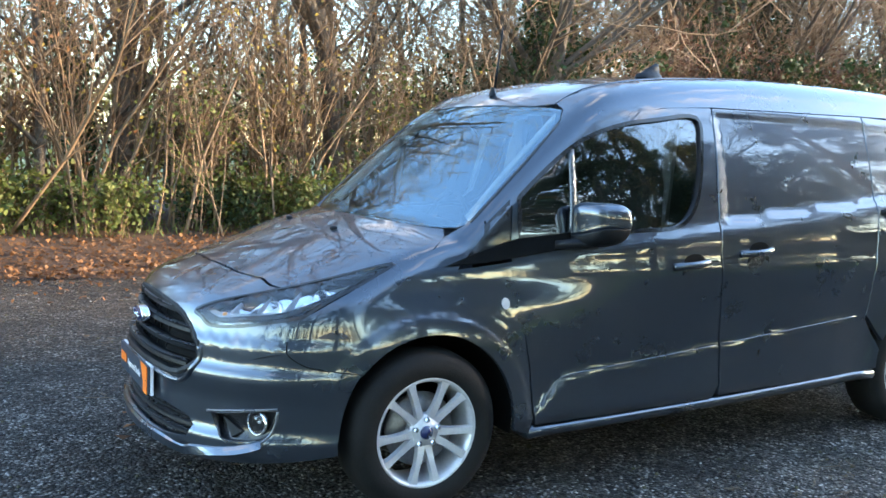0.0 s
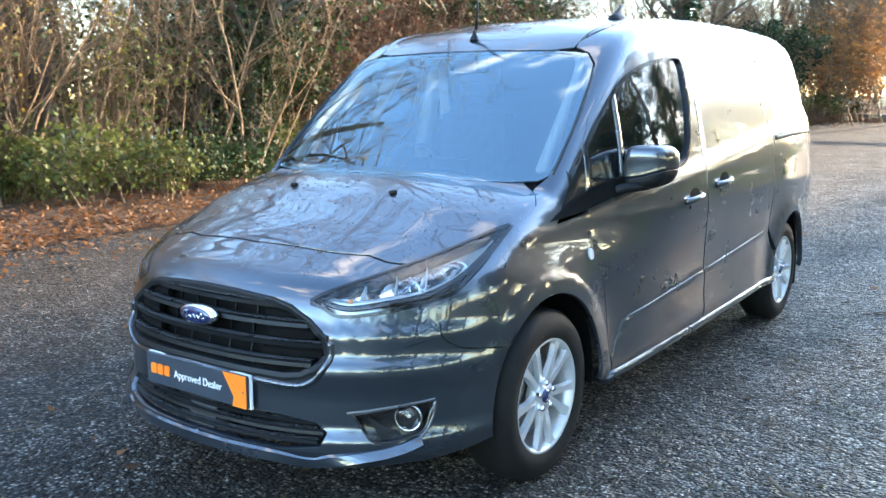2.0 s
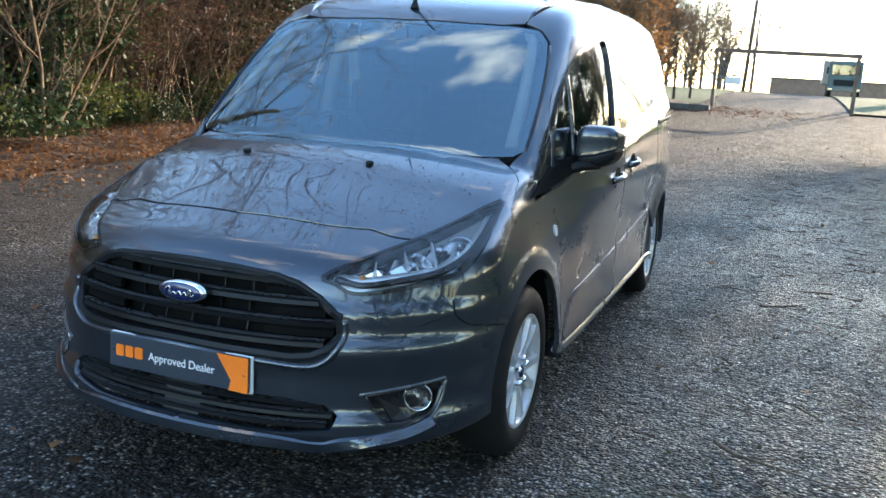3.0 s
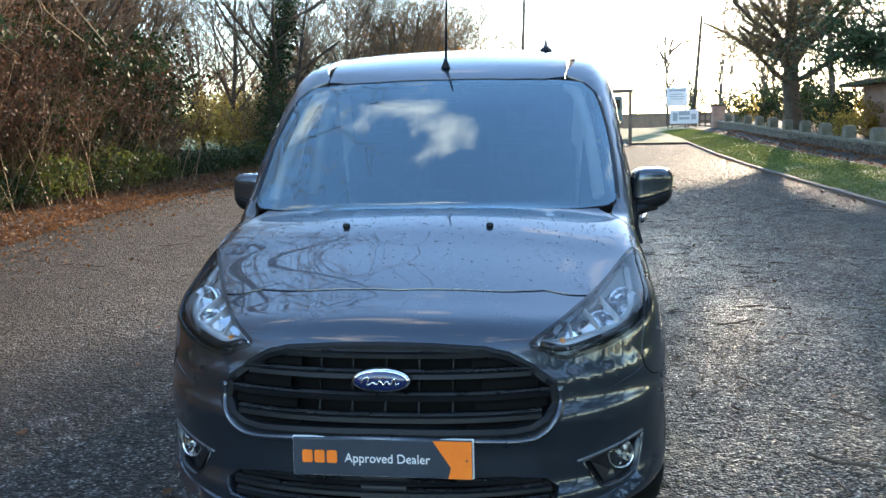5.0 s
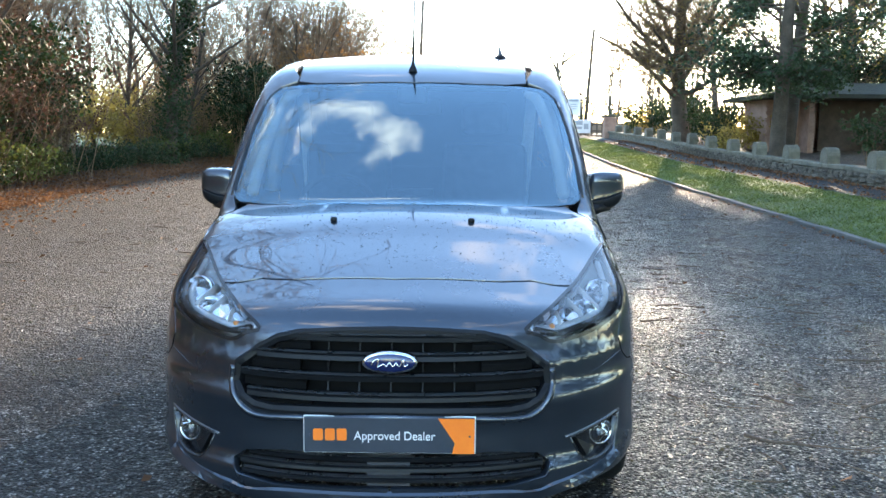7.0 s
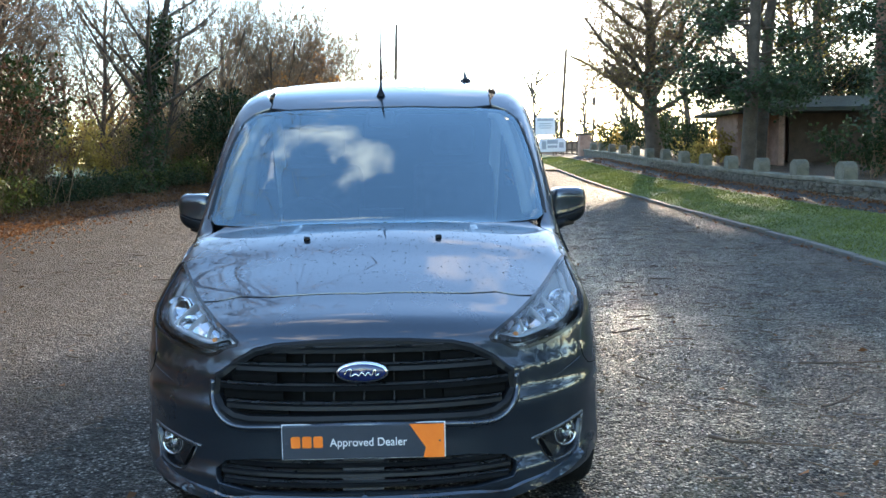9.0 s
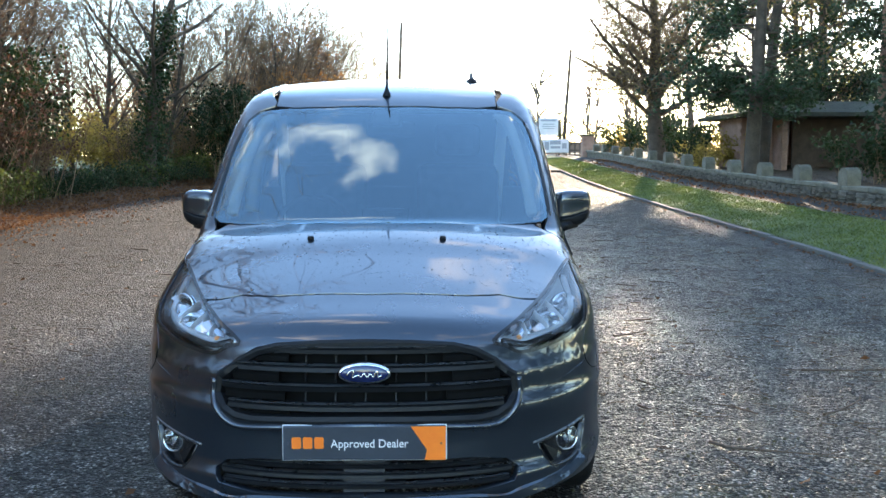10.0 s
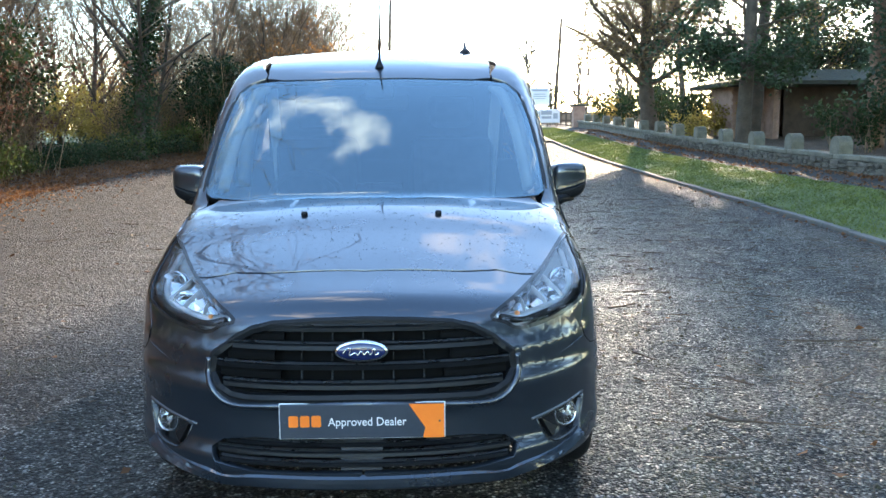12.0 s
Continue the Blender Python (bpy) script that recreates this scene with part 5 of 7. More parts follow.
piece("dashboard", dash_v, dash_f, CABIN, van)
part("console_screen", boxed(-0.11, 0.56, 1.04, 0.11, 0.585, 1.13, bevel=0.008), GLOSS, van)
wheel_c, tilt = np.array((-0.37, 0.76, 1.01)), radians(62)
sw = new("steering_wheel")
sw.parent = van
ringp = [wheel_c + (0.185 * math.cos(a), -0.185 * math.sin(a) * math.cos(tilt) * -0.5, 0.185 * math.sin(a) * math.sin(tilt)) for a in np.linspace(0, 2 * math.pi, 33)]
piece("ring", *tube(ringp, 0.015, 8, False), CABIN, sw)
part("boss", boxed(-0.44, 0.745, 0.97, -0.30, 0.79, 1.04, bevel=0.015), CABIN, sw)
for x0, x1 in ((-0.545, -0.43), (-0.31, -0.195)):
    part("spoke", boxed(x0, 0.758, 0.995, x1, 0.772, 1.025, bevel=0.005), CABIN, sw)
for x in (-0.37, 0.37):
    seat = new("seat")
    seat.parent = van
    seat["label"] = "dark cloth seat with headrest"
    part("cushion", boxed(x - 0.24, 0.85, 0.55, x + 0.24, 1.35, 0.75, bevel=0.05), CLOTH, seat)
    part("backrest", boxed(x - 0.23, 1.30, 0.70, x + 0.23, 1.44, 1.34, bevel=0.06), CLOTH, seat)
    part("headrest", boxed(x - 0.13, 1.36, 1.38, x + 0.13, 1.46, 1.56, bevel=0.04), CLOTH, seat)
for s in (1, -1):
    pts = np.array([(0.80, 1.44, 1.06), (0.765, 1.45, 1.30), (0.70, 1.46, 1.58)]) * (s, 1, 1)
    piece("pillar_trim", *sweep(spline(pts, 4), [(-s, -0.6, 0)] * 9, [(-0.02, -0.05), (0.0, -0.045), (0.0, 0.045), (-0.02, 0.05)]), PALE, van, "pale grey pillar trim")
    pts = np.array([(0.665, 0.27, 1.12), (0.645, 0.45, 1.30), (0.60, 0.70, 1.52), (0.55, 0.80, 1.58)]) * (s, 1, 1)
    piece("pillar_trim", *tube(spline(pts, 4), 0.026, 8), PALE, van, "pale grey pillar trim")
    bm = boxed(-0.03, -0.01, -0.35, 0.03, 0.01, 0.35)
    bmesh.ops.transform(bm, matrix=pose(s * 0.60, 1.40, 1.25, 0, 4 * s, 0), verts=bm.verts)
    part("seat_belt", bm, PALE, van, "pale seat belt")
part("rear_mirror", boxed(-0.10, 0.80, 1.47, 0.14, 0.83, 1.55, bevel=0.015), CABIN, van)
part("sensor_pod", boxed(-0.07, 0.70, 1.52, 0.07, 0.84, 1.60, bevel=0.02), CABIN, van)

# Water drops on the bonnet
drng = np.random.default_rng(5)
n = 1700
dxy = np.stack([drng.uniform(-0.70, 0.70, n), -0.57 + 0.62 * drng.uniform(0, 1, n) ** 0.75], 1)
dxy = dxy[np.abs(dxy[:, 0]) < 0.60 + 0.30 * (dxy[:, 1] + 0.5)]
dp = on_skin(dxy, "top", 0.0)
DV, DF = [], []
for i, p in enumerate(dp):
    r = 0.0008 + 0.0022 * drng.uniform() ** 3
    o = len(DV)
    for ring, (k, h) in enumerate(((1.0, -0.0005), (0.8, 0.45 * r), (0.3, 0.75 * r))):
        for a in range(6):
            DV.append((p[0] + k * r * math.cos(a * math.pi / 3), p[1] + 1.25 * k * r * math.sin(a * math.pi / 3), p[2] + h - 0.0 * ring))
    for ring in range(2):
        for a in range(6):
            b = (a + 1) % 6
            DF.append((o + ring * 6 + a, o + ring * 6 + b, o + ring * 6 + 6 + b, o + ring * 6 + 6 + a))
    DF.append(tuple(o + 12 + a for a in range(6)))
WATER = surface("water_drops", (0.02, 0.022, 0.025), (0.05, 0.053, 0.058), 10, 100, 0.05, 0.02, bump=0.0, spec=0.5)
tagged(piece("water_drops", DV, DF, WATER), "rain drops beaded on the dark grey bonnet", "water drops", kind="stuff")


# Plants
def rods(paths, sides=3):
    """One mesh of many thin tapering rods, all with as many points: (points, radii) each."""
    P = np.array([q for q, _ in paths])
    R = np.array([r for _, r in paths])[:, :, None, None]
    T = np.gradient(P, axis=1)
    T /= np.linalg.norm(T, axis=2, keepdims=True) + 1e-9
    up = np.where(np.abs(T[:, :1, 2:]) < 0.9, (0, 0, 1.0), (1.0, 0, 0))
    A = np.cross(T, up)
    A /= np.linalg.norm(A, axis=2, keepdims=True) + 1e-9
    B = np.cross(A, T)
    w = 2 * math.pi * np.arange(sides) / sides
    V = P[:, :, None] + R * (np.cos(w)[:, None] * A[:, :, None] + np.sin(w)[:, None] * B[:, :, None])
    n, m = P.shape[:2]
    base = (np.arange(n)[:, None, None] * m + np.arange(m - 1)[None, :, None]) * sides
    k = np.arange(sides)[None, None]
    F = np.stack([base + k, base + sides + k, base + sides + (k + 1) % sides, base + (k + 1) % sides], -1)
    return V.reshape(-1, 3), F.reshape(-1, 4)


def branch(rng, start, way, length, radius, bend=0.25, lift=0.1, steps=5):
    pts, d = [np.array(start, float)], np.array(way, float)
    for _ in range(steps):
        d = d + rng.normal(0, bend, 3) / math.sqrt(steps) + (0, 0, lift / steps)
        d /= np.linalg.norm(d)
        pts.append(pts[-1] + d * length / steps)
    return np.array(pts), np.linspace(radius, radius * 0.35, steps + 1)


def grown(rng, start, way, length, radius, levels, kids, spread=0.7, shrink=0.6, bend=0.25, lift=0.15, first=0.3, thin=0.5, steps=4):
    """A branch and all that springs from it: (level, points, radii)."""
    pts, rad = branch(rng, start, way, length, radius, bend, lift, steps)
    out = [(levels, pts, rad)]
    if levels:
        for _ in range(kids[-levels] if levels <= len(kids) else kids[0]):
            s = rng.uniform(first, 1.0) * (len(pts) - 1.001)
            i = int(s)
            at = pts[i] + (pts[i + 1] - pts[i]) * (s - i)
            d = pts[i + 1] - pts[i]
            d = d / np.linalg.norm(d)
            side = rng.normal(0, 1, 3)
            side -= d * side.dot(d)
            side /= np.linalg.norm(side) + 1e-9
            w = d * (1 - spread * 0.5) + side * spread
            out += grown(rng, at, w / np.linalg.norm(w), length * shrink * rng.uniform(0.6, 1.15), max(rad[i] * thin, 0.0022), levels - 1, kids, spread, shrink, bend, lift, first, thin, steps)
    return out


def blades(rng, places, size, flat=0.0, long=1.6):
    """Small four-cornered leaves at places."""
    n = len(places)
    a = rng.normal(0, 1, (n, 3))
    a[:, 2] *= 1 - flat
    a /= np.linalg.norm(a, axis=1)[:, None]
    b = rng.normal(0, 1, (n, 3))
    if flat:
        b[:, 2] *= 1 - flat
    b -= a * (a * b).sum(1)[:, None]
    b /= np.linalg.norm(b, axis=1)[:, None] + 1e-9
    s = size * rng.uniform(0.6, 1.3, (n, 1))
    p = np.asarray(places)
    nrm = np.cross(a, b) * s * 0.18
    v = np.stack([p - a * s * long / 2, p + b * s / 2 + nrm, p + a * s * long / 2, p - b * s / 2 + nrm], 1).reshape(-1, 3)
    f = np.arange(n * 4).reshape(-1, 4)
    return v, f


def quick(name, v, f, material, smooth=False):
    """A mesh from arrays of corners and four-cornered faces."""
    me = bpy.data.meshes.new(name)
    v, f = np.asarray(v, np.float32), np.asarray(f, np.int32)
    me.vertices.add(len(v)), me.loops.add(f.size), me.polygons.add(len(f))
    me.vertices.foreach_set("co", v.ravel())
    me.loops.foreach_set("vertex_index", f.ravel())
    me.polygons.foreach_set("loop_start", np.arange(0, f.size, f.shape[1], dtype=np.int32))
    if smooth:
        me.polygons.foreach_set("use_smooth", np.ones(len(f), bool))
    me.update(calc_edges=True)
    me.materials.append(material)
    return me


def child(name, me, parent, label=""):
    ob = new(name, me)
    ob.parent = parent
    if label:
        ob["label"] = label
    return ob


def bush(seed, height, width, stems, leaf_count, leaf_mat, leaf_size, leaf_low, leaf_high, name, label, twig_kids=(7, 4), stem_r=0.02, group="hedge shrubs"):
    """A thicket of upright bare stems with leaves between."""
    rng = np.random.default_rng(seed)
    paths, spots = [], []
    for _ in range(stems):
        a, r = rng.uniform(0, 2 * math.pi), width * math.sqrt(rng.uniform(0, 1)) / 2
        lean = rng.normal(0, 0.22, 2)
        h = height * rng.uniform(0.55, 1.1)
        g = grown(rng, (r * math.cos(a), r * math.sin(a), -0.1), np.array((lean[0], lean[1], 1.0)) / math.hypot(1, np.linalg.norm(lean)), h, stem_r * rng.uniform(0.4, 1.3), 2, twig_kids, 0.6, 0.42, 0.22, 0.25, 0.25, 0.45, 3)
        paths += [(p, q) for _, p, q in g]
        spots += [p[rng.integers(1, len(p))] for _, p, _ in g]
    t = thing(name, label, "shrub", group)
    v, f = rods(paths)
    child("brushwood", quick("brushwood", v, f, TWIG), t, "bare brown stems and twigs")
    if leaf_count:
        spots = np.array(spots)
        spots = spots[(spots[:, 2] > leaf_low * height) & (spots[:, 2] < leaf_high * height)]
        at = spots[rng.integers(0, len(spots), leaf_count)] + rng.normal(0, 0.09, (leaf_count, 3))
        at[:, 2] = np.maximum(at[:, 2], 0.03)
        v, f = blades(rng, at, leaf_size, 0.0, 1.3)
        child("foliage", quick("foliage", v, f, leaf_mat), t)
    return t


def bare_tree(seed, height, radius, label, lean=(0.0, 0.0), forks=1, levels=4, kids=(9, 6, 5, 4), spread=0.75, ivy=0, material=None, name="bare_tree", group="", low=0.35, buds=None, fine=0.006, bend=0.16):
    rng = np.random.default_rng(seed)
    t = thing(name, label, "tree", group)
    wood, twigs = [], []
    for k in range(forks):
        w = np.array((lean[0] + (0.0 if forks == 1 else (-0.13, 0.02, 0.05)[k]), lean[1], 1.0))
        g = grown(rng, (0, 0, -0.15), w / np.linalg.norm(w), height * (0.72 if k == 0 else 0.64), radius, levels, kids, spread, 0.52, bend, 0.35, low, 0.4)
        for lv, p, q in g:
            (wood if lv >= levels - 1 else twigs).append((p, np.maximum(q, fine)))
    v, f = rods(wood, 9)
    child("trunk", quick("trunk", v, f, material or BARK, True), t)
    v, f = rods(twigs, 3)
    child("crown", quick("crown", v, f, TWIG), t, "bare brown twigs")
    if ivy:
        main = wood[0][0]
        s = rng.uniform(0, 0.75, ivy) * (len(main) - 1.001)
        i = s.astype(int)
        at = main[i] + (main[i + 1] - main[i]) * (s - i)[:, None] + rng.normal(0, 1, (ivy, 3)) * (radius * 1.25, radius * 1.25, 0.1)
        v, f = blades(rng, at, 0.075, 0, 1.2)
        child("ivy", quick("ivy", v, f, IVY), t, "dark ivy on the trunk")
    if buds:
        mat, count, size = buds
        ends = np.array([p[-1] for p, _ in twigs] + [p[2] for p, _ in twigs])
        at = ends[rng.integers(0, len(ends), count)] + rng.normal(0, 0.18, (count, 3))
        v, f = blades(rng, at, size, 0, 1.6)
        child("foliage", quick("foliage", v, f, mat), t)
    return t


def evergreen(seed, height, radius, crown_r, low, count, label, material=None, leaf=None, size=0.16, droop=-0.15, name="evergreen_tree", heavy=1.0):
    rng = np.random.default_rng(seed)
    t = thing(name, label, "tree")
    trunk = branch(rng, (0, 0, -0.15), (0, 0, 1), height, radius, 0.05, 0.1, 8)
    v, f = rods([trunk], 10)
    child("trunk", quick("trunk", v, f, material or BARK, True), t)
    limbs, spots = [], []
    for _ in range(46):
        z = low + (height * 0.97 - low) * rng.uniform(0, 1) ** heavy
        a = rng.uniform(0, 2 * math.pi)
        reach = crown_r * (1 - 0.75 * max((z - low) / (height - low), 0) ** 1.3) * rng.uniform(0.6, 1.1)
        g = grown(rng, (0, 0, z), (math.cos(a), math.sin(a), 0.1), reach, 0.05, 2, (7, 4), 0.7, 0.4, 0.2, droop, 0.25, 0.45)
        limbs += [(p, q) for _, p, q in g]
        spots += [p[j] for lv, p, _ in g for j in ((2, 3, 4) if lv < 2 else (3, 4))]
    v, f = rods(limbs, 3)
    child("branchwork", quick("branchwork", v, f, BARK), t)
    spots = np.array(spots)
    at = spots[rng.integers(0, len(spots), count)] + rng.normal(0, 0.16, (count, 3)) * (1, 1, 0.7)
    v, f = blades(rng, at, size, 0.3, 1.8)
    child("crown", quick("crown", v, f, leaf or YEW), t, "dark evergreen foliage")
    return t


def set_at(ob, x, y, z, turn=0.0, scale=1.0):
    ob.matrix_basis = pose(x, y, z, 0, 0, turn) @ Matrix.Diagonal((scale, scale, scale, 1))
    return ob


def placed(ob, x, y, z, turn=0.0, scale=1.0):
    c = copy_thing(ob, pose(x, y, z, 0, 0, turn))
    c.scale = (scale, scale, scale)
    return c


rng = np.random.default_rng(7)
# Hedge along the road's far side
kinds = [
    bush(11, 3.0, 1.6, 22, 800, IVY, 0.05, 0.05, 0.75, "hedge_shrub", "bare thorn shrub with dark ivy between its stems", (8, 4), 0.022),
    bush(12, 3.3, 1.4, 26, 330, DEADLEAF, 0.045, 0.1, 0.9, "hedge_shrub", "thicket of bare brown upright stems with few dead leaves", (8, 4), 0.024),
    bush(13, 2.7, 1.8, 26, 1000, BRAMBLE, 0.05, 0.0, 0.8, "hedge_shrub", "tangle of bramble and bare stems with yellow-green leaves", (8, 4), 0.018),
    bush(14, 3.6, 1.5, 20, 260, GOLDLEAF, 0.045, 0.15, 0.85, "hedge_shrub", "tall bare hazel stems with a few yellow leaves", (8, 4), 0.026),
]
y = -8.0
while y < 36:
    if 20.3 < y < 28.0:
        y += 0.95
        continue
    for row in range(2):
        k = kinds[int(rng.integers(0, 4))] if y < 11 else kinds[(0, 3, 0, 1)[int(rng.integers(0, 4))]]
        x = float(left_x(y)) - 1.9 - 1.2 * row + rng.normal(0, 0.25)
        yy = y + rng.normal(0, 0.3)
        placed(k, x, yy, float(rise(yy)) + 0.30, rng.uniform(0, 360), rng.uniform(0.85, 1.15) if y < 11 else rng.uniform(0.5, 0.9))
    y += 0.95
for i, k in enumerate(kinds):
    set_at(k, float(left_x(-9.0)) - 1.8 - 0.5 * i, -9.0 - 0.6 * i, 0.1)
low = bush(21, 0.75, 1.1, 18, 800, BRAMBLE, 0.052, 0.0, 1.2, "bramble", "low bramble with broad yellow-green leaves on leaf litter", (4, 2), 0.006, "brambles")
low2 = bush(22, 0.55, 1.2, 16, 900, IVY, 0.05, 0.0, 1.2, "ground_ivy", "low dark ivy and weeds under the hedge", (4, 2), 0.005, "ground ivy")
set_at(low, float(left_x(-8.2)) - 1.0, -8.2, 0.08), set_at(low2, float(left_x(-7.5)) - 0.9, -7.5, 0.08)
y = -7.0
while y < 34:
    for row in range(2):
        x = float(left_x(y)) - (1.5 if y < 3 else 0.95) - 0.55 * row + rng.normal(0, 0.2)
        placed(low if rng.random() < (0.8 if y < 5 else 0.35) else low2, x, y + rng.normal(0, 0.2), float(rise(y)) + 0.26, rng.uniform(0, 360), rng.uniform(0.7, 1.2))
    y += 0.95

# Trees standing in and behind the hedge
thin_trees = [
    bare_tree(34, 8.0, 0.075, "slender bare ash with few crooked branches", levels=3, kids=(10, 5, 3), spread=0.7, low=0.2, fine=0.006, bend=0.22, group="hedge trees"),
    bare_tree(35, 9.5, 0.11, "bare hedge tree with open crooked branches", levels=3, kids=(15, 9, 5), spread=0.85, low=0.25, fine=0.006, bend=0.26, group="hedge trees"),
]
hedge_trees = [
    bare_tree(31, 9.0, 0.10, "slender bare tree with many fine upright twigs", levels=3, kids=(24, 10, 6), spread=0.6, low=0.15, fine=0.006, group="hedge trees"),
    bare_tree(32, 11.0, 0.17, "bare tree with ivy round its trunk", levels=4, kids=(14, 7, 5, 3), spread=0.65, ivy=3200, low=0.2, group="hedge trees"),
    bare_tree(33, 8.0, 0.07, "thin leaning bare sapling", lean=(0.2, 0.0), levels=3, kids=(19, 9, 5), spread=0.6, low=0.15, fine=0.006, group="hedge trees"),
]
spot = [(-0.5 + 1.15 * i, 1.7 + (i * 37 % 11) * 0.42) for i in range(-6, 32) if (i > 28 or i % 5 in (0, 2) or 8 < i < 18 or i % 2) and not (18 <= i <= 24 and i % 3)]
for i, (y, off) in enumerate(spot):
    k = hedge_trees[(i * 2 + i // 3) % 3 if y < 18 else (0, 2)[i % 2]]
    x = float(left_x(y)) - off
    if y < 11 and i > 4:
        placed(thin_trees[i % 2], x, y, float(rise(y)) + 0.32, rng.uniform(0, 360), rng.uniform(0.75, 1.15))
    elif 3 <= i < 5:
        set_at(thin_trees[i - 3], x, y, float(rise(y)) + 0.15, 80 * i)
    elif i < 3:
        set_at(hedge_trees[i], x, y, float(rise(y)) + 0.15, 80 * i)
    else:
        placed(k, x, y, float(rise(y)) + 0.32, rng.uniform(0, 360), rng.uniform(0.8, 1.25))
for i in range(16):
    y = 6 + 2.2 * i
    x = float(left_x(min(y, 31.0))) - 9.0 - 3.0 * rng.random() + (0.35 * (y - 30) if y > 30 else 0)
    placed((hedge_trees[0], thin_trees[1])[i % 2], x, y, float(rise(y)), rng.uniform(0, 360), rng.uniform(0.9, 1.3))

for x, y, a in ((-11.0, 12.5, 10), (-11.5, 15.0, 100), (-12.0, 17.5, 200), (-10.9, 19.6, 300)):
    placed(hedge_trees[0], x, y, float(rise(y)) + 0.2, a, 1.2)
for x, y, a, k in ((-8.3, 0.6, 20, 1.45), (-8.6, 3.8, 150, 1.5), (-8.4, 7.0, 260, 1.4)):
    placed(thin_trees[1], x, y, float(rise(y)) + 0.2, a, k)
ivied = bare_tree(81, 10.5, 0.20, "old bare tree thickly wrapped in dark ivy", levels=4, kids=(13, 7, 5, 3), spread=0.75, ivy=6000, low=0.25, group="hedge trees")
set_at(ivied, -8.6, 24.8, 0.6)
placed(ivied, -9.4, 14.5, 0.4, 140, 0.9), placed(ivied, -8.2, 6.8, 0.3, 60, 0.8), placed(ivied, -8.6, 0.2, 0.3, 200, 0.6)
for x, y, s in ((-9.2, 13.0, 1.0), (-9.4, 11.8, 1.1), (-9.5, 15.6, 1.0)):
    placed(kinds[0], x, y, float(rise(y)) + 0.3, rng.uniform(0, 360), s)

thicket = bush(15, 3.0, 1.5, 16, 5200, IVY, 0.075, 0.0, 1.05, "ivy_thicket", "dense dark ivy grown over dead stems in the hedge", (7, 4), 0.02)
set_at(thicket, -6.9, 28.4, 0.75)
russet = bush(16, 3.2, 1.3, 18, 1700, RUSSETLEAF, 0.046, 0.1, 1.0, "beech_shrub", "hedge beech holding dull red-brown dead leaves", (7, 4), 0.015)
set_at(russet, float(left_x(19.0)) - 1.3, 19.0, 0.4)
for x, y, s in ((-6.5, 29.5, 0.95), (-9.9, 17.5, 1.1), (-9.4, 12.6, 1.05), (-8.8, 8.0, 1.0), (-9.6, 14.6, 1.1)):
    placed(thicket, x, y, float(rise(y)) + 0.2, rng.uniform(0, 360), s)
for x, y, s in ((-9.9, 16.3, 1.0), (-9.3, 11.4, 0.9), (-10.6, 18.4, 1.1), (-9.4, 18.8, 1.0), (-9.6, 15.4, 0.9), (-9.0, 13.0, 1.0), (-8.7, 9.4, 0.9), (-10.2, 16.2, 1.15), (-9.6, 13.8, 1.1), (-9.2, 11.2, 1.1), (-9.8, 15.0, 1.15), (-9.0, 10.2, 1.1)):
    placed(russet, x, y, float(rise(y)) + 0.25, rng.uniform(0, 360), s)
golden = bush(17, 2.2, 2.2, 16, 2600, GOLDLEAF, 0.09, 0.0, 1.1, "golden_bush", "low bush with golden-yellow leaves in the field beyond the hedge", (6, 3), 0.012, "field bushes")
set_at(golden, -11.6, 30.5, 0.5)
for x, y, s in ((-13.2, 32.5, 1.0), (-11.4, 34.0, 1.1), (-14.6, 34.0, 1.2), (-12.6, 36.5, 1.2), (-15.5, 37.5, 1.1), (-10.6, 37.0, 1.0), (-16.5, 33.0, 1.2)):
    placed(golden, x, y, float(rise(y)), rng.uniform(0, 360), s)
# scrub in the field behind the hedge
for i in range(22):
    y = -14 + 2.1 * i
    placed((golden, kinds[1], kinds[3], russet)[i % 4], -17.5 - 4.0 * rng.random(), y, float(rise(y)), rng.uniform(0, 360), rng.uniform(0.8, 1.25))
# thin trees where the hedge turns in towards the barrier
for x, y, s in ((-7.6, 32.0, 0.95), (-7.0, 33.2, 1.0), (-6.2, 33.8, 0.85), (-5.6, 35.4, 0.95), (-4.9, 36.2, 0.8), (-4.4, 38.4, 0.85), (-3.7, 39.6, 0.7), (-3.2, 41.5, 0.65), (-8.2, 34.6, 1.1), (-6.6, 37.0, 1.0), (-5.4, 40.0, 0.9)):
    placed(hedge_trees[0 if s < 0.96 else 2], x, y, float(rise(y)) - 0.05, rng.uniform(0, 360), s)

# Trees in the garden to the right, and up the road
# small leaves in gold: the backlit glow of the crown put into their colour
big = bare_tree(41, 11.5, 0.42, "big bare tree with crooked limbs behind the low wall", forks=1, levels=4, kids=(30, 11, 8, 5), spread=1.0, low=0.24, bend=0.24, name="big_tree", buds=(GOLDLEAF, 9000, 0.05), fine=0.006)
set_at(big, 11.0, 38.0, 1.0, 0)
yew = evergreen(42, 10.0, 0.27, 2.9, 2.7, 15000, "dark yew with hanging boughs behind the low wall", size=0.085, droop=-0.12, heavy=2.4)
set_at(yew, 11.3, 27.0, 0.8)
placed(yew, 18.4, 37.4, 1.1, 220, 1.15)
pine = evergreen(43, 15.0, 0.30, 3.4, 5.2, 22000, "tall pine with ruddy bark behind the low wall", material=REDBARK, size=0.085)
set_at(pine, 14.6, 24.5, 0.8)
wide = bare_tree(44, 12.0, 0.22, "bare garden tree with spreading brown twigs", levels=4, kids=(12, 7, 6, 4), spread=0.9, low=0.25, group="garden trees", buds=(GOLDLEAF, 3000, 0.06))
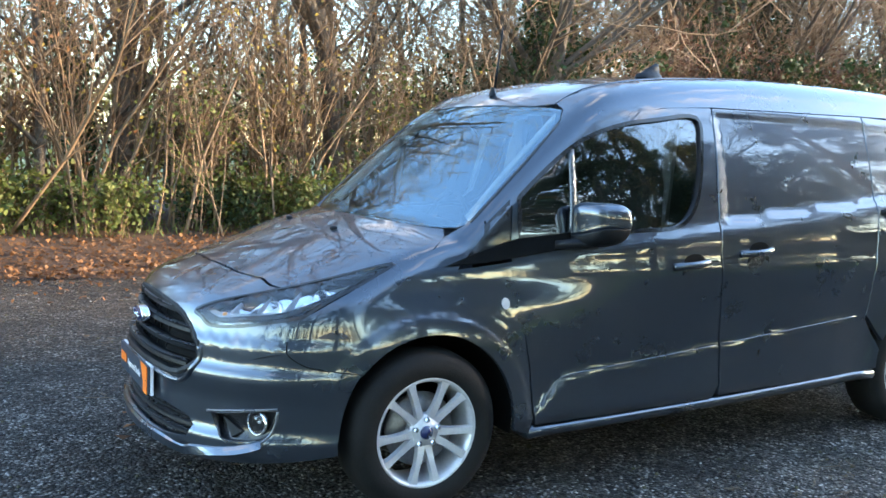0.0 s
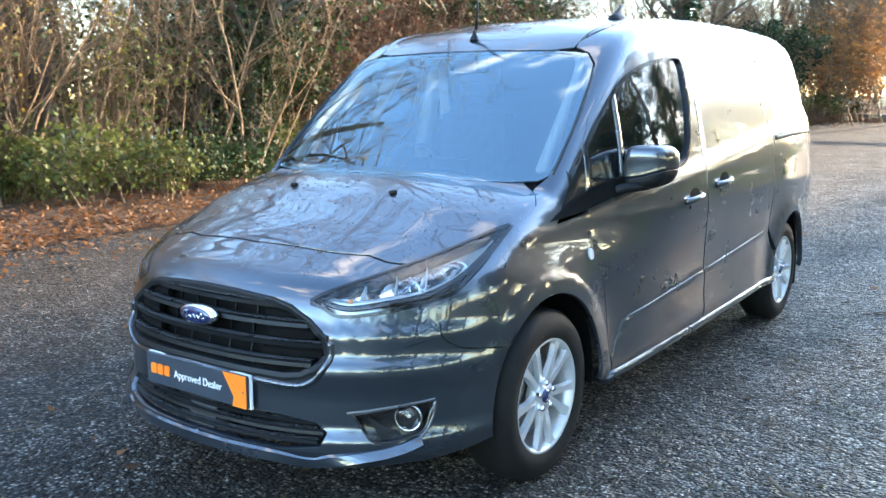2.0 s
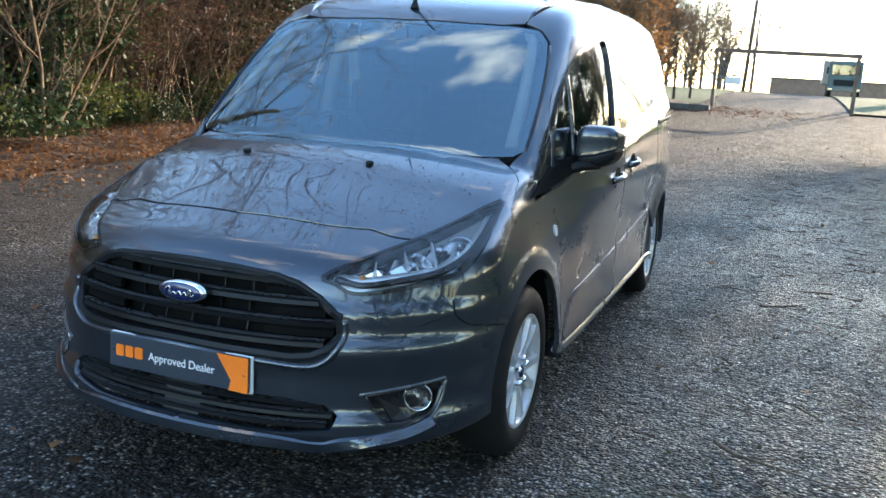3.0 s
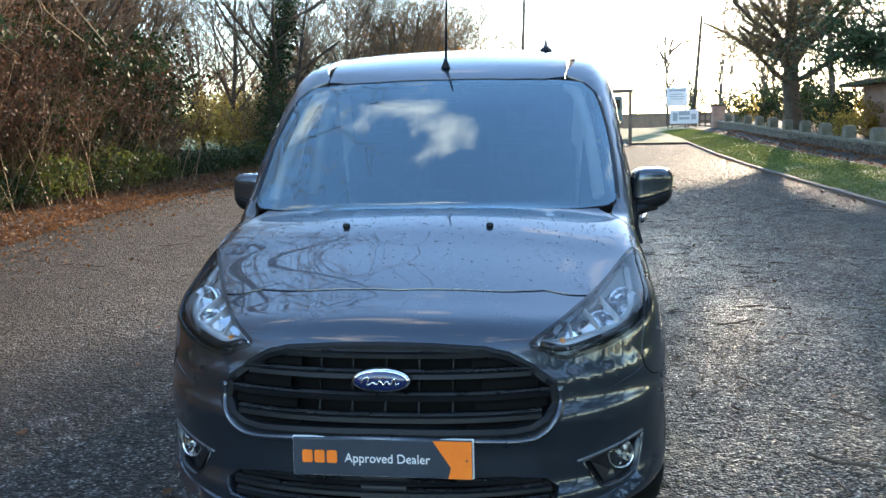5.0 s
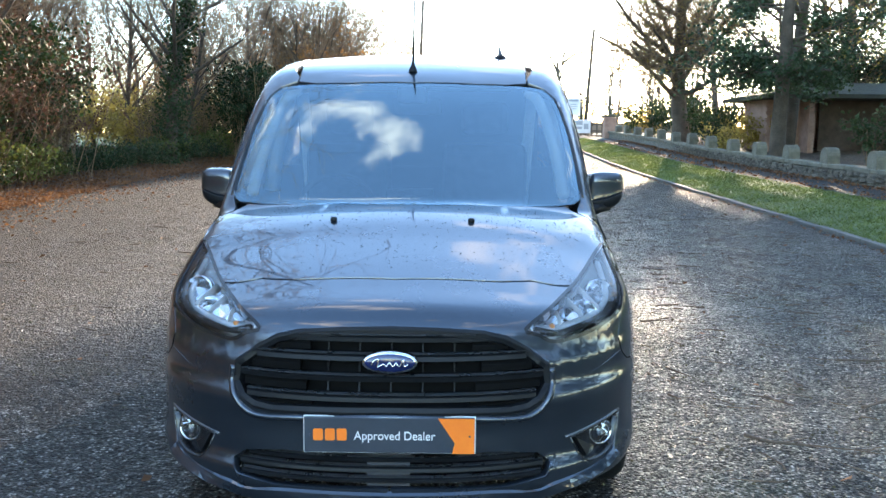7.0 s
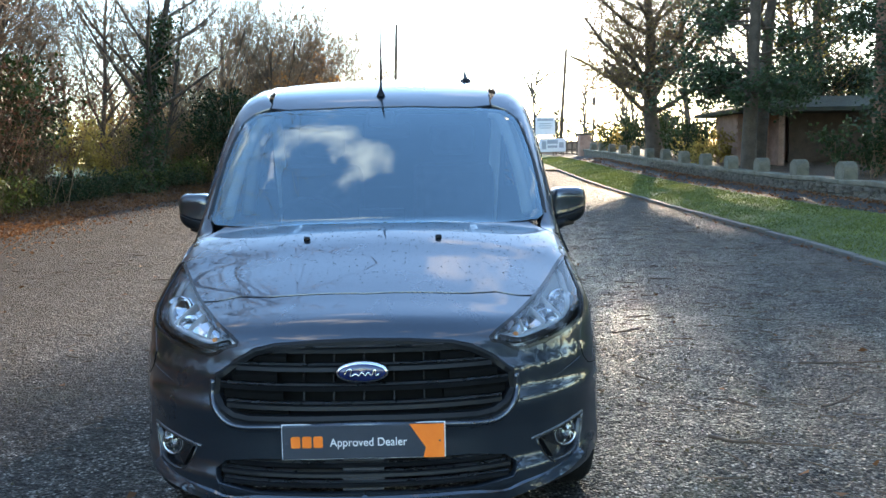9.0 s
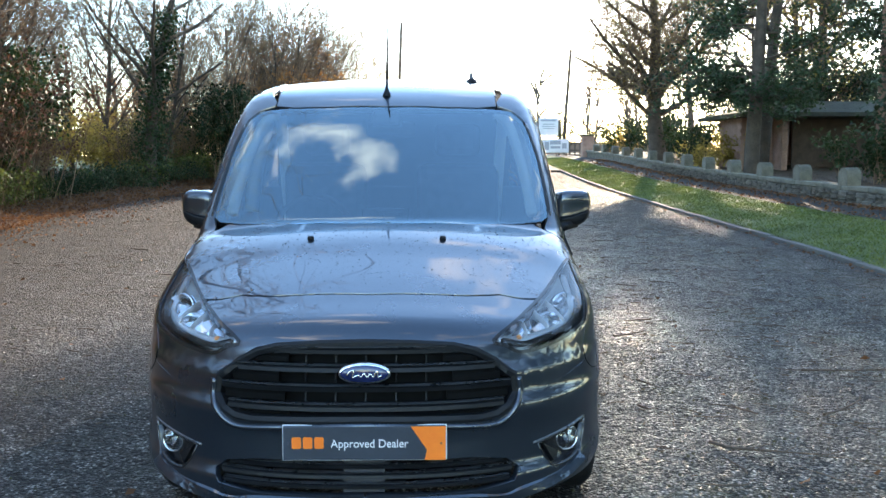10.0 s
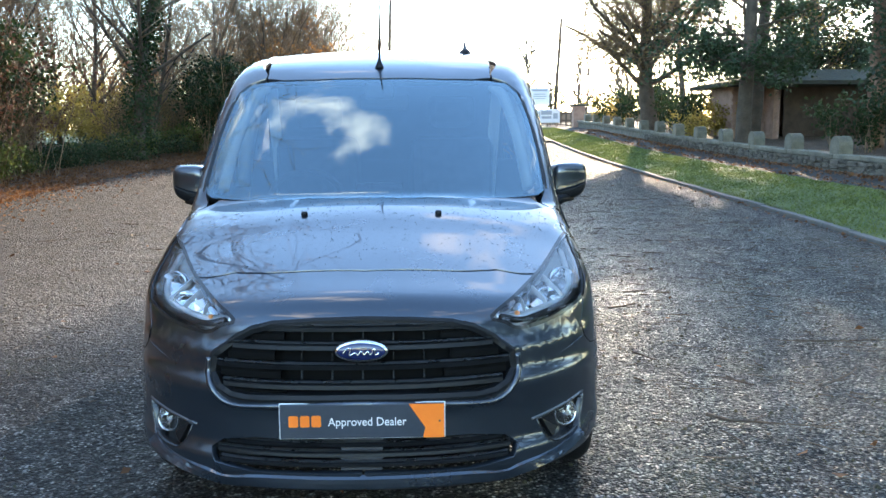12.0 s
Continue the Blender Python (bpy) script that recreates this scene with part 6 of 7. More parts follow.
set_at(wide, 13.5, 33.0, 1.0, 40)
for x, y, s in ((12.5, 16.0, 1.0), (12.0, 8.0, 1.1), (14.0, 1.0, 1.0), (12.5, -7.0, 1.2), (15.0, -15.0, 1.1), (11.0, -24.0, 1.1), (16.0, 50.0, 1.0), (19.0, 42.0, 1.1), (17.0, 35.5, 1.1), (21.0, 31.0, 1.1)):
    placed(wide, x, y, float(rise(y)) + 0.3, rng.uniform(0, 360), s)
# added so that its high crown dims the sky mirrored in the van's side
placed(wide, 12.8, 30.2, float(rise(30.2)) + 0.3, 30, 1.35)
# evergreens added out of view to darken what the van's side reflects
unseen_holm = evergreen(45, 11.0, 0.36, 5.2, 2.2, 40000, "broad dark evergreen out of view, added to darken the van's reflections", size=0.085, droop=-0.12)
set_at(unseen_holm, 16.0, 12.0, 0.3)
for x, y, s in ((17.0, -3.0, 1.1), (13.5, -12.0, 1.0), (18.5, 22.5, 1.0), (20.0, 17.0, 1.1), (15.0, 17.2, 0.95), (13.8, 6.0, 0.9)):
    placed(unseen_holm, x, y, float(rise(y)) + 0.2, rng.uniform(0, 360), s)


# Low garden wall with round-topped posts
WALLX = 9.85
wall = thing("garden_wall", "low weathered sandstone wall with round-topped posts", "wall", kind="structure")
gz = lambda y: float(bank(8.25, y)) + 0.02
y0, y1 = 3.6, 50.0
wv, wf = [], []
ys = np.linspace(y0, y1, 60)
for yy in ys:
    b = gz(yy)
    for x, z in ((WALLX - 0.17, b - 0.2), (WALLX - 0.15, b + 0.30), (WALLX + 0.15, b + 0.30), (WALLX + 0.17, b - 0.2)):
        wv.append((x, yy, z))
for i in range(len(ys) - 1):
    for k in range(3):
        wf.append((i * 4 + k, i * 4 + k + 1, (i + 1) * 4 + k + 1, (i + 1) * 4 + k))
RUBBLE = surface("mossy_rubble_core", (0.06, 0.055, 0.04), (0.17, 0.15, 0.11), 4, 40, 0.9, 0.05, bump=0.8, depth=0.03)
piece("wall_core", wv, wf, RUBBLE, wall)
RUBBLESTONE = surface("dark_rubble_stone", (0.055, 0.048, 0.036), (0.19, 0.165, 0.125), 6, 40, 0.9, 0.06, bump=0.9, depth=0.03, by_piece=0.35)
cop = boxed(-0.20, 0.006, 0.0, 0.20, 1.294, 0.11, bevel=0.02)
copm = bpy.data.meshes.new("coping_stone")
cop.to_mesh(copm), cop.free(), copm.materials.append(STONE)
post_v, post_f = [], []
prof = [(-0.22, 0.0), (-0.24, 0.36)] + [(-0.24 * math.cos(a), 0.36 + 0.17 * math.sin(a)) for a in np.linspace(0, math.pi, 9)[1:-1]] + [(0.24, 0.36), (0.24, 0.0)]
for y in (-0.16, -0.15, 0.15, 0.16):
    k = 0.96 if abs(y) > 0.155 else 1.0
    post_v += [(y, x * k, z) for x, z in prof]
m = len(prof)
for i in range(3):
    for k in range(m):
        j = (k + 1) % m
        post_f.append((i * m + k, i * m + j, (i + 1) * m + j, (i + 1) * m + k))
post_f += [tuple(range(m)), tuple(reversed(range(3 * m, 4 * m)))]
postm = mesh_of("wall_post", post_v, post_f, STONE, False)
for i in range(18):
    yy = y0 + 0.1 + 2.6 * i
    p = new("wall_post", postm)
    p.parent = wall
    p.matrix_basis = pose(WALLX, yy, gz(yy) + 0.16, 0, 0, random.uniform(-2, 2)) @ Matrix.Diagonal((1, 1, random.uniform(1.18, 1.32), 1))
    for k in range(2):
        ya = yy + 1.3 * k
        c = new("coping_stone", copm)
        c.parent = wall
        c.matrix_basis = pose(WALLX, ya, gz(ya) + 0.295, math.degrees(math.atan2(gz(ya + 1.3) - gz(ya), 1.3)), 0, random.uniform(-0.6, 0.6))
stone_meshes = []
for k in range(6):
    bm = boxed(-0.06, 0.0, 0.0, 0.06, 0.24, 0.12, bevel=0.028)
    for vv in bm.verts:
        vv.co += Vector((random.uniform(-0.02, 0.02), random.uniform(-0.03, 0.03), random.uniform(-0.028, 0.028)))
    me = bpy.data.meshes.new("rubble_stone")
    bm.to_mesh(me), bm.free(), me.materials.append(RUBBLESTONE)
    stone_meshes.append(me)
for row in range(3):
    yy = 9.5 + 0.13 * row
    while yy < 34:
        L = random.uniform(0.6, 2.1)
        s = new("rubble_stone", stone_meshes[random.randrange(6)])
        s.parent = wall
        s.matrix_basis = pose(WALLX - 0.155, yy, gz(yy) - 0.03 + 0.105 * row + random.uniform(-0.02, 0.02), random.uniform(-6, 6), 0, 0) @ Matrix.Diagonal((1, L, random.uniform(0.65, 1.0), 1))
        yy += 0.25 * L + 0.02

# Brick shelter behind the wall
TIMBER = surface("weathered_shaded_timber", (0.055, 0.038, 0.028), (0.15, 0.105, 0.075), 3, 40, 0.85, 0.08, bump=0.6, depth=0.01)
hut = thing("brick_shelter", "low brick building with a dark flat-hipped roof among evergreens", "building")
HX, HY, HZ = 14.1, 31.5, 0.95
part("back_wall", boxed(HX, HY + 3.6, HZ - 0.2, HX + 8.0, HY + 3.8, HZ + 2.04), BRICK, hut)
part("end_wall", boxed(HX, HY, HZ - 0.2, HX + 0.24, HY + 3.595, HZ + 2.04), BRICK, hut)
part("end_wall", boxed(HX + 7.76, HY, HZ - 0.2, HX + 8.0, HY + 3.595, HZ + 2.04), BRICK, hut)
part("porch_wall", boxed(HX - 1.3, HY + 0.9, HZ - 0.2, HX - 0.012, HY + 3.6, HZ + 2.04), BRICK, hut)
# the front lies in shadow; its shade is put into the timber's brown
part("front_panel", boxed(HX + 0.9, HY + 1.2, HZ - 0.2, HX + 7.7, HY + 1.3, HZ + 2.04), TIMBER, hut, "timber front with shade put into its dark brown")
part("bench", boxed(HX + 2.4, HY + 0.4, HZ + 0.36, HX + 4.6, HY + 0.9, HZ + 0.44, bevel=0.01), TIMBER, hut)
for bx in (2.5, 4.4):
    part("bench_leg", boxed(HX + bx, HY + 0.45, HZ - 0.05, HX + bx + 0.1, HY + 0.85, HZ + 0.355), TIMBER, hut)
bk = boxed(0.004, 0.0, 0.004, 0.446, 0.02, 0.141, bevel=0.006)
bkm = bpy.data.meshes.new("brick")
bk.to_mesh(bkm), bk.free(), bkm.materials.append(BRICK)
for r in range(14):
    q = new("brick", bkm)
    q.parent = hut
    q.matrix_basis = pose(HX, HY - 0.018, HZ + r * 0.145) @ Matrix.Diagonal((0.54, 1, 1, 1))
    for c in range(3):
        q = new("brick", bkm)
        q.parent = hut
        q.matrix_basis = pose(HX - 1.36 + (0.1 if r % 2 else 0.0) + c * 0.42, HY + 0.882, HZ + r * 0.145) @ Matrix.Diagonal((0.92, 1, 1, 1))
ROOFM = surface("mossy_dark_roof", (0.03, 0.03, 0.026), (0.09, 0.095, 0.06), 2, 30, 0.85, 0.1, bump=0.6, depth=0.02)
rv = [(HX - 1.8, HY - 0.5, HZ + 2.05), (HX + 8.6, HY - 0.5, HZ + 2.05), (HX + 8.6, HY + 5.2, HZ + 2.05), (HX - 1.8, HY + 5.2, HZ + 2.05)]
rt = [(HX + 0.6, HY + 1.6, HZ + 2.75), (HX + 6.6, HY + 1.6, HZ + 2.75), (HX + 6.6, HY + 3.2, HZ + 2.75), (HX + 0.6, HY + 3.2, HZ + 2.75)]
rl = [(x, y, z + 0.16) for x, y, z in rv]
piece("roof", rv + rl + rt, [(3, 2, 1, 0), (0, 1, 5, 4), (1, 2, 6, 5), (2, 3, 7, 6), (3, 0, 4, 7), (4, 5, 9, 8), (5, 6, 10, 9), (6, 7, 11, 10), (7, 4, 8, 11), (8, 9, 10, 11)], ROOFM, hut, "dark mossy roof", smooth=False)

# Shrubs and bedding along the wall
gl = bush(51, 1.6, 1.8, 16, 1500, IVY, 0.085, 0.0, 1.2, "laurel_bush", "rounded green laurel bush behind the low wall", (6, 3), 0.012, "garden bushes")
set_at(gl, 11.3, 34.0, 0.95)
yb = bush(52, 1.3, 1.5, 14, 1300, GOLDLEAF, 0.08, 0.0, 1.2, "garden_bush", "golden yellow garden bush behind the low wall", (6, 3), 0.01, "garden bushes")
set_at(yb, 12.4, 33.0, 0.95)
brng = np.random.default_rng(9)
for x, y, s, k in ((11.0, 45.0, 1.2, gl), (12.5, 41.0, 1.4, gl), (10.9, 31.0, 0.8, yb), (12.0, 35.5, 1.2, gl), (11.2, 47.5, 1.2, yb), (13.2, 47.0, 1.6, gl), (13.5, 23.2, 1.15, gl), (21.0, 27.0, 1.3, gl), (10.8, 9.5, 1.0, gl)):
    placed(k, x, y, gz(y) + 0.05, brng.uniform(0, 360), s)

# Notice boards, telegraph poles, gate and bin at the far end of the wall
BOARD = surface("white_notice_board", (0.70, 0.71, 0.72), (0.82, 0.82, 0.82), 3, 60, 0.5, 0.1, bump=0.1, depth=0.002)
GREYINK = surface("grey_print", (0.30, 0.33, 0.36), (0.42, 0.44, 0.47), 3, 60, 0.6, 0.1, bump=0.0)
POLE = surface("tarred_pole_wood", (0.05, 0.038, 0.028), (0.14, 0.105, 0.075), 3, 40, 0.85, 0.08, bump=0.6, depth=0.01)
SX, SY = 8.05, 54.0
SZ = float(rise(SY)) + 0.15


def notice(x, y, z0, w, h, bars, label):
    b = thing("notice_board", label, "notice board", "notice boards")
    part("board", boxed(x - w / 2, y, z0, x + w / 2, y + 0.04, z0 + h, bevel=0.008), BOARD, b)
    for q in (-0.42, 0.42):
        part("post", boxed(x + w * q - 0.035, y + 0.045, float(rise(y)) - 0.1, x + w * q + 0.035, y + 0.115, z0 + h - 0.05, bevel=0.006), TIMBER, b)
    for x0, x1, za, zb in bars:
        part("text_bar", boxed(x + w * x0, y - 0.006, z0 + h * za, x + w * x1, y - 0.001, z0 + h * zb), GREYINK, b)


notice(SX - 0.15, SY, SZ + 1.35, 1.25, 1.15, [(-0.4, 0.4, 0.80, 0.90), (-0.3, 0.3, 0.62, 0.66), (-0.35, 0.35, 0.50, 0.54), (-0.3, 0.3, 0.38, 0.42)], "white notice board on timber posts above grass")
notice(SX + 0.25, SY - 0.4, SZ + 0.28, 1.7, 0.85, [(-0.20, 0.20, 0.60, 0.88), (-0.40, -0.24, 0.2, 0.8), (-0.18, 0.18, 0.30, 0.48), (0.25, 0.42, 0.3, 0.7)], "white printed banner fixed between timber posts")


def pole(x, y, h, r, lean, label, arms=True):
    z = float(rise(y))
    t = thing("telegraph_pole", label, "pole", "telegraph poles")
    piece("shaft", *tube([(x, y, z - 0.3), (x + lean * 0.5, y, z + h * 0.5), (x + lean, y, z + h)], [r, r * 0.85, r * 0.7], 12), POLE, t)
    if arms:
        part("crossarm", boxed(x + lean - 0.25, y - 0.06, z + h - 0.35, x + lean + 0.25, y + 0.04, z + h - 0.27, bevel=0.01), POLE, t)
    return t


pole(10.6, 66.0, 8.2, 0.15, 0.55, "leaning brown telegraph pole beside the footpath", False)
pole(-2.2, 66.0, 10.2, 0.15, 0.35, "tall thin telegraph pole beyond the barrier", False)
ivyp = bush(61, 3.4, 0.9, 10, 900, IVY, 0.10, 0.0, 1.1, "pole_ivy", "ivy climbing the foot of the leaning pole", (6, 3), 0.015, "garden bushes")
set_at(ivyp, 10.65, 66.2, float(rise(66)))
gate = thing("brick_pier", "dark brick gate pier at the end of the low wall", "gate pier")
part("pier", boxed(9.45, 50.2, gz(50) - 0.2, 10.15, 50.9, gz(50) + 1.25, bevel=0.02), BRICK, gate)
part("cap", boxed(9.38, 50.13, gz(50) + 1.255, 10.22, 50.97, gz(50) + 1.38, bevel=0.03), STONE, gate)
fence = thing("timber_fence", "grey timber posts and rails by the notice boards", "fence")
for i in range(5):
    part("post", boxed(8.9 + 0.35 * i - 0.05, 56.0, float(rise(56)) - 0.1, 8.9 + 0.35 * i + 0.05, 56.1, float(rise(56)) + 1.15, bevel=0.01), TIMBER, fence)
for z in (0.5, 0.95):
    part("rail", boxed(8.8, 55.94, float(rise(56)) + z, 10.4, 55.99, float(rise(56)) + z + 0.1, bevel=0.01), TIMBER, fence)

# Height barrier across the road, low kerbed island, lorry, far wall
BX0, BX1, BY = -1.75, 3.7, 36.8
BZ = float(rise(BY))
bar = thing("height_barrier", "rusty brown steel height barrier across the road", "barrier")
RUST = surface("brown_painted_steel", (0.11, 0.075, 0.05), (0.24, 0.17, 0.12), 3, 40, 0.6, 0.12, metal=0.2, bump=0.3, depth=0.005)
part("post", boxed(BX0 - 0.07, BY - 0.07, BZ - 0.2, BX0 + 0.07, BY + 0.07, BZ + 2.25, bevel=0.01), RUST, bar)
part("post", boxed(BX1 - 0.07, BY - 0.07, BZ - 0.2, BX1 + 0.07, BY + 0.07, BZ + 2.25, bevel=0.01), RUST, bar)
part("crossbeam", boxed(BX0 - 0.12, BY - 0.06, BZ + 2.255, BX1 + 0.12, BY + 0.06, BZ + 2.42, bevel=0.01), RUST, bar)
isl = thing("kerbed_island", "low stone-edged island at the barrier's foot", "kerb", kind="structure")
for i in range(5):
    part("edge_stone", boxed(BX0 - 3.9 + 0.82 * i, BY - 3.0, float(rise(BY - 3)) - 0.1, BX0 - 3.1 + 0.82 * i, BY - 2.6, float(rise(BY - 3)) + 0.22, bevel=0.03), KERBM, isl)
sheet("far_lawn", np.linspace(0, 1, 8), np.linspace(37.2, 110, 30), lambda x, y: rise(y) + 0.06, TURF, "sunlit lawn beyond the barrier", category="lawn", edges=lambda y: (-60.0, -2.35 - 0.0 * y))
sheet("far_lawn", np.linspace(0, 1, 4), np.linspace(37.2, 110, 30), lambda x, y: rise(y) + 0.065, TURF, "sunlit lawn beside the road beyond the barrier", category="lawn", edges=lambda y: (3.75, 7.9))
fwall = thing("far_wall", "long brown brick boundary wall beyond the lawn", "wall", kind="structure")
FB = surface("far_brown_brick", (0.16, 0.10, 0.07), (0.30, 0.20, 0.14), 2, 20, 0.85, 0.08, bump=0.4, depth=0.02)
part("wall_run", boxed(-1.2, 92.0, 1.2, 30.0, 92.4, 3.0, bevel=0.03), FB, fwall)
part("coping", boxed(-1.3, 91.9, 3.005, 30.1, 92.5, 3.12, bevel=0.02), STONE, fwall)


def lorry(x, y):
    z = float(rise(y))
    t = thing("lorry", "parked lorry with green cab and pale load body", "lorry")
    GREEN = surface("faded_green_paint", (0.05, 0.085, 0.08), (0.10, 0.15, 0.14), 3, 40, 0.45, 0.1, bump=0.1, depth=0.003)
    LOAD = surface("pale_load_body", (0.30, 0.27, 0.23), (0.46, 0.42, 0.36), 3, 40, 0.6, 0.1, bump=0.2, depth=0.005)
    cab = part("cab", boxed(x - 1.2, y, z + 0.55, x + 1.2, y + 1.7, z + 2.7, bevel=0.16), GREEN, t)
    part("windscreen", boxed(x - 1.0, y - 0.012, z + 1.65, x + 1.0, y + 0.05, z + 2.4, bevel=0.02), SIDEGLASS, cab)
    part("grille", boxed(x - 0.8, y - 0.03, z + 0.85, x + 0.8, y + 0.05, z + 1.3, bevel=0.02), BLACK, cab)
    part("bumper", boxed(x - 1.22, y - 0.10, z + 0.42, x + 1.22, y + 0.2, z + 0.72, bevel=0.04), SATIN, cab)
    part("load_body", boxed(x - 1.55, y + 1.85, z + 0.95, x + 1.0, y + 7.0, z + 2.75, bevel=0.05), LOAD, t)
    part("chassis", boxed(x - 0.9, y + 0.3, z + 0.5, x + 0.9, y + 6.9, z + 0.93), BLACK, t)
    for s in (-1, 1):
        for yy in (0.9, 4.9, 6.0):
            piece("wheel", *lathe([(-0.14, 0.15), (-0.14, 0.46), (-0.10, 0.50), (0.10, 0.50), (0.14, 0.46), (0.14, 0.15)], "x", (x + s * 1.0, y + yy, z + 0.49), 24), RUBBER, t)
        part("door_mirror", boxed(x + s * 1.28 - 0.06, y + 0.05, z + 1.7, x + s * 1.28 + 0.06, y + 0.15, z + 2.2, bevel=0.02), BLACK, t)
    for s in (-1, 1):
        part("headlight", boxed(x + s * 0.95 - 0.15, y - 0.13, z + 0.5, x + s * 0.95 + 0.15, y - 0.08, z + 0.65, bevel=0.01), CHROME, t)


lorry(4.7, 72.0)

# Trees on the far lawn
lawn_tree = bare_tree(71, 8.5, 0.14, "slim lawn tree with a few brown leaves", levels=4, kids=(14, 7, 5, 3), spread=0.8, low=0.28, group="lawn trees", name="lawn_tree", buds=(DEADLEAF, 600, 0.07))
set_at(lawn_tree, -1.7, 66.5, float(rise(66)))
for x, y, s in ((-4.6, 60.0, 0.95), (-6.0, 66.0, 1.0), (-7.4, 58.0, 1.0), (-9.0, 70.0, 1.1), (-11.0, 62.0, 1.1), (-5.0, 78.0, 0.9), (-14.0, 72.0, 1.2), (-17.0, 60.0, 1.2), (-22.0, 66.0, 1.2)):
    placed(lawn_tree, x, y, float(rise(y)), brng.uniform(0, 360), s)
beech = bush(72, 5.0, 2.4, 22, 3600, SUNLITBEECHLEAF, 0.085, 0.1, 1.1, "copper_beech", "young beech holding its orange-brown leaves at the hedge's end", (8, 4), 0.03, "beeches")
set_at(beech, -6.2, 38.0, float(rise(38)), 0, 1.0)
placed(beech, -4.5, 32.6, float(rise(33)), 200, 0.75), placed(beech, -5.6, 33.6, float(rise(33)), 20, 0.8), placed(beech, -8.4, 40.0, float(rise(40)), 70, 1.2), placed(beech, -13.0, 40.0, float(rise(40)), 120, 0.9), placed(beech, -15.5, 43.0, float(rise(43)), 220, 0.9), placed(beech, -12.2, 46.0, float(rise(46)), 20, 0.9)
bin_ = thing("lawn_sign", "small pale blue board on the far lawn", "board")
PALEBLUE = surface("pale_blue_panel", (0.55, 0.60, 0.63), (0.68, 0.72, 0.75), 3, 40, 0.5, 0.1, bump=0.0)
part("panel", boxed(-4.1, 74.0, float(rise(74)) + 0.5, -2.9, 74.05, float(rise(74)) + 1.1, bevel=0.01), PALEBLUE, bin_)
for x in (-4.1, -2.95):
    part("leg", boxed(x, 74.06, float(rise(74)) - 0.1, x + 0.08, 74.14, float(rise(74)) + 1.05), TIMBER, bin_)

# Far belt of trees closing the horizon
FARM = surface("far_winter_woods", (0.05, 0.042, 0.035), (0.13, 0.105, 0.085), 0.2, 3, 0.95, 0.03, bump=0.0)
frng = np.random.default_rng(12)
paths = []
for i in range(600):
    a = frng.uniform(0, 2 * math.pi)
    if -0.13 < ((a - math.pi / 2 + math.pi) % (2 * math.pi)) - math.pi < 0.06:
        continue
    r = frng.uniform(85, 150)
    h = frng.uniform(6, 12)
    x, y = r * math.cos(a), r * math.sin(a) * 0.9 + 10
    foot = (x, y, float(rise(y)) - 0.5)
    paths.append(branch(frng, foot, (0, 0, 1), h, 0.16, 0.1, 0.1))
    for _ in range(20):
        s = frng.uniform(0.12, 0.85)
        w = frng.normal(0, 0.55, 3) + (0, 0, 0.8)
        paths.append(branch(frng, np.array(foot) + (0, 0, h * s), w / np.linalg.norm(w), h * (1.05 - s) * frng.uniform(0.4, 0.9), 0.10, 0.4, 0.2))
v, f = rods(paths, 3)
tagged(new("far_woods", quick("far_woods", v, f, FARM)), "belt of bare winter woods far off", "woods", kind="stuff")


# Fallen leaves, twigs, grass
lrng = np.random.default_rng(3)
n = 30000
ly = lrng.uniform(-8, 34, n)
strewn = np.where(lrng.random(n) < 0.07, 0.6, -1.0)
lx = np.array([float(v) for v in left_x(ly)]) + 0.45 + strewn * np.abs(lrng.normal(0, 1.0, n))
lz = rise(ly) + 0.035 + 0.165 * np.clip(left_x(ly) - lx, -0.15, 2.2) + lrng.uniform(0, 0.05, n) * np.where(strewn > 0, 0.1, 1.0)
v, f = blades(lrng, np.stack([lx, ly, lz], 1), 0.045, 0.72, 1.3)
tagged(new("leaf_litter", quick("leaf_litter", v, f, DEADLEAF)), "brown and orange leaves fallen along the hedge", "fallen leaves", kind="stuff")
n = 4200
ly = lrng.uniform(3, 45, n)
side = lrng.random(n) < 0.25
lx = np.where(side, 8.3 + np.abs(lrng.normal(0, 0.25, n)), 9.66 - np.abs(lrng.normal(0, 0.3, n)))
lz = np.array([float(bank(8.25, y)) for y in ly]) + 0.03 + 0.02 * (lx - 8.25)
v, f = blades(lrng, np.stack([lx, ly, lz], 1), 0.06, 0.75, 1.3)
tagged(new("path_leaves", quick("path_leaves", v, f, DEADLEAF)), "brown leaves along the footpath and wall", "fallen leaves", kind="stuff")
n = 900
ly = lrng.uniform(-3, 30, n)
lx = np.where(lrng.random(n) < 0.65, np.array([float(v) for v in kerb_x(ly)]) - 0.03 - np.abs(lrng.normal(0, 0.10, n)), lrng.uniform(-6, 5.3, n))
v, f = blades(lrng, np.stack([lx, ly, rise(ly) + 0.018], 1), 0.045, 0.85, 1.4)
tagged(new("road_leaves", quick("road_leaves", v, f, DEADLEAF)), "scattered dead leaves on the road and by the kerb", "fallen leaves", kind="stuff")
n = 1500
ly = 34 + lrng.normal(0, 1.6, n)
lx = -2.0 + lrng.normal(0, 2.4, n)
v, f = blades(lrng, np.stack([lx, ly, rise(ly) + 0.03], 1), 0.055, 0.85, 1.4)
tagged(new("barrier_leaves", quick("barrier_leaves", v, f, DEADLEAF)), "golden leaves strewn before the height barrier", "fallen leaves", kind="stuff")
tw = []
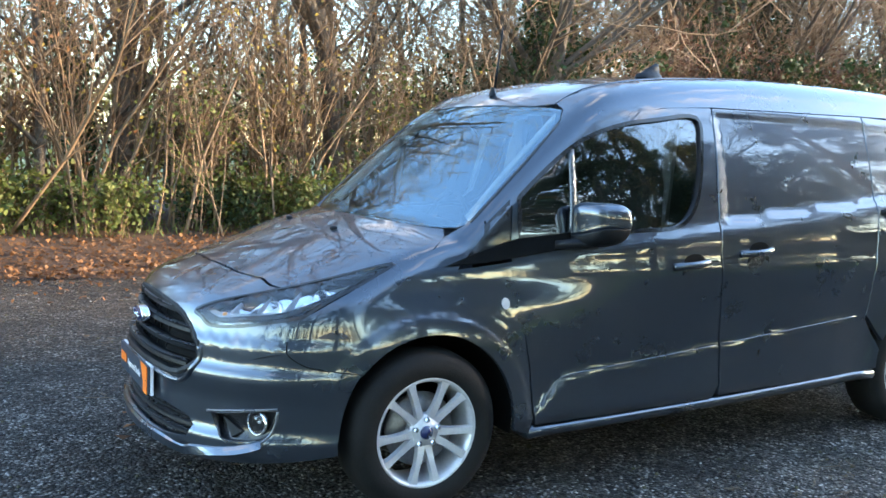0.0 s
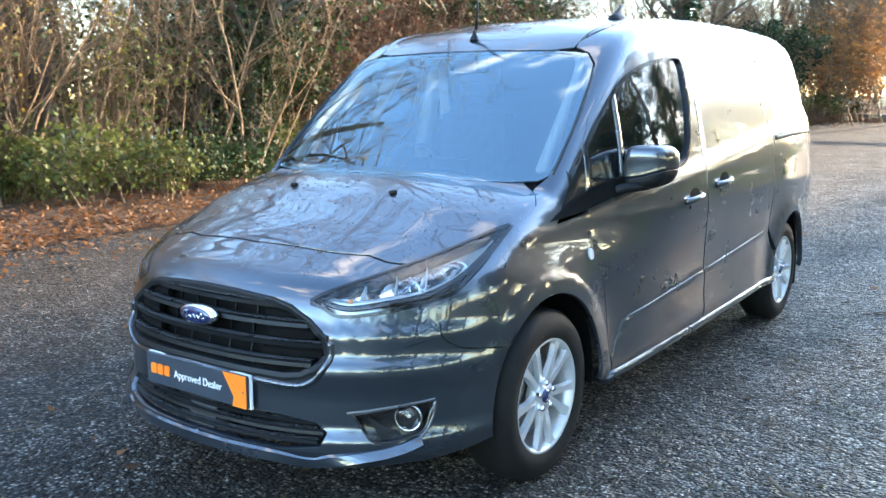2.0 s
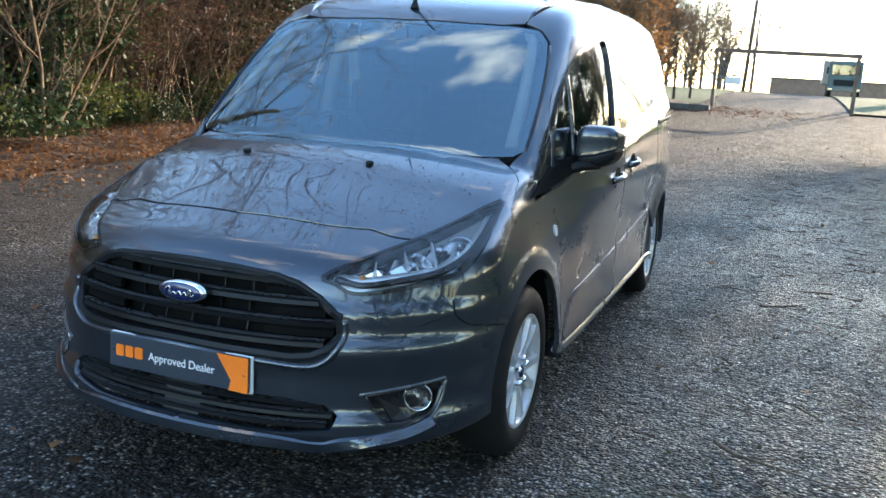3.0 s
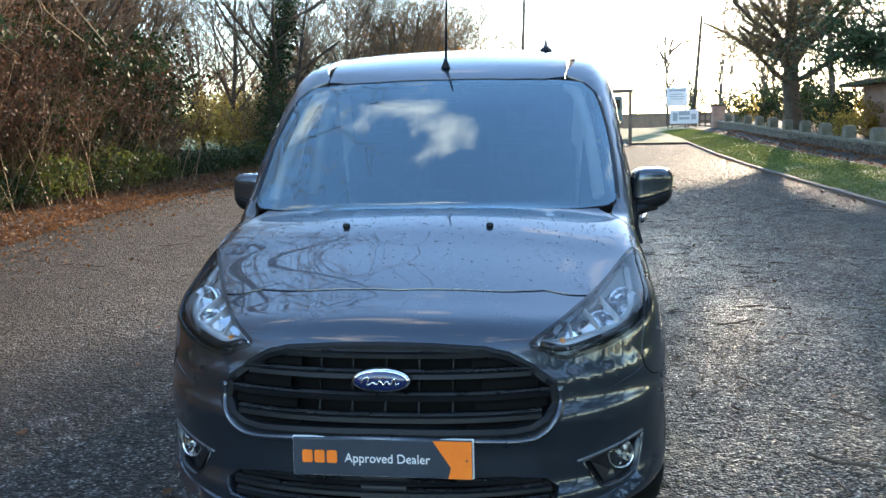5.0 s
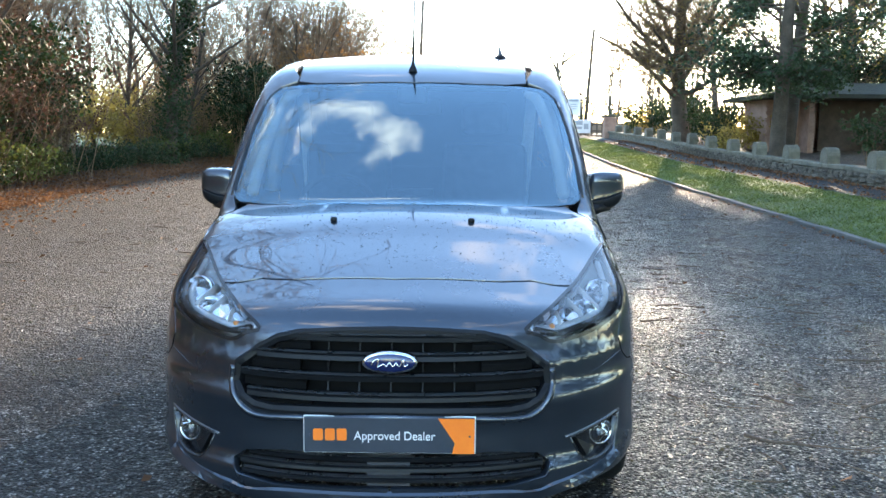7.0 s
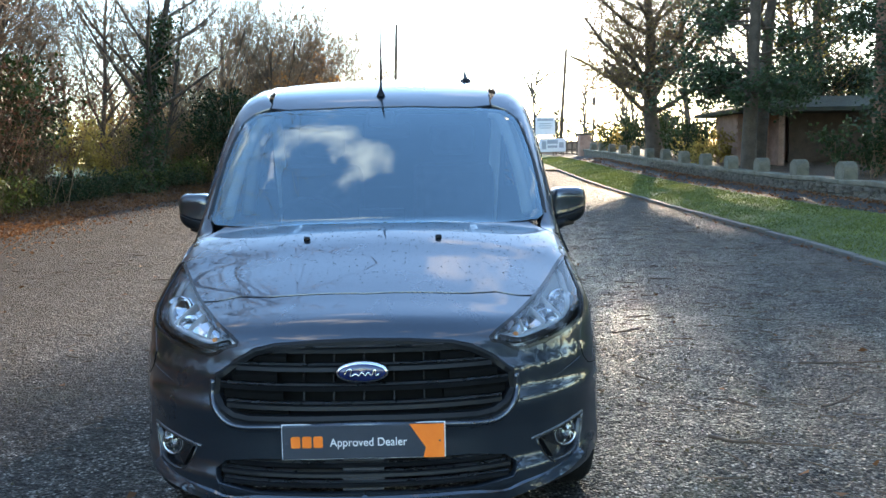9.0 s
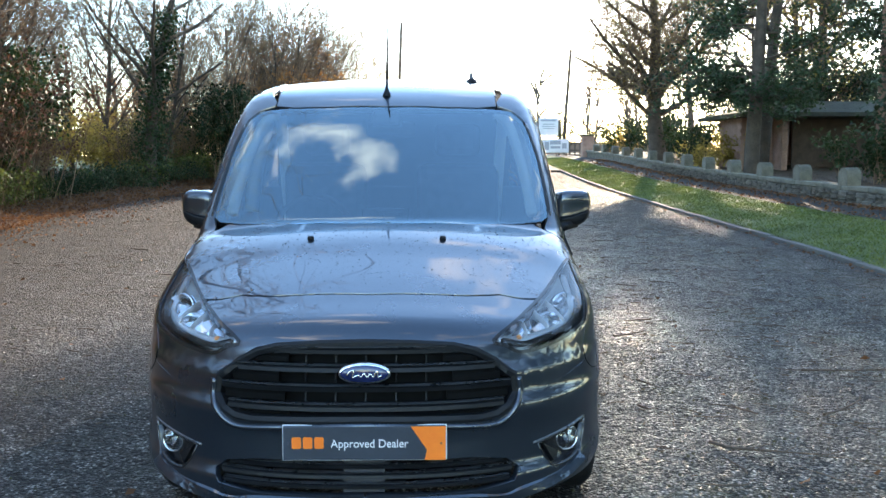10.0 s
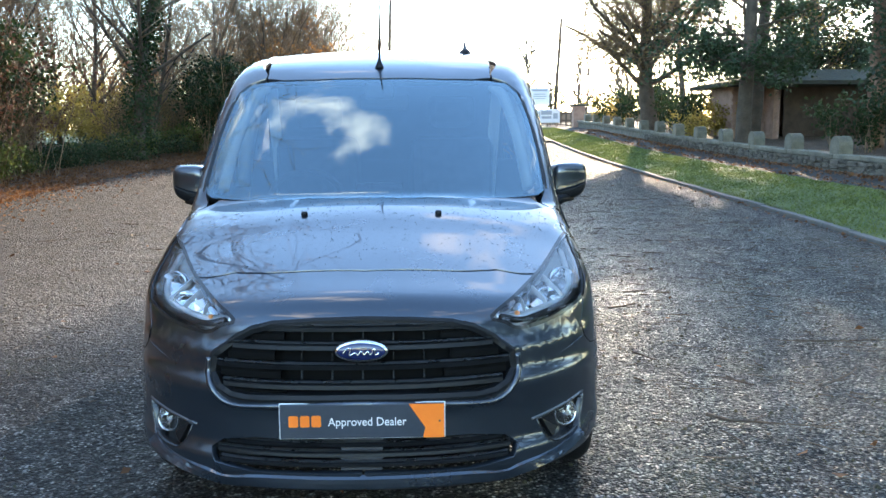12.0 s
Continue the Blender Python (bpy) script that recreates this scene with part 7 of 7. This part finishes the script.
for i in range(2600):
    y = lrng.uniform(-2.6, 14)
    x = lrng.uniform(1.2, 5.2) if lrng.random() < 0.75 else lrng.uniform(-5.5, -1.2)
    a = lrng.uniform(0, 2 * math.pi)
    L = 0.04 + 0.28 * lrng.random() ** 3
    p, q = branch(lrng, (x, y, float(rise(y)) + 0.012), (math.cos(a), math.sin(a), 0), L, 0.0022 + 0.0050 * lrng.random() ** 2, 0.6, 0.0)
    p[:, 2] = rise(p[:, 1]) + 0.012 + 0.004 * np.abs(p[:, 2] - p[0, 2])
    tw.append((p, q))
v, f = rods(tw, 4)
tagged(new("road_twigs", quick("road_twigs", v, f, BARK)), "small broken twigs lying on the road", "twigs", kind="stuff")
# loose grit and crumbs of moss on the road
for kind, count, small, large, mat, label in (("road_grit", 12000, 0.0025, 0.0095, GRITM, "pale loose grit on the worn road"), ("moss_crumbs", 9000, 0.003, 0.013, MOSSM, "dark crumbs of moss and leaf on the road")):
    gy = -3.2 + 15 * lrng.random(count) ** 1.5
    gx = np.where(lrng.random(count) < 0.66, lrng.uniform(1.0, 5.3, count), lrng.uniform(-5.6, 1.0, count))
    gr = (small + (large - small) * lrng.random(count) ** 3)[:, None, None]
    turn = lrng.uniform(0, 2 * math.pi, (count, 1))
    ring = turn + np.arange(4) * math.pi / 2 + lrng.normal(0, 0.25, (count, 4))
    wide = lrng.uniform(0.6, 1.3, (count, 4))
    base = np.stack([np.cos(ring) * wide, np.sin(ring) * wide, np.full((count, 4), -0.3)], 2)
    crown = base * (0.55, 0.55, 0.0) + (0, 0, 0.55) + lrng.normal(0, 0.12, (count, 4, 3))
    spot3 = np.stack([gx, gy, rise(gy) + 0.004], 1)[:, None]
    v = (np.concatenate([base, crown], 1) * gr + spot3).reshape(-1, 3)
    o = np.arange(count)[:, None, None] * 8
    f = (o + np.array([(0, 1, 5, 4), (1, 2, 6, 5), (2, 3, 7, 6), (3, 0, 4, 7), (4, 5, 6, 7)])).reshape(-1, 4)
    tagged(new(kind, quick(kind, v, f, mat)), label, "grit", kind="stuff")
for x, y, a, L in ((1.62, 3.03, 20, 0.28), (2.6, 1.9, -12, 0.6), (2.3, 0.9, 25, 0.4), (1.55, 0.45, -40, 0.5), (3.0, 1.2, -8, 0.7), (1.2, -1.5, 35, 0.35)):
    tk = thing("fallen_branch", "dark broken branch lying on the damp road", "branch", "fallen branches")
    g = grown(np.random.default_rng(int(x * 100)), (0, 0, 0), (1, 0, 0), L, 0.009, 1, (6,), 0.7, 0.35, 0.3, 0.0, 0.2, 0.5)
    ps = []
    for lv, p, q in g:
        p = p.copy()
        p[:, 2] = np.abs(p[:, 2]) * 0.25 + 0.010
        ps.append((p, np.maximum(q, 0.002)))
    v, f = rods(ps, 6)
    child("wood", quick("wood", v, f, BARK, True), tk)
    tk.matrix_basis = pose(x, y, float(rise(y)) + 0.004, 0, 0, a)
# grass on the verge and lawn
n = 60000
gy = 2 + 48 * lrng.random(n) ** 1.3
gx = np.array([float(v) for v in kerb_x(gy)]) + 0.08
gx = gx + (8.22 - gx) * lrng.random(n)
gz0 = rise(gy) + 0.05 + 0.05 * np.clip((gx - kerb_x(gy) - 0.1) * 2, 0, 1) + 0.055 * (gx - kerb_x(gy))
h = lrng.uniform(0.015, 0.045, n)
a = lrng.uniform(0, math.pi, n)
w = 0.008 + 0.0004 * gy
dx, dy = np.cos(a) * w, np.sin(a) * w
bend = lrng.normal(0, 0.03, (n, 2))
v = np.stack([np.stack([gx - dx, gy - dy, gz0], 1), np.stack([gx + dx, gy + dy, gz0], 1), np.stack([gx + bend[:, 0], gy + bend[:, 1], gz0 + h], 1)], 1).reshape(-1, 3)
tagged(new("verge_grass", quick("verge_grass", v, np.arange(n * 3).reshape(-1, 3), GRASSLEAF)), "short green grass blades on the verge", "grass", kind="stuff")
# weeds and moss tufts at the foot of the hedge
n = 5000
gy = lrng.uniform(-7, 33, n)
gx = left_x(gy) - 1.2 - np.abs(lrng.normal(0, 0.6, n))
gz0 = rise(gy) + 0.02 + 0.165 * np.clip(left_x(gy) - gx, 0, 2.2)
h = lrng.uniform(0.06, 0.22, n)
a = lrng.uniform(0, math.pi, n)
bend = lrng.normal(0, 0.07, (n, 2))
dx, dy = np.cos(a) * 0.008, np.sin(a) * 0.008
v = np.stack([np.stack([gx - dx, gy - dy, gz0], 1), np.stack([gx + dx, gy + dy, gz0], 1), np.stack([gx + bend[:, 0], gy + bend[:, 1], gz0 + h], 1)], 1).reshape(-1, 3)
tagged(new("hedge_grass", quick("hedge_grass", v, np.arange(n * 3).reshape(-1, 3), GRASSLEAF)), "rough green grass at the foot of the hedge", "grass", kind="stuff")
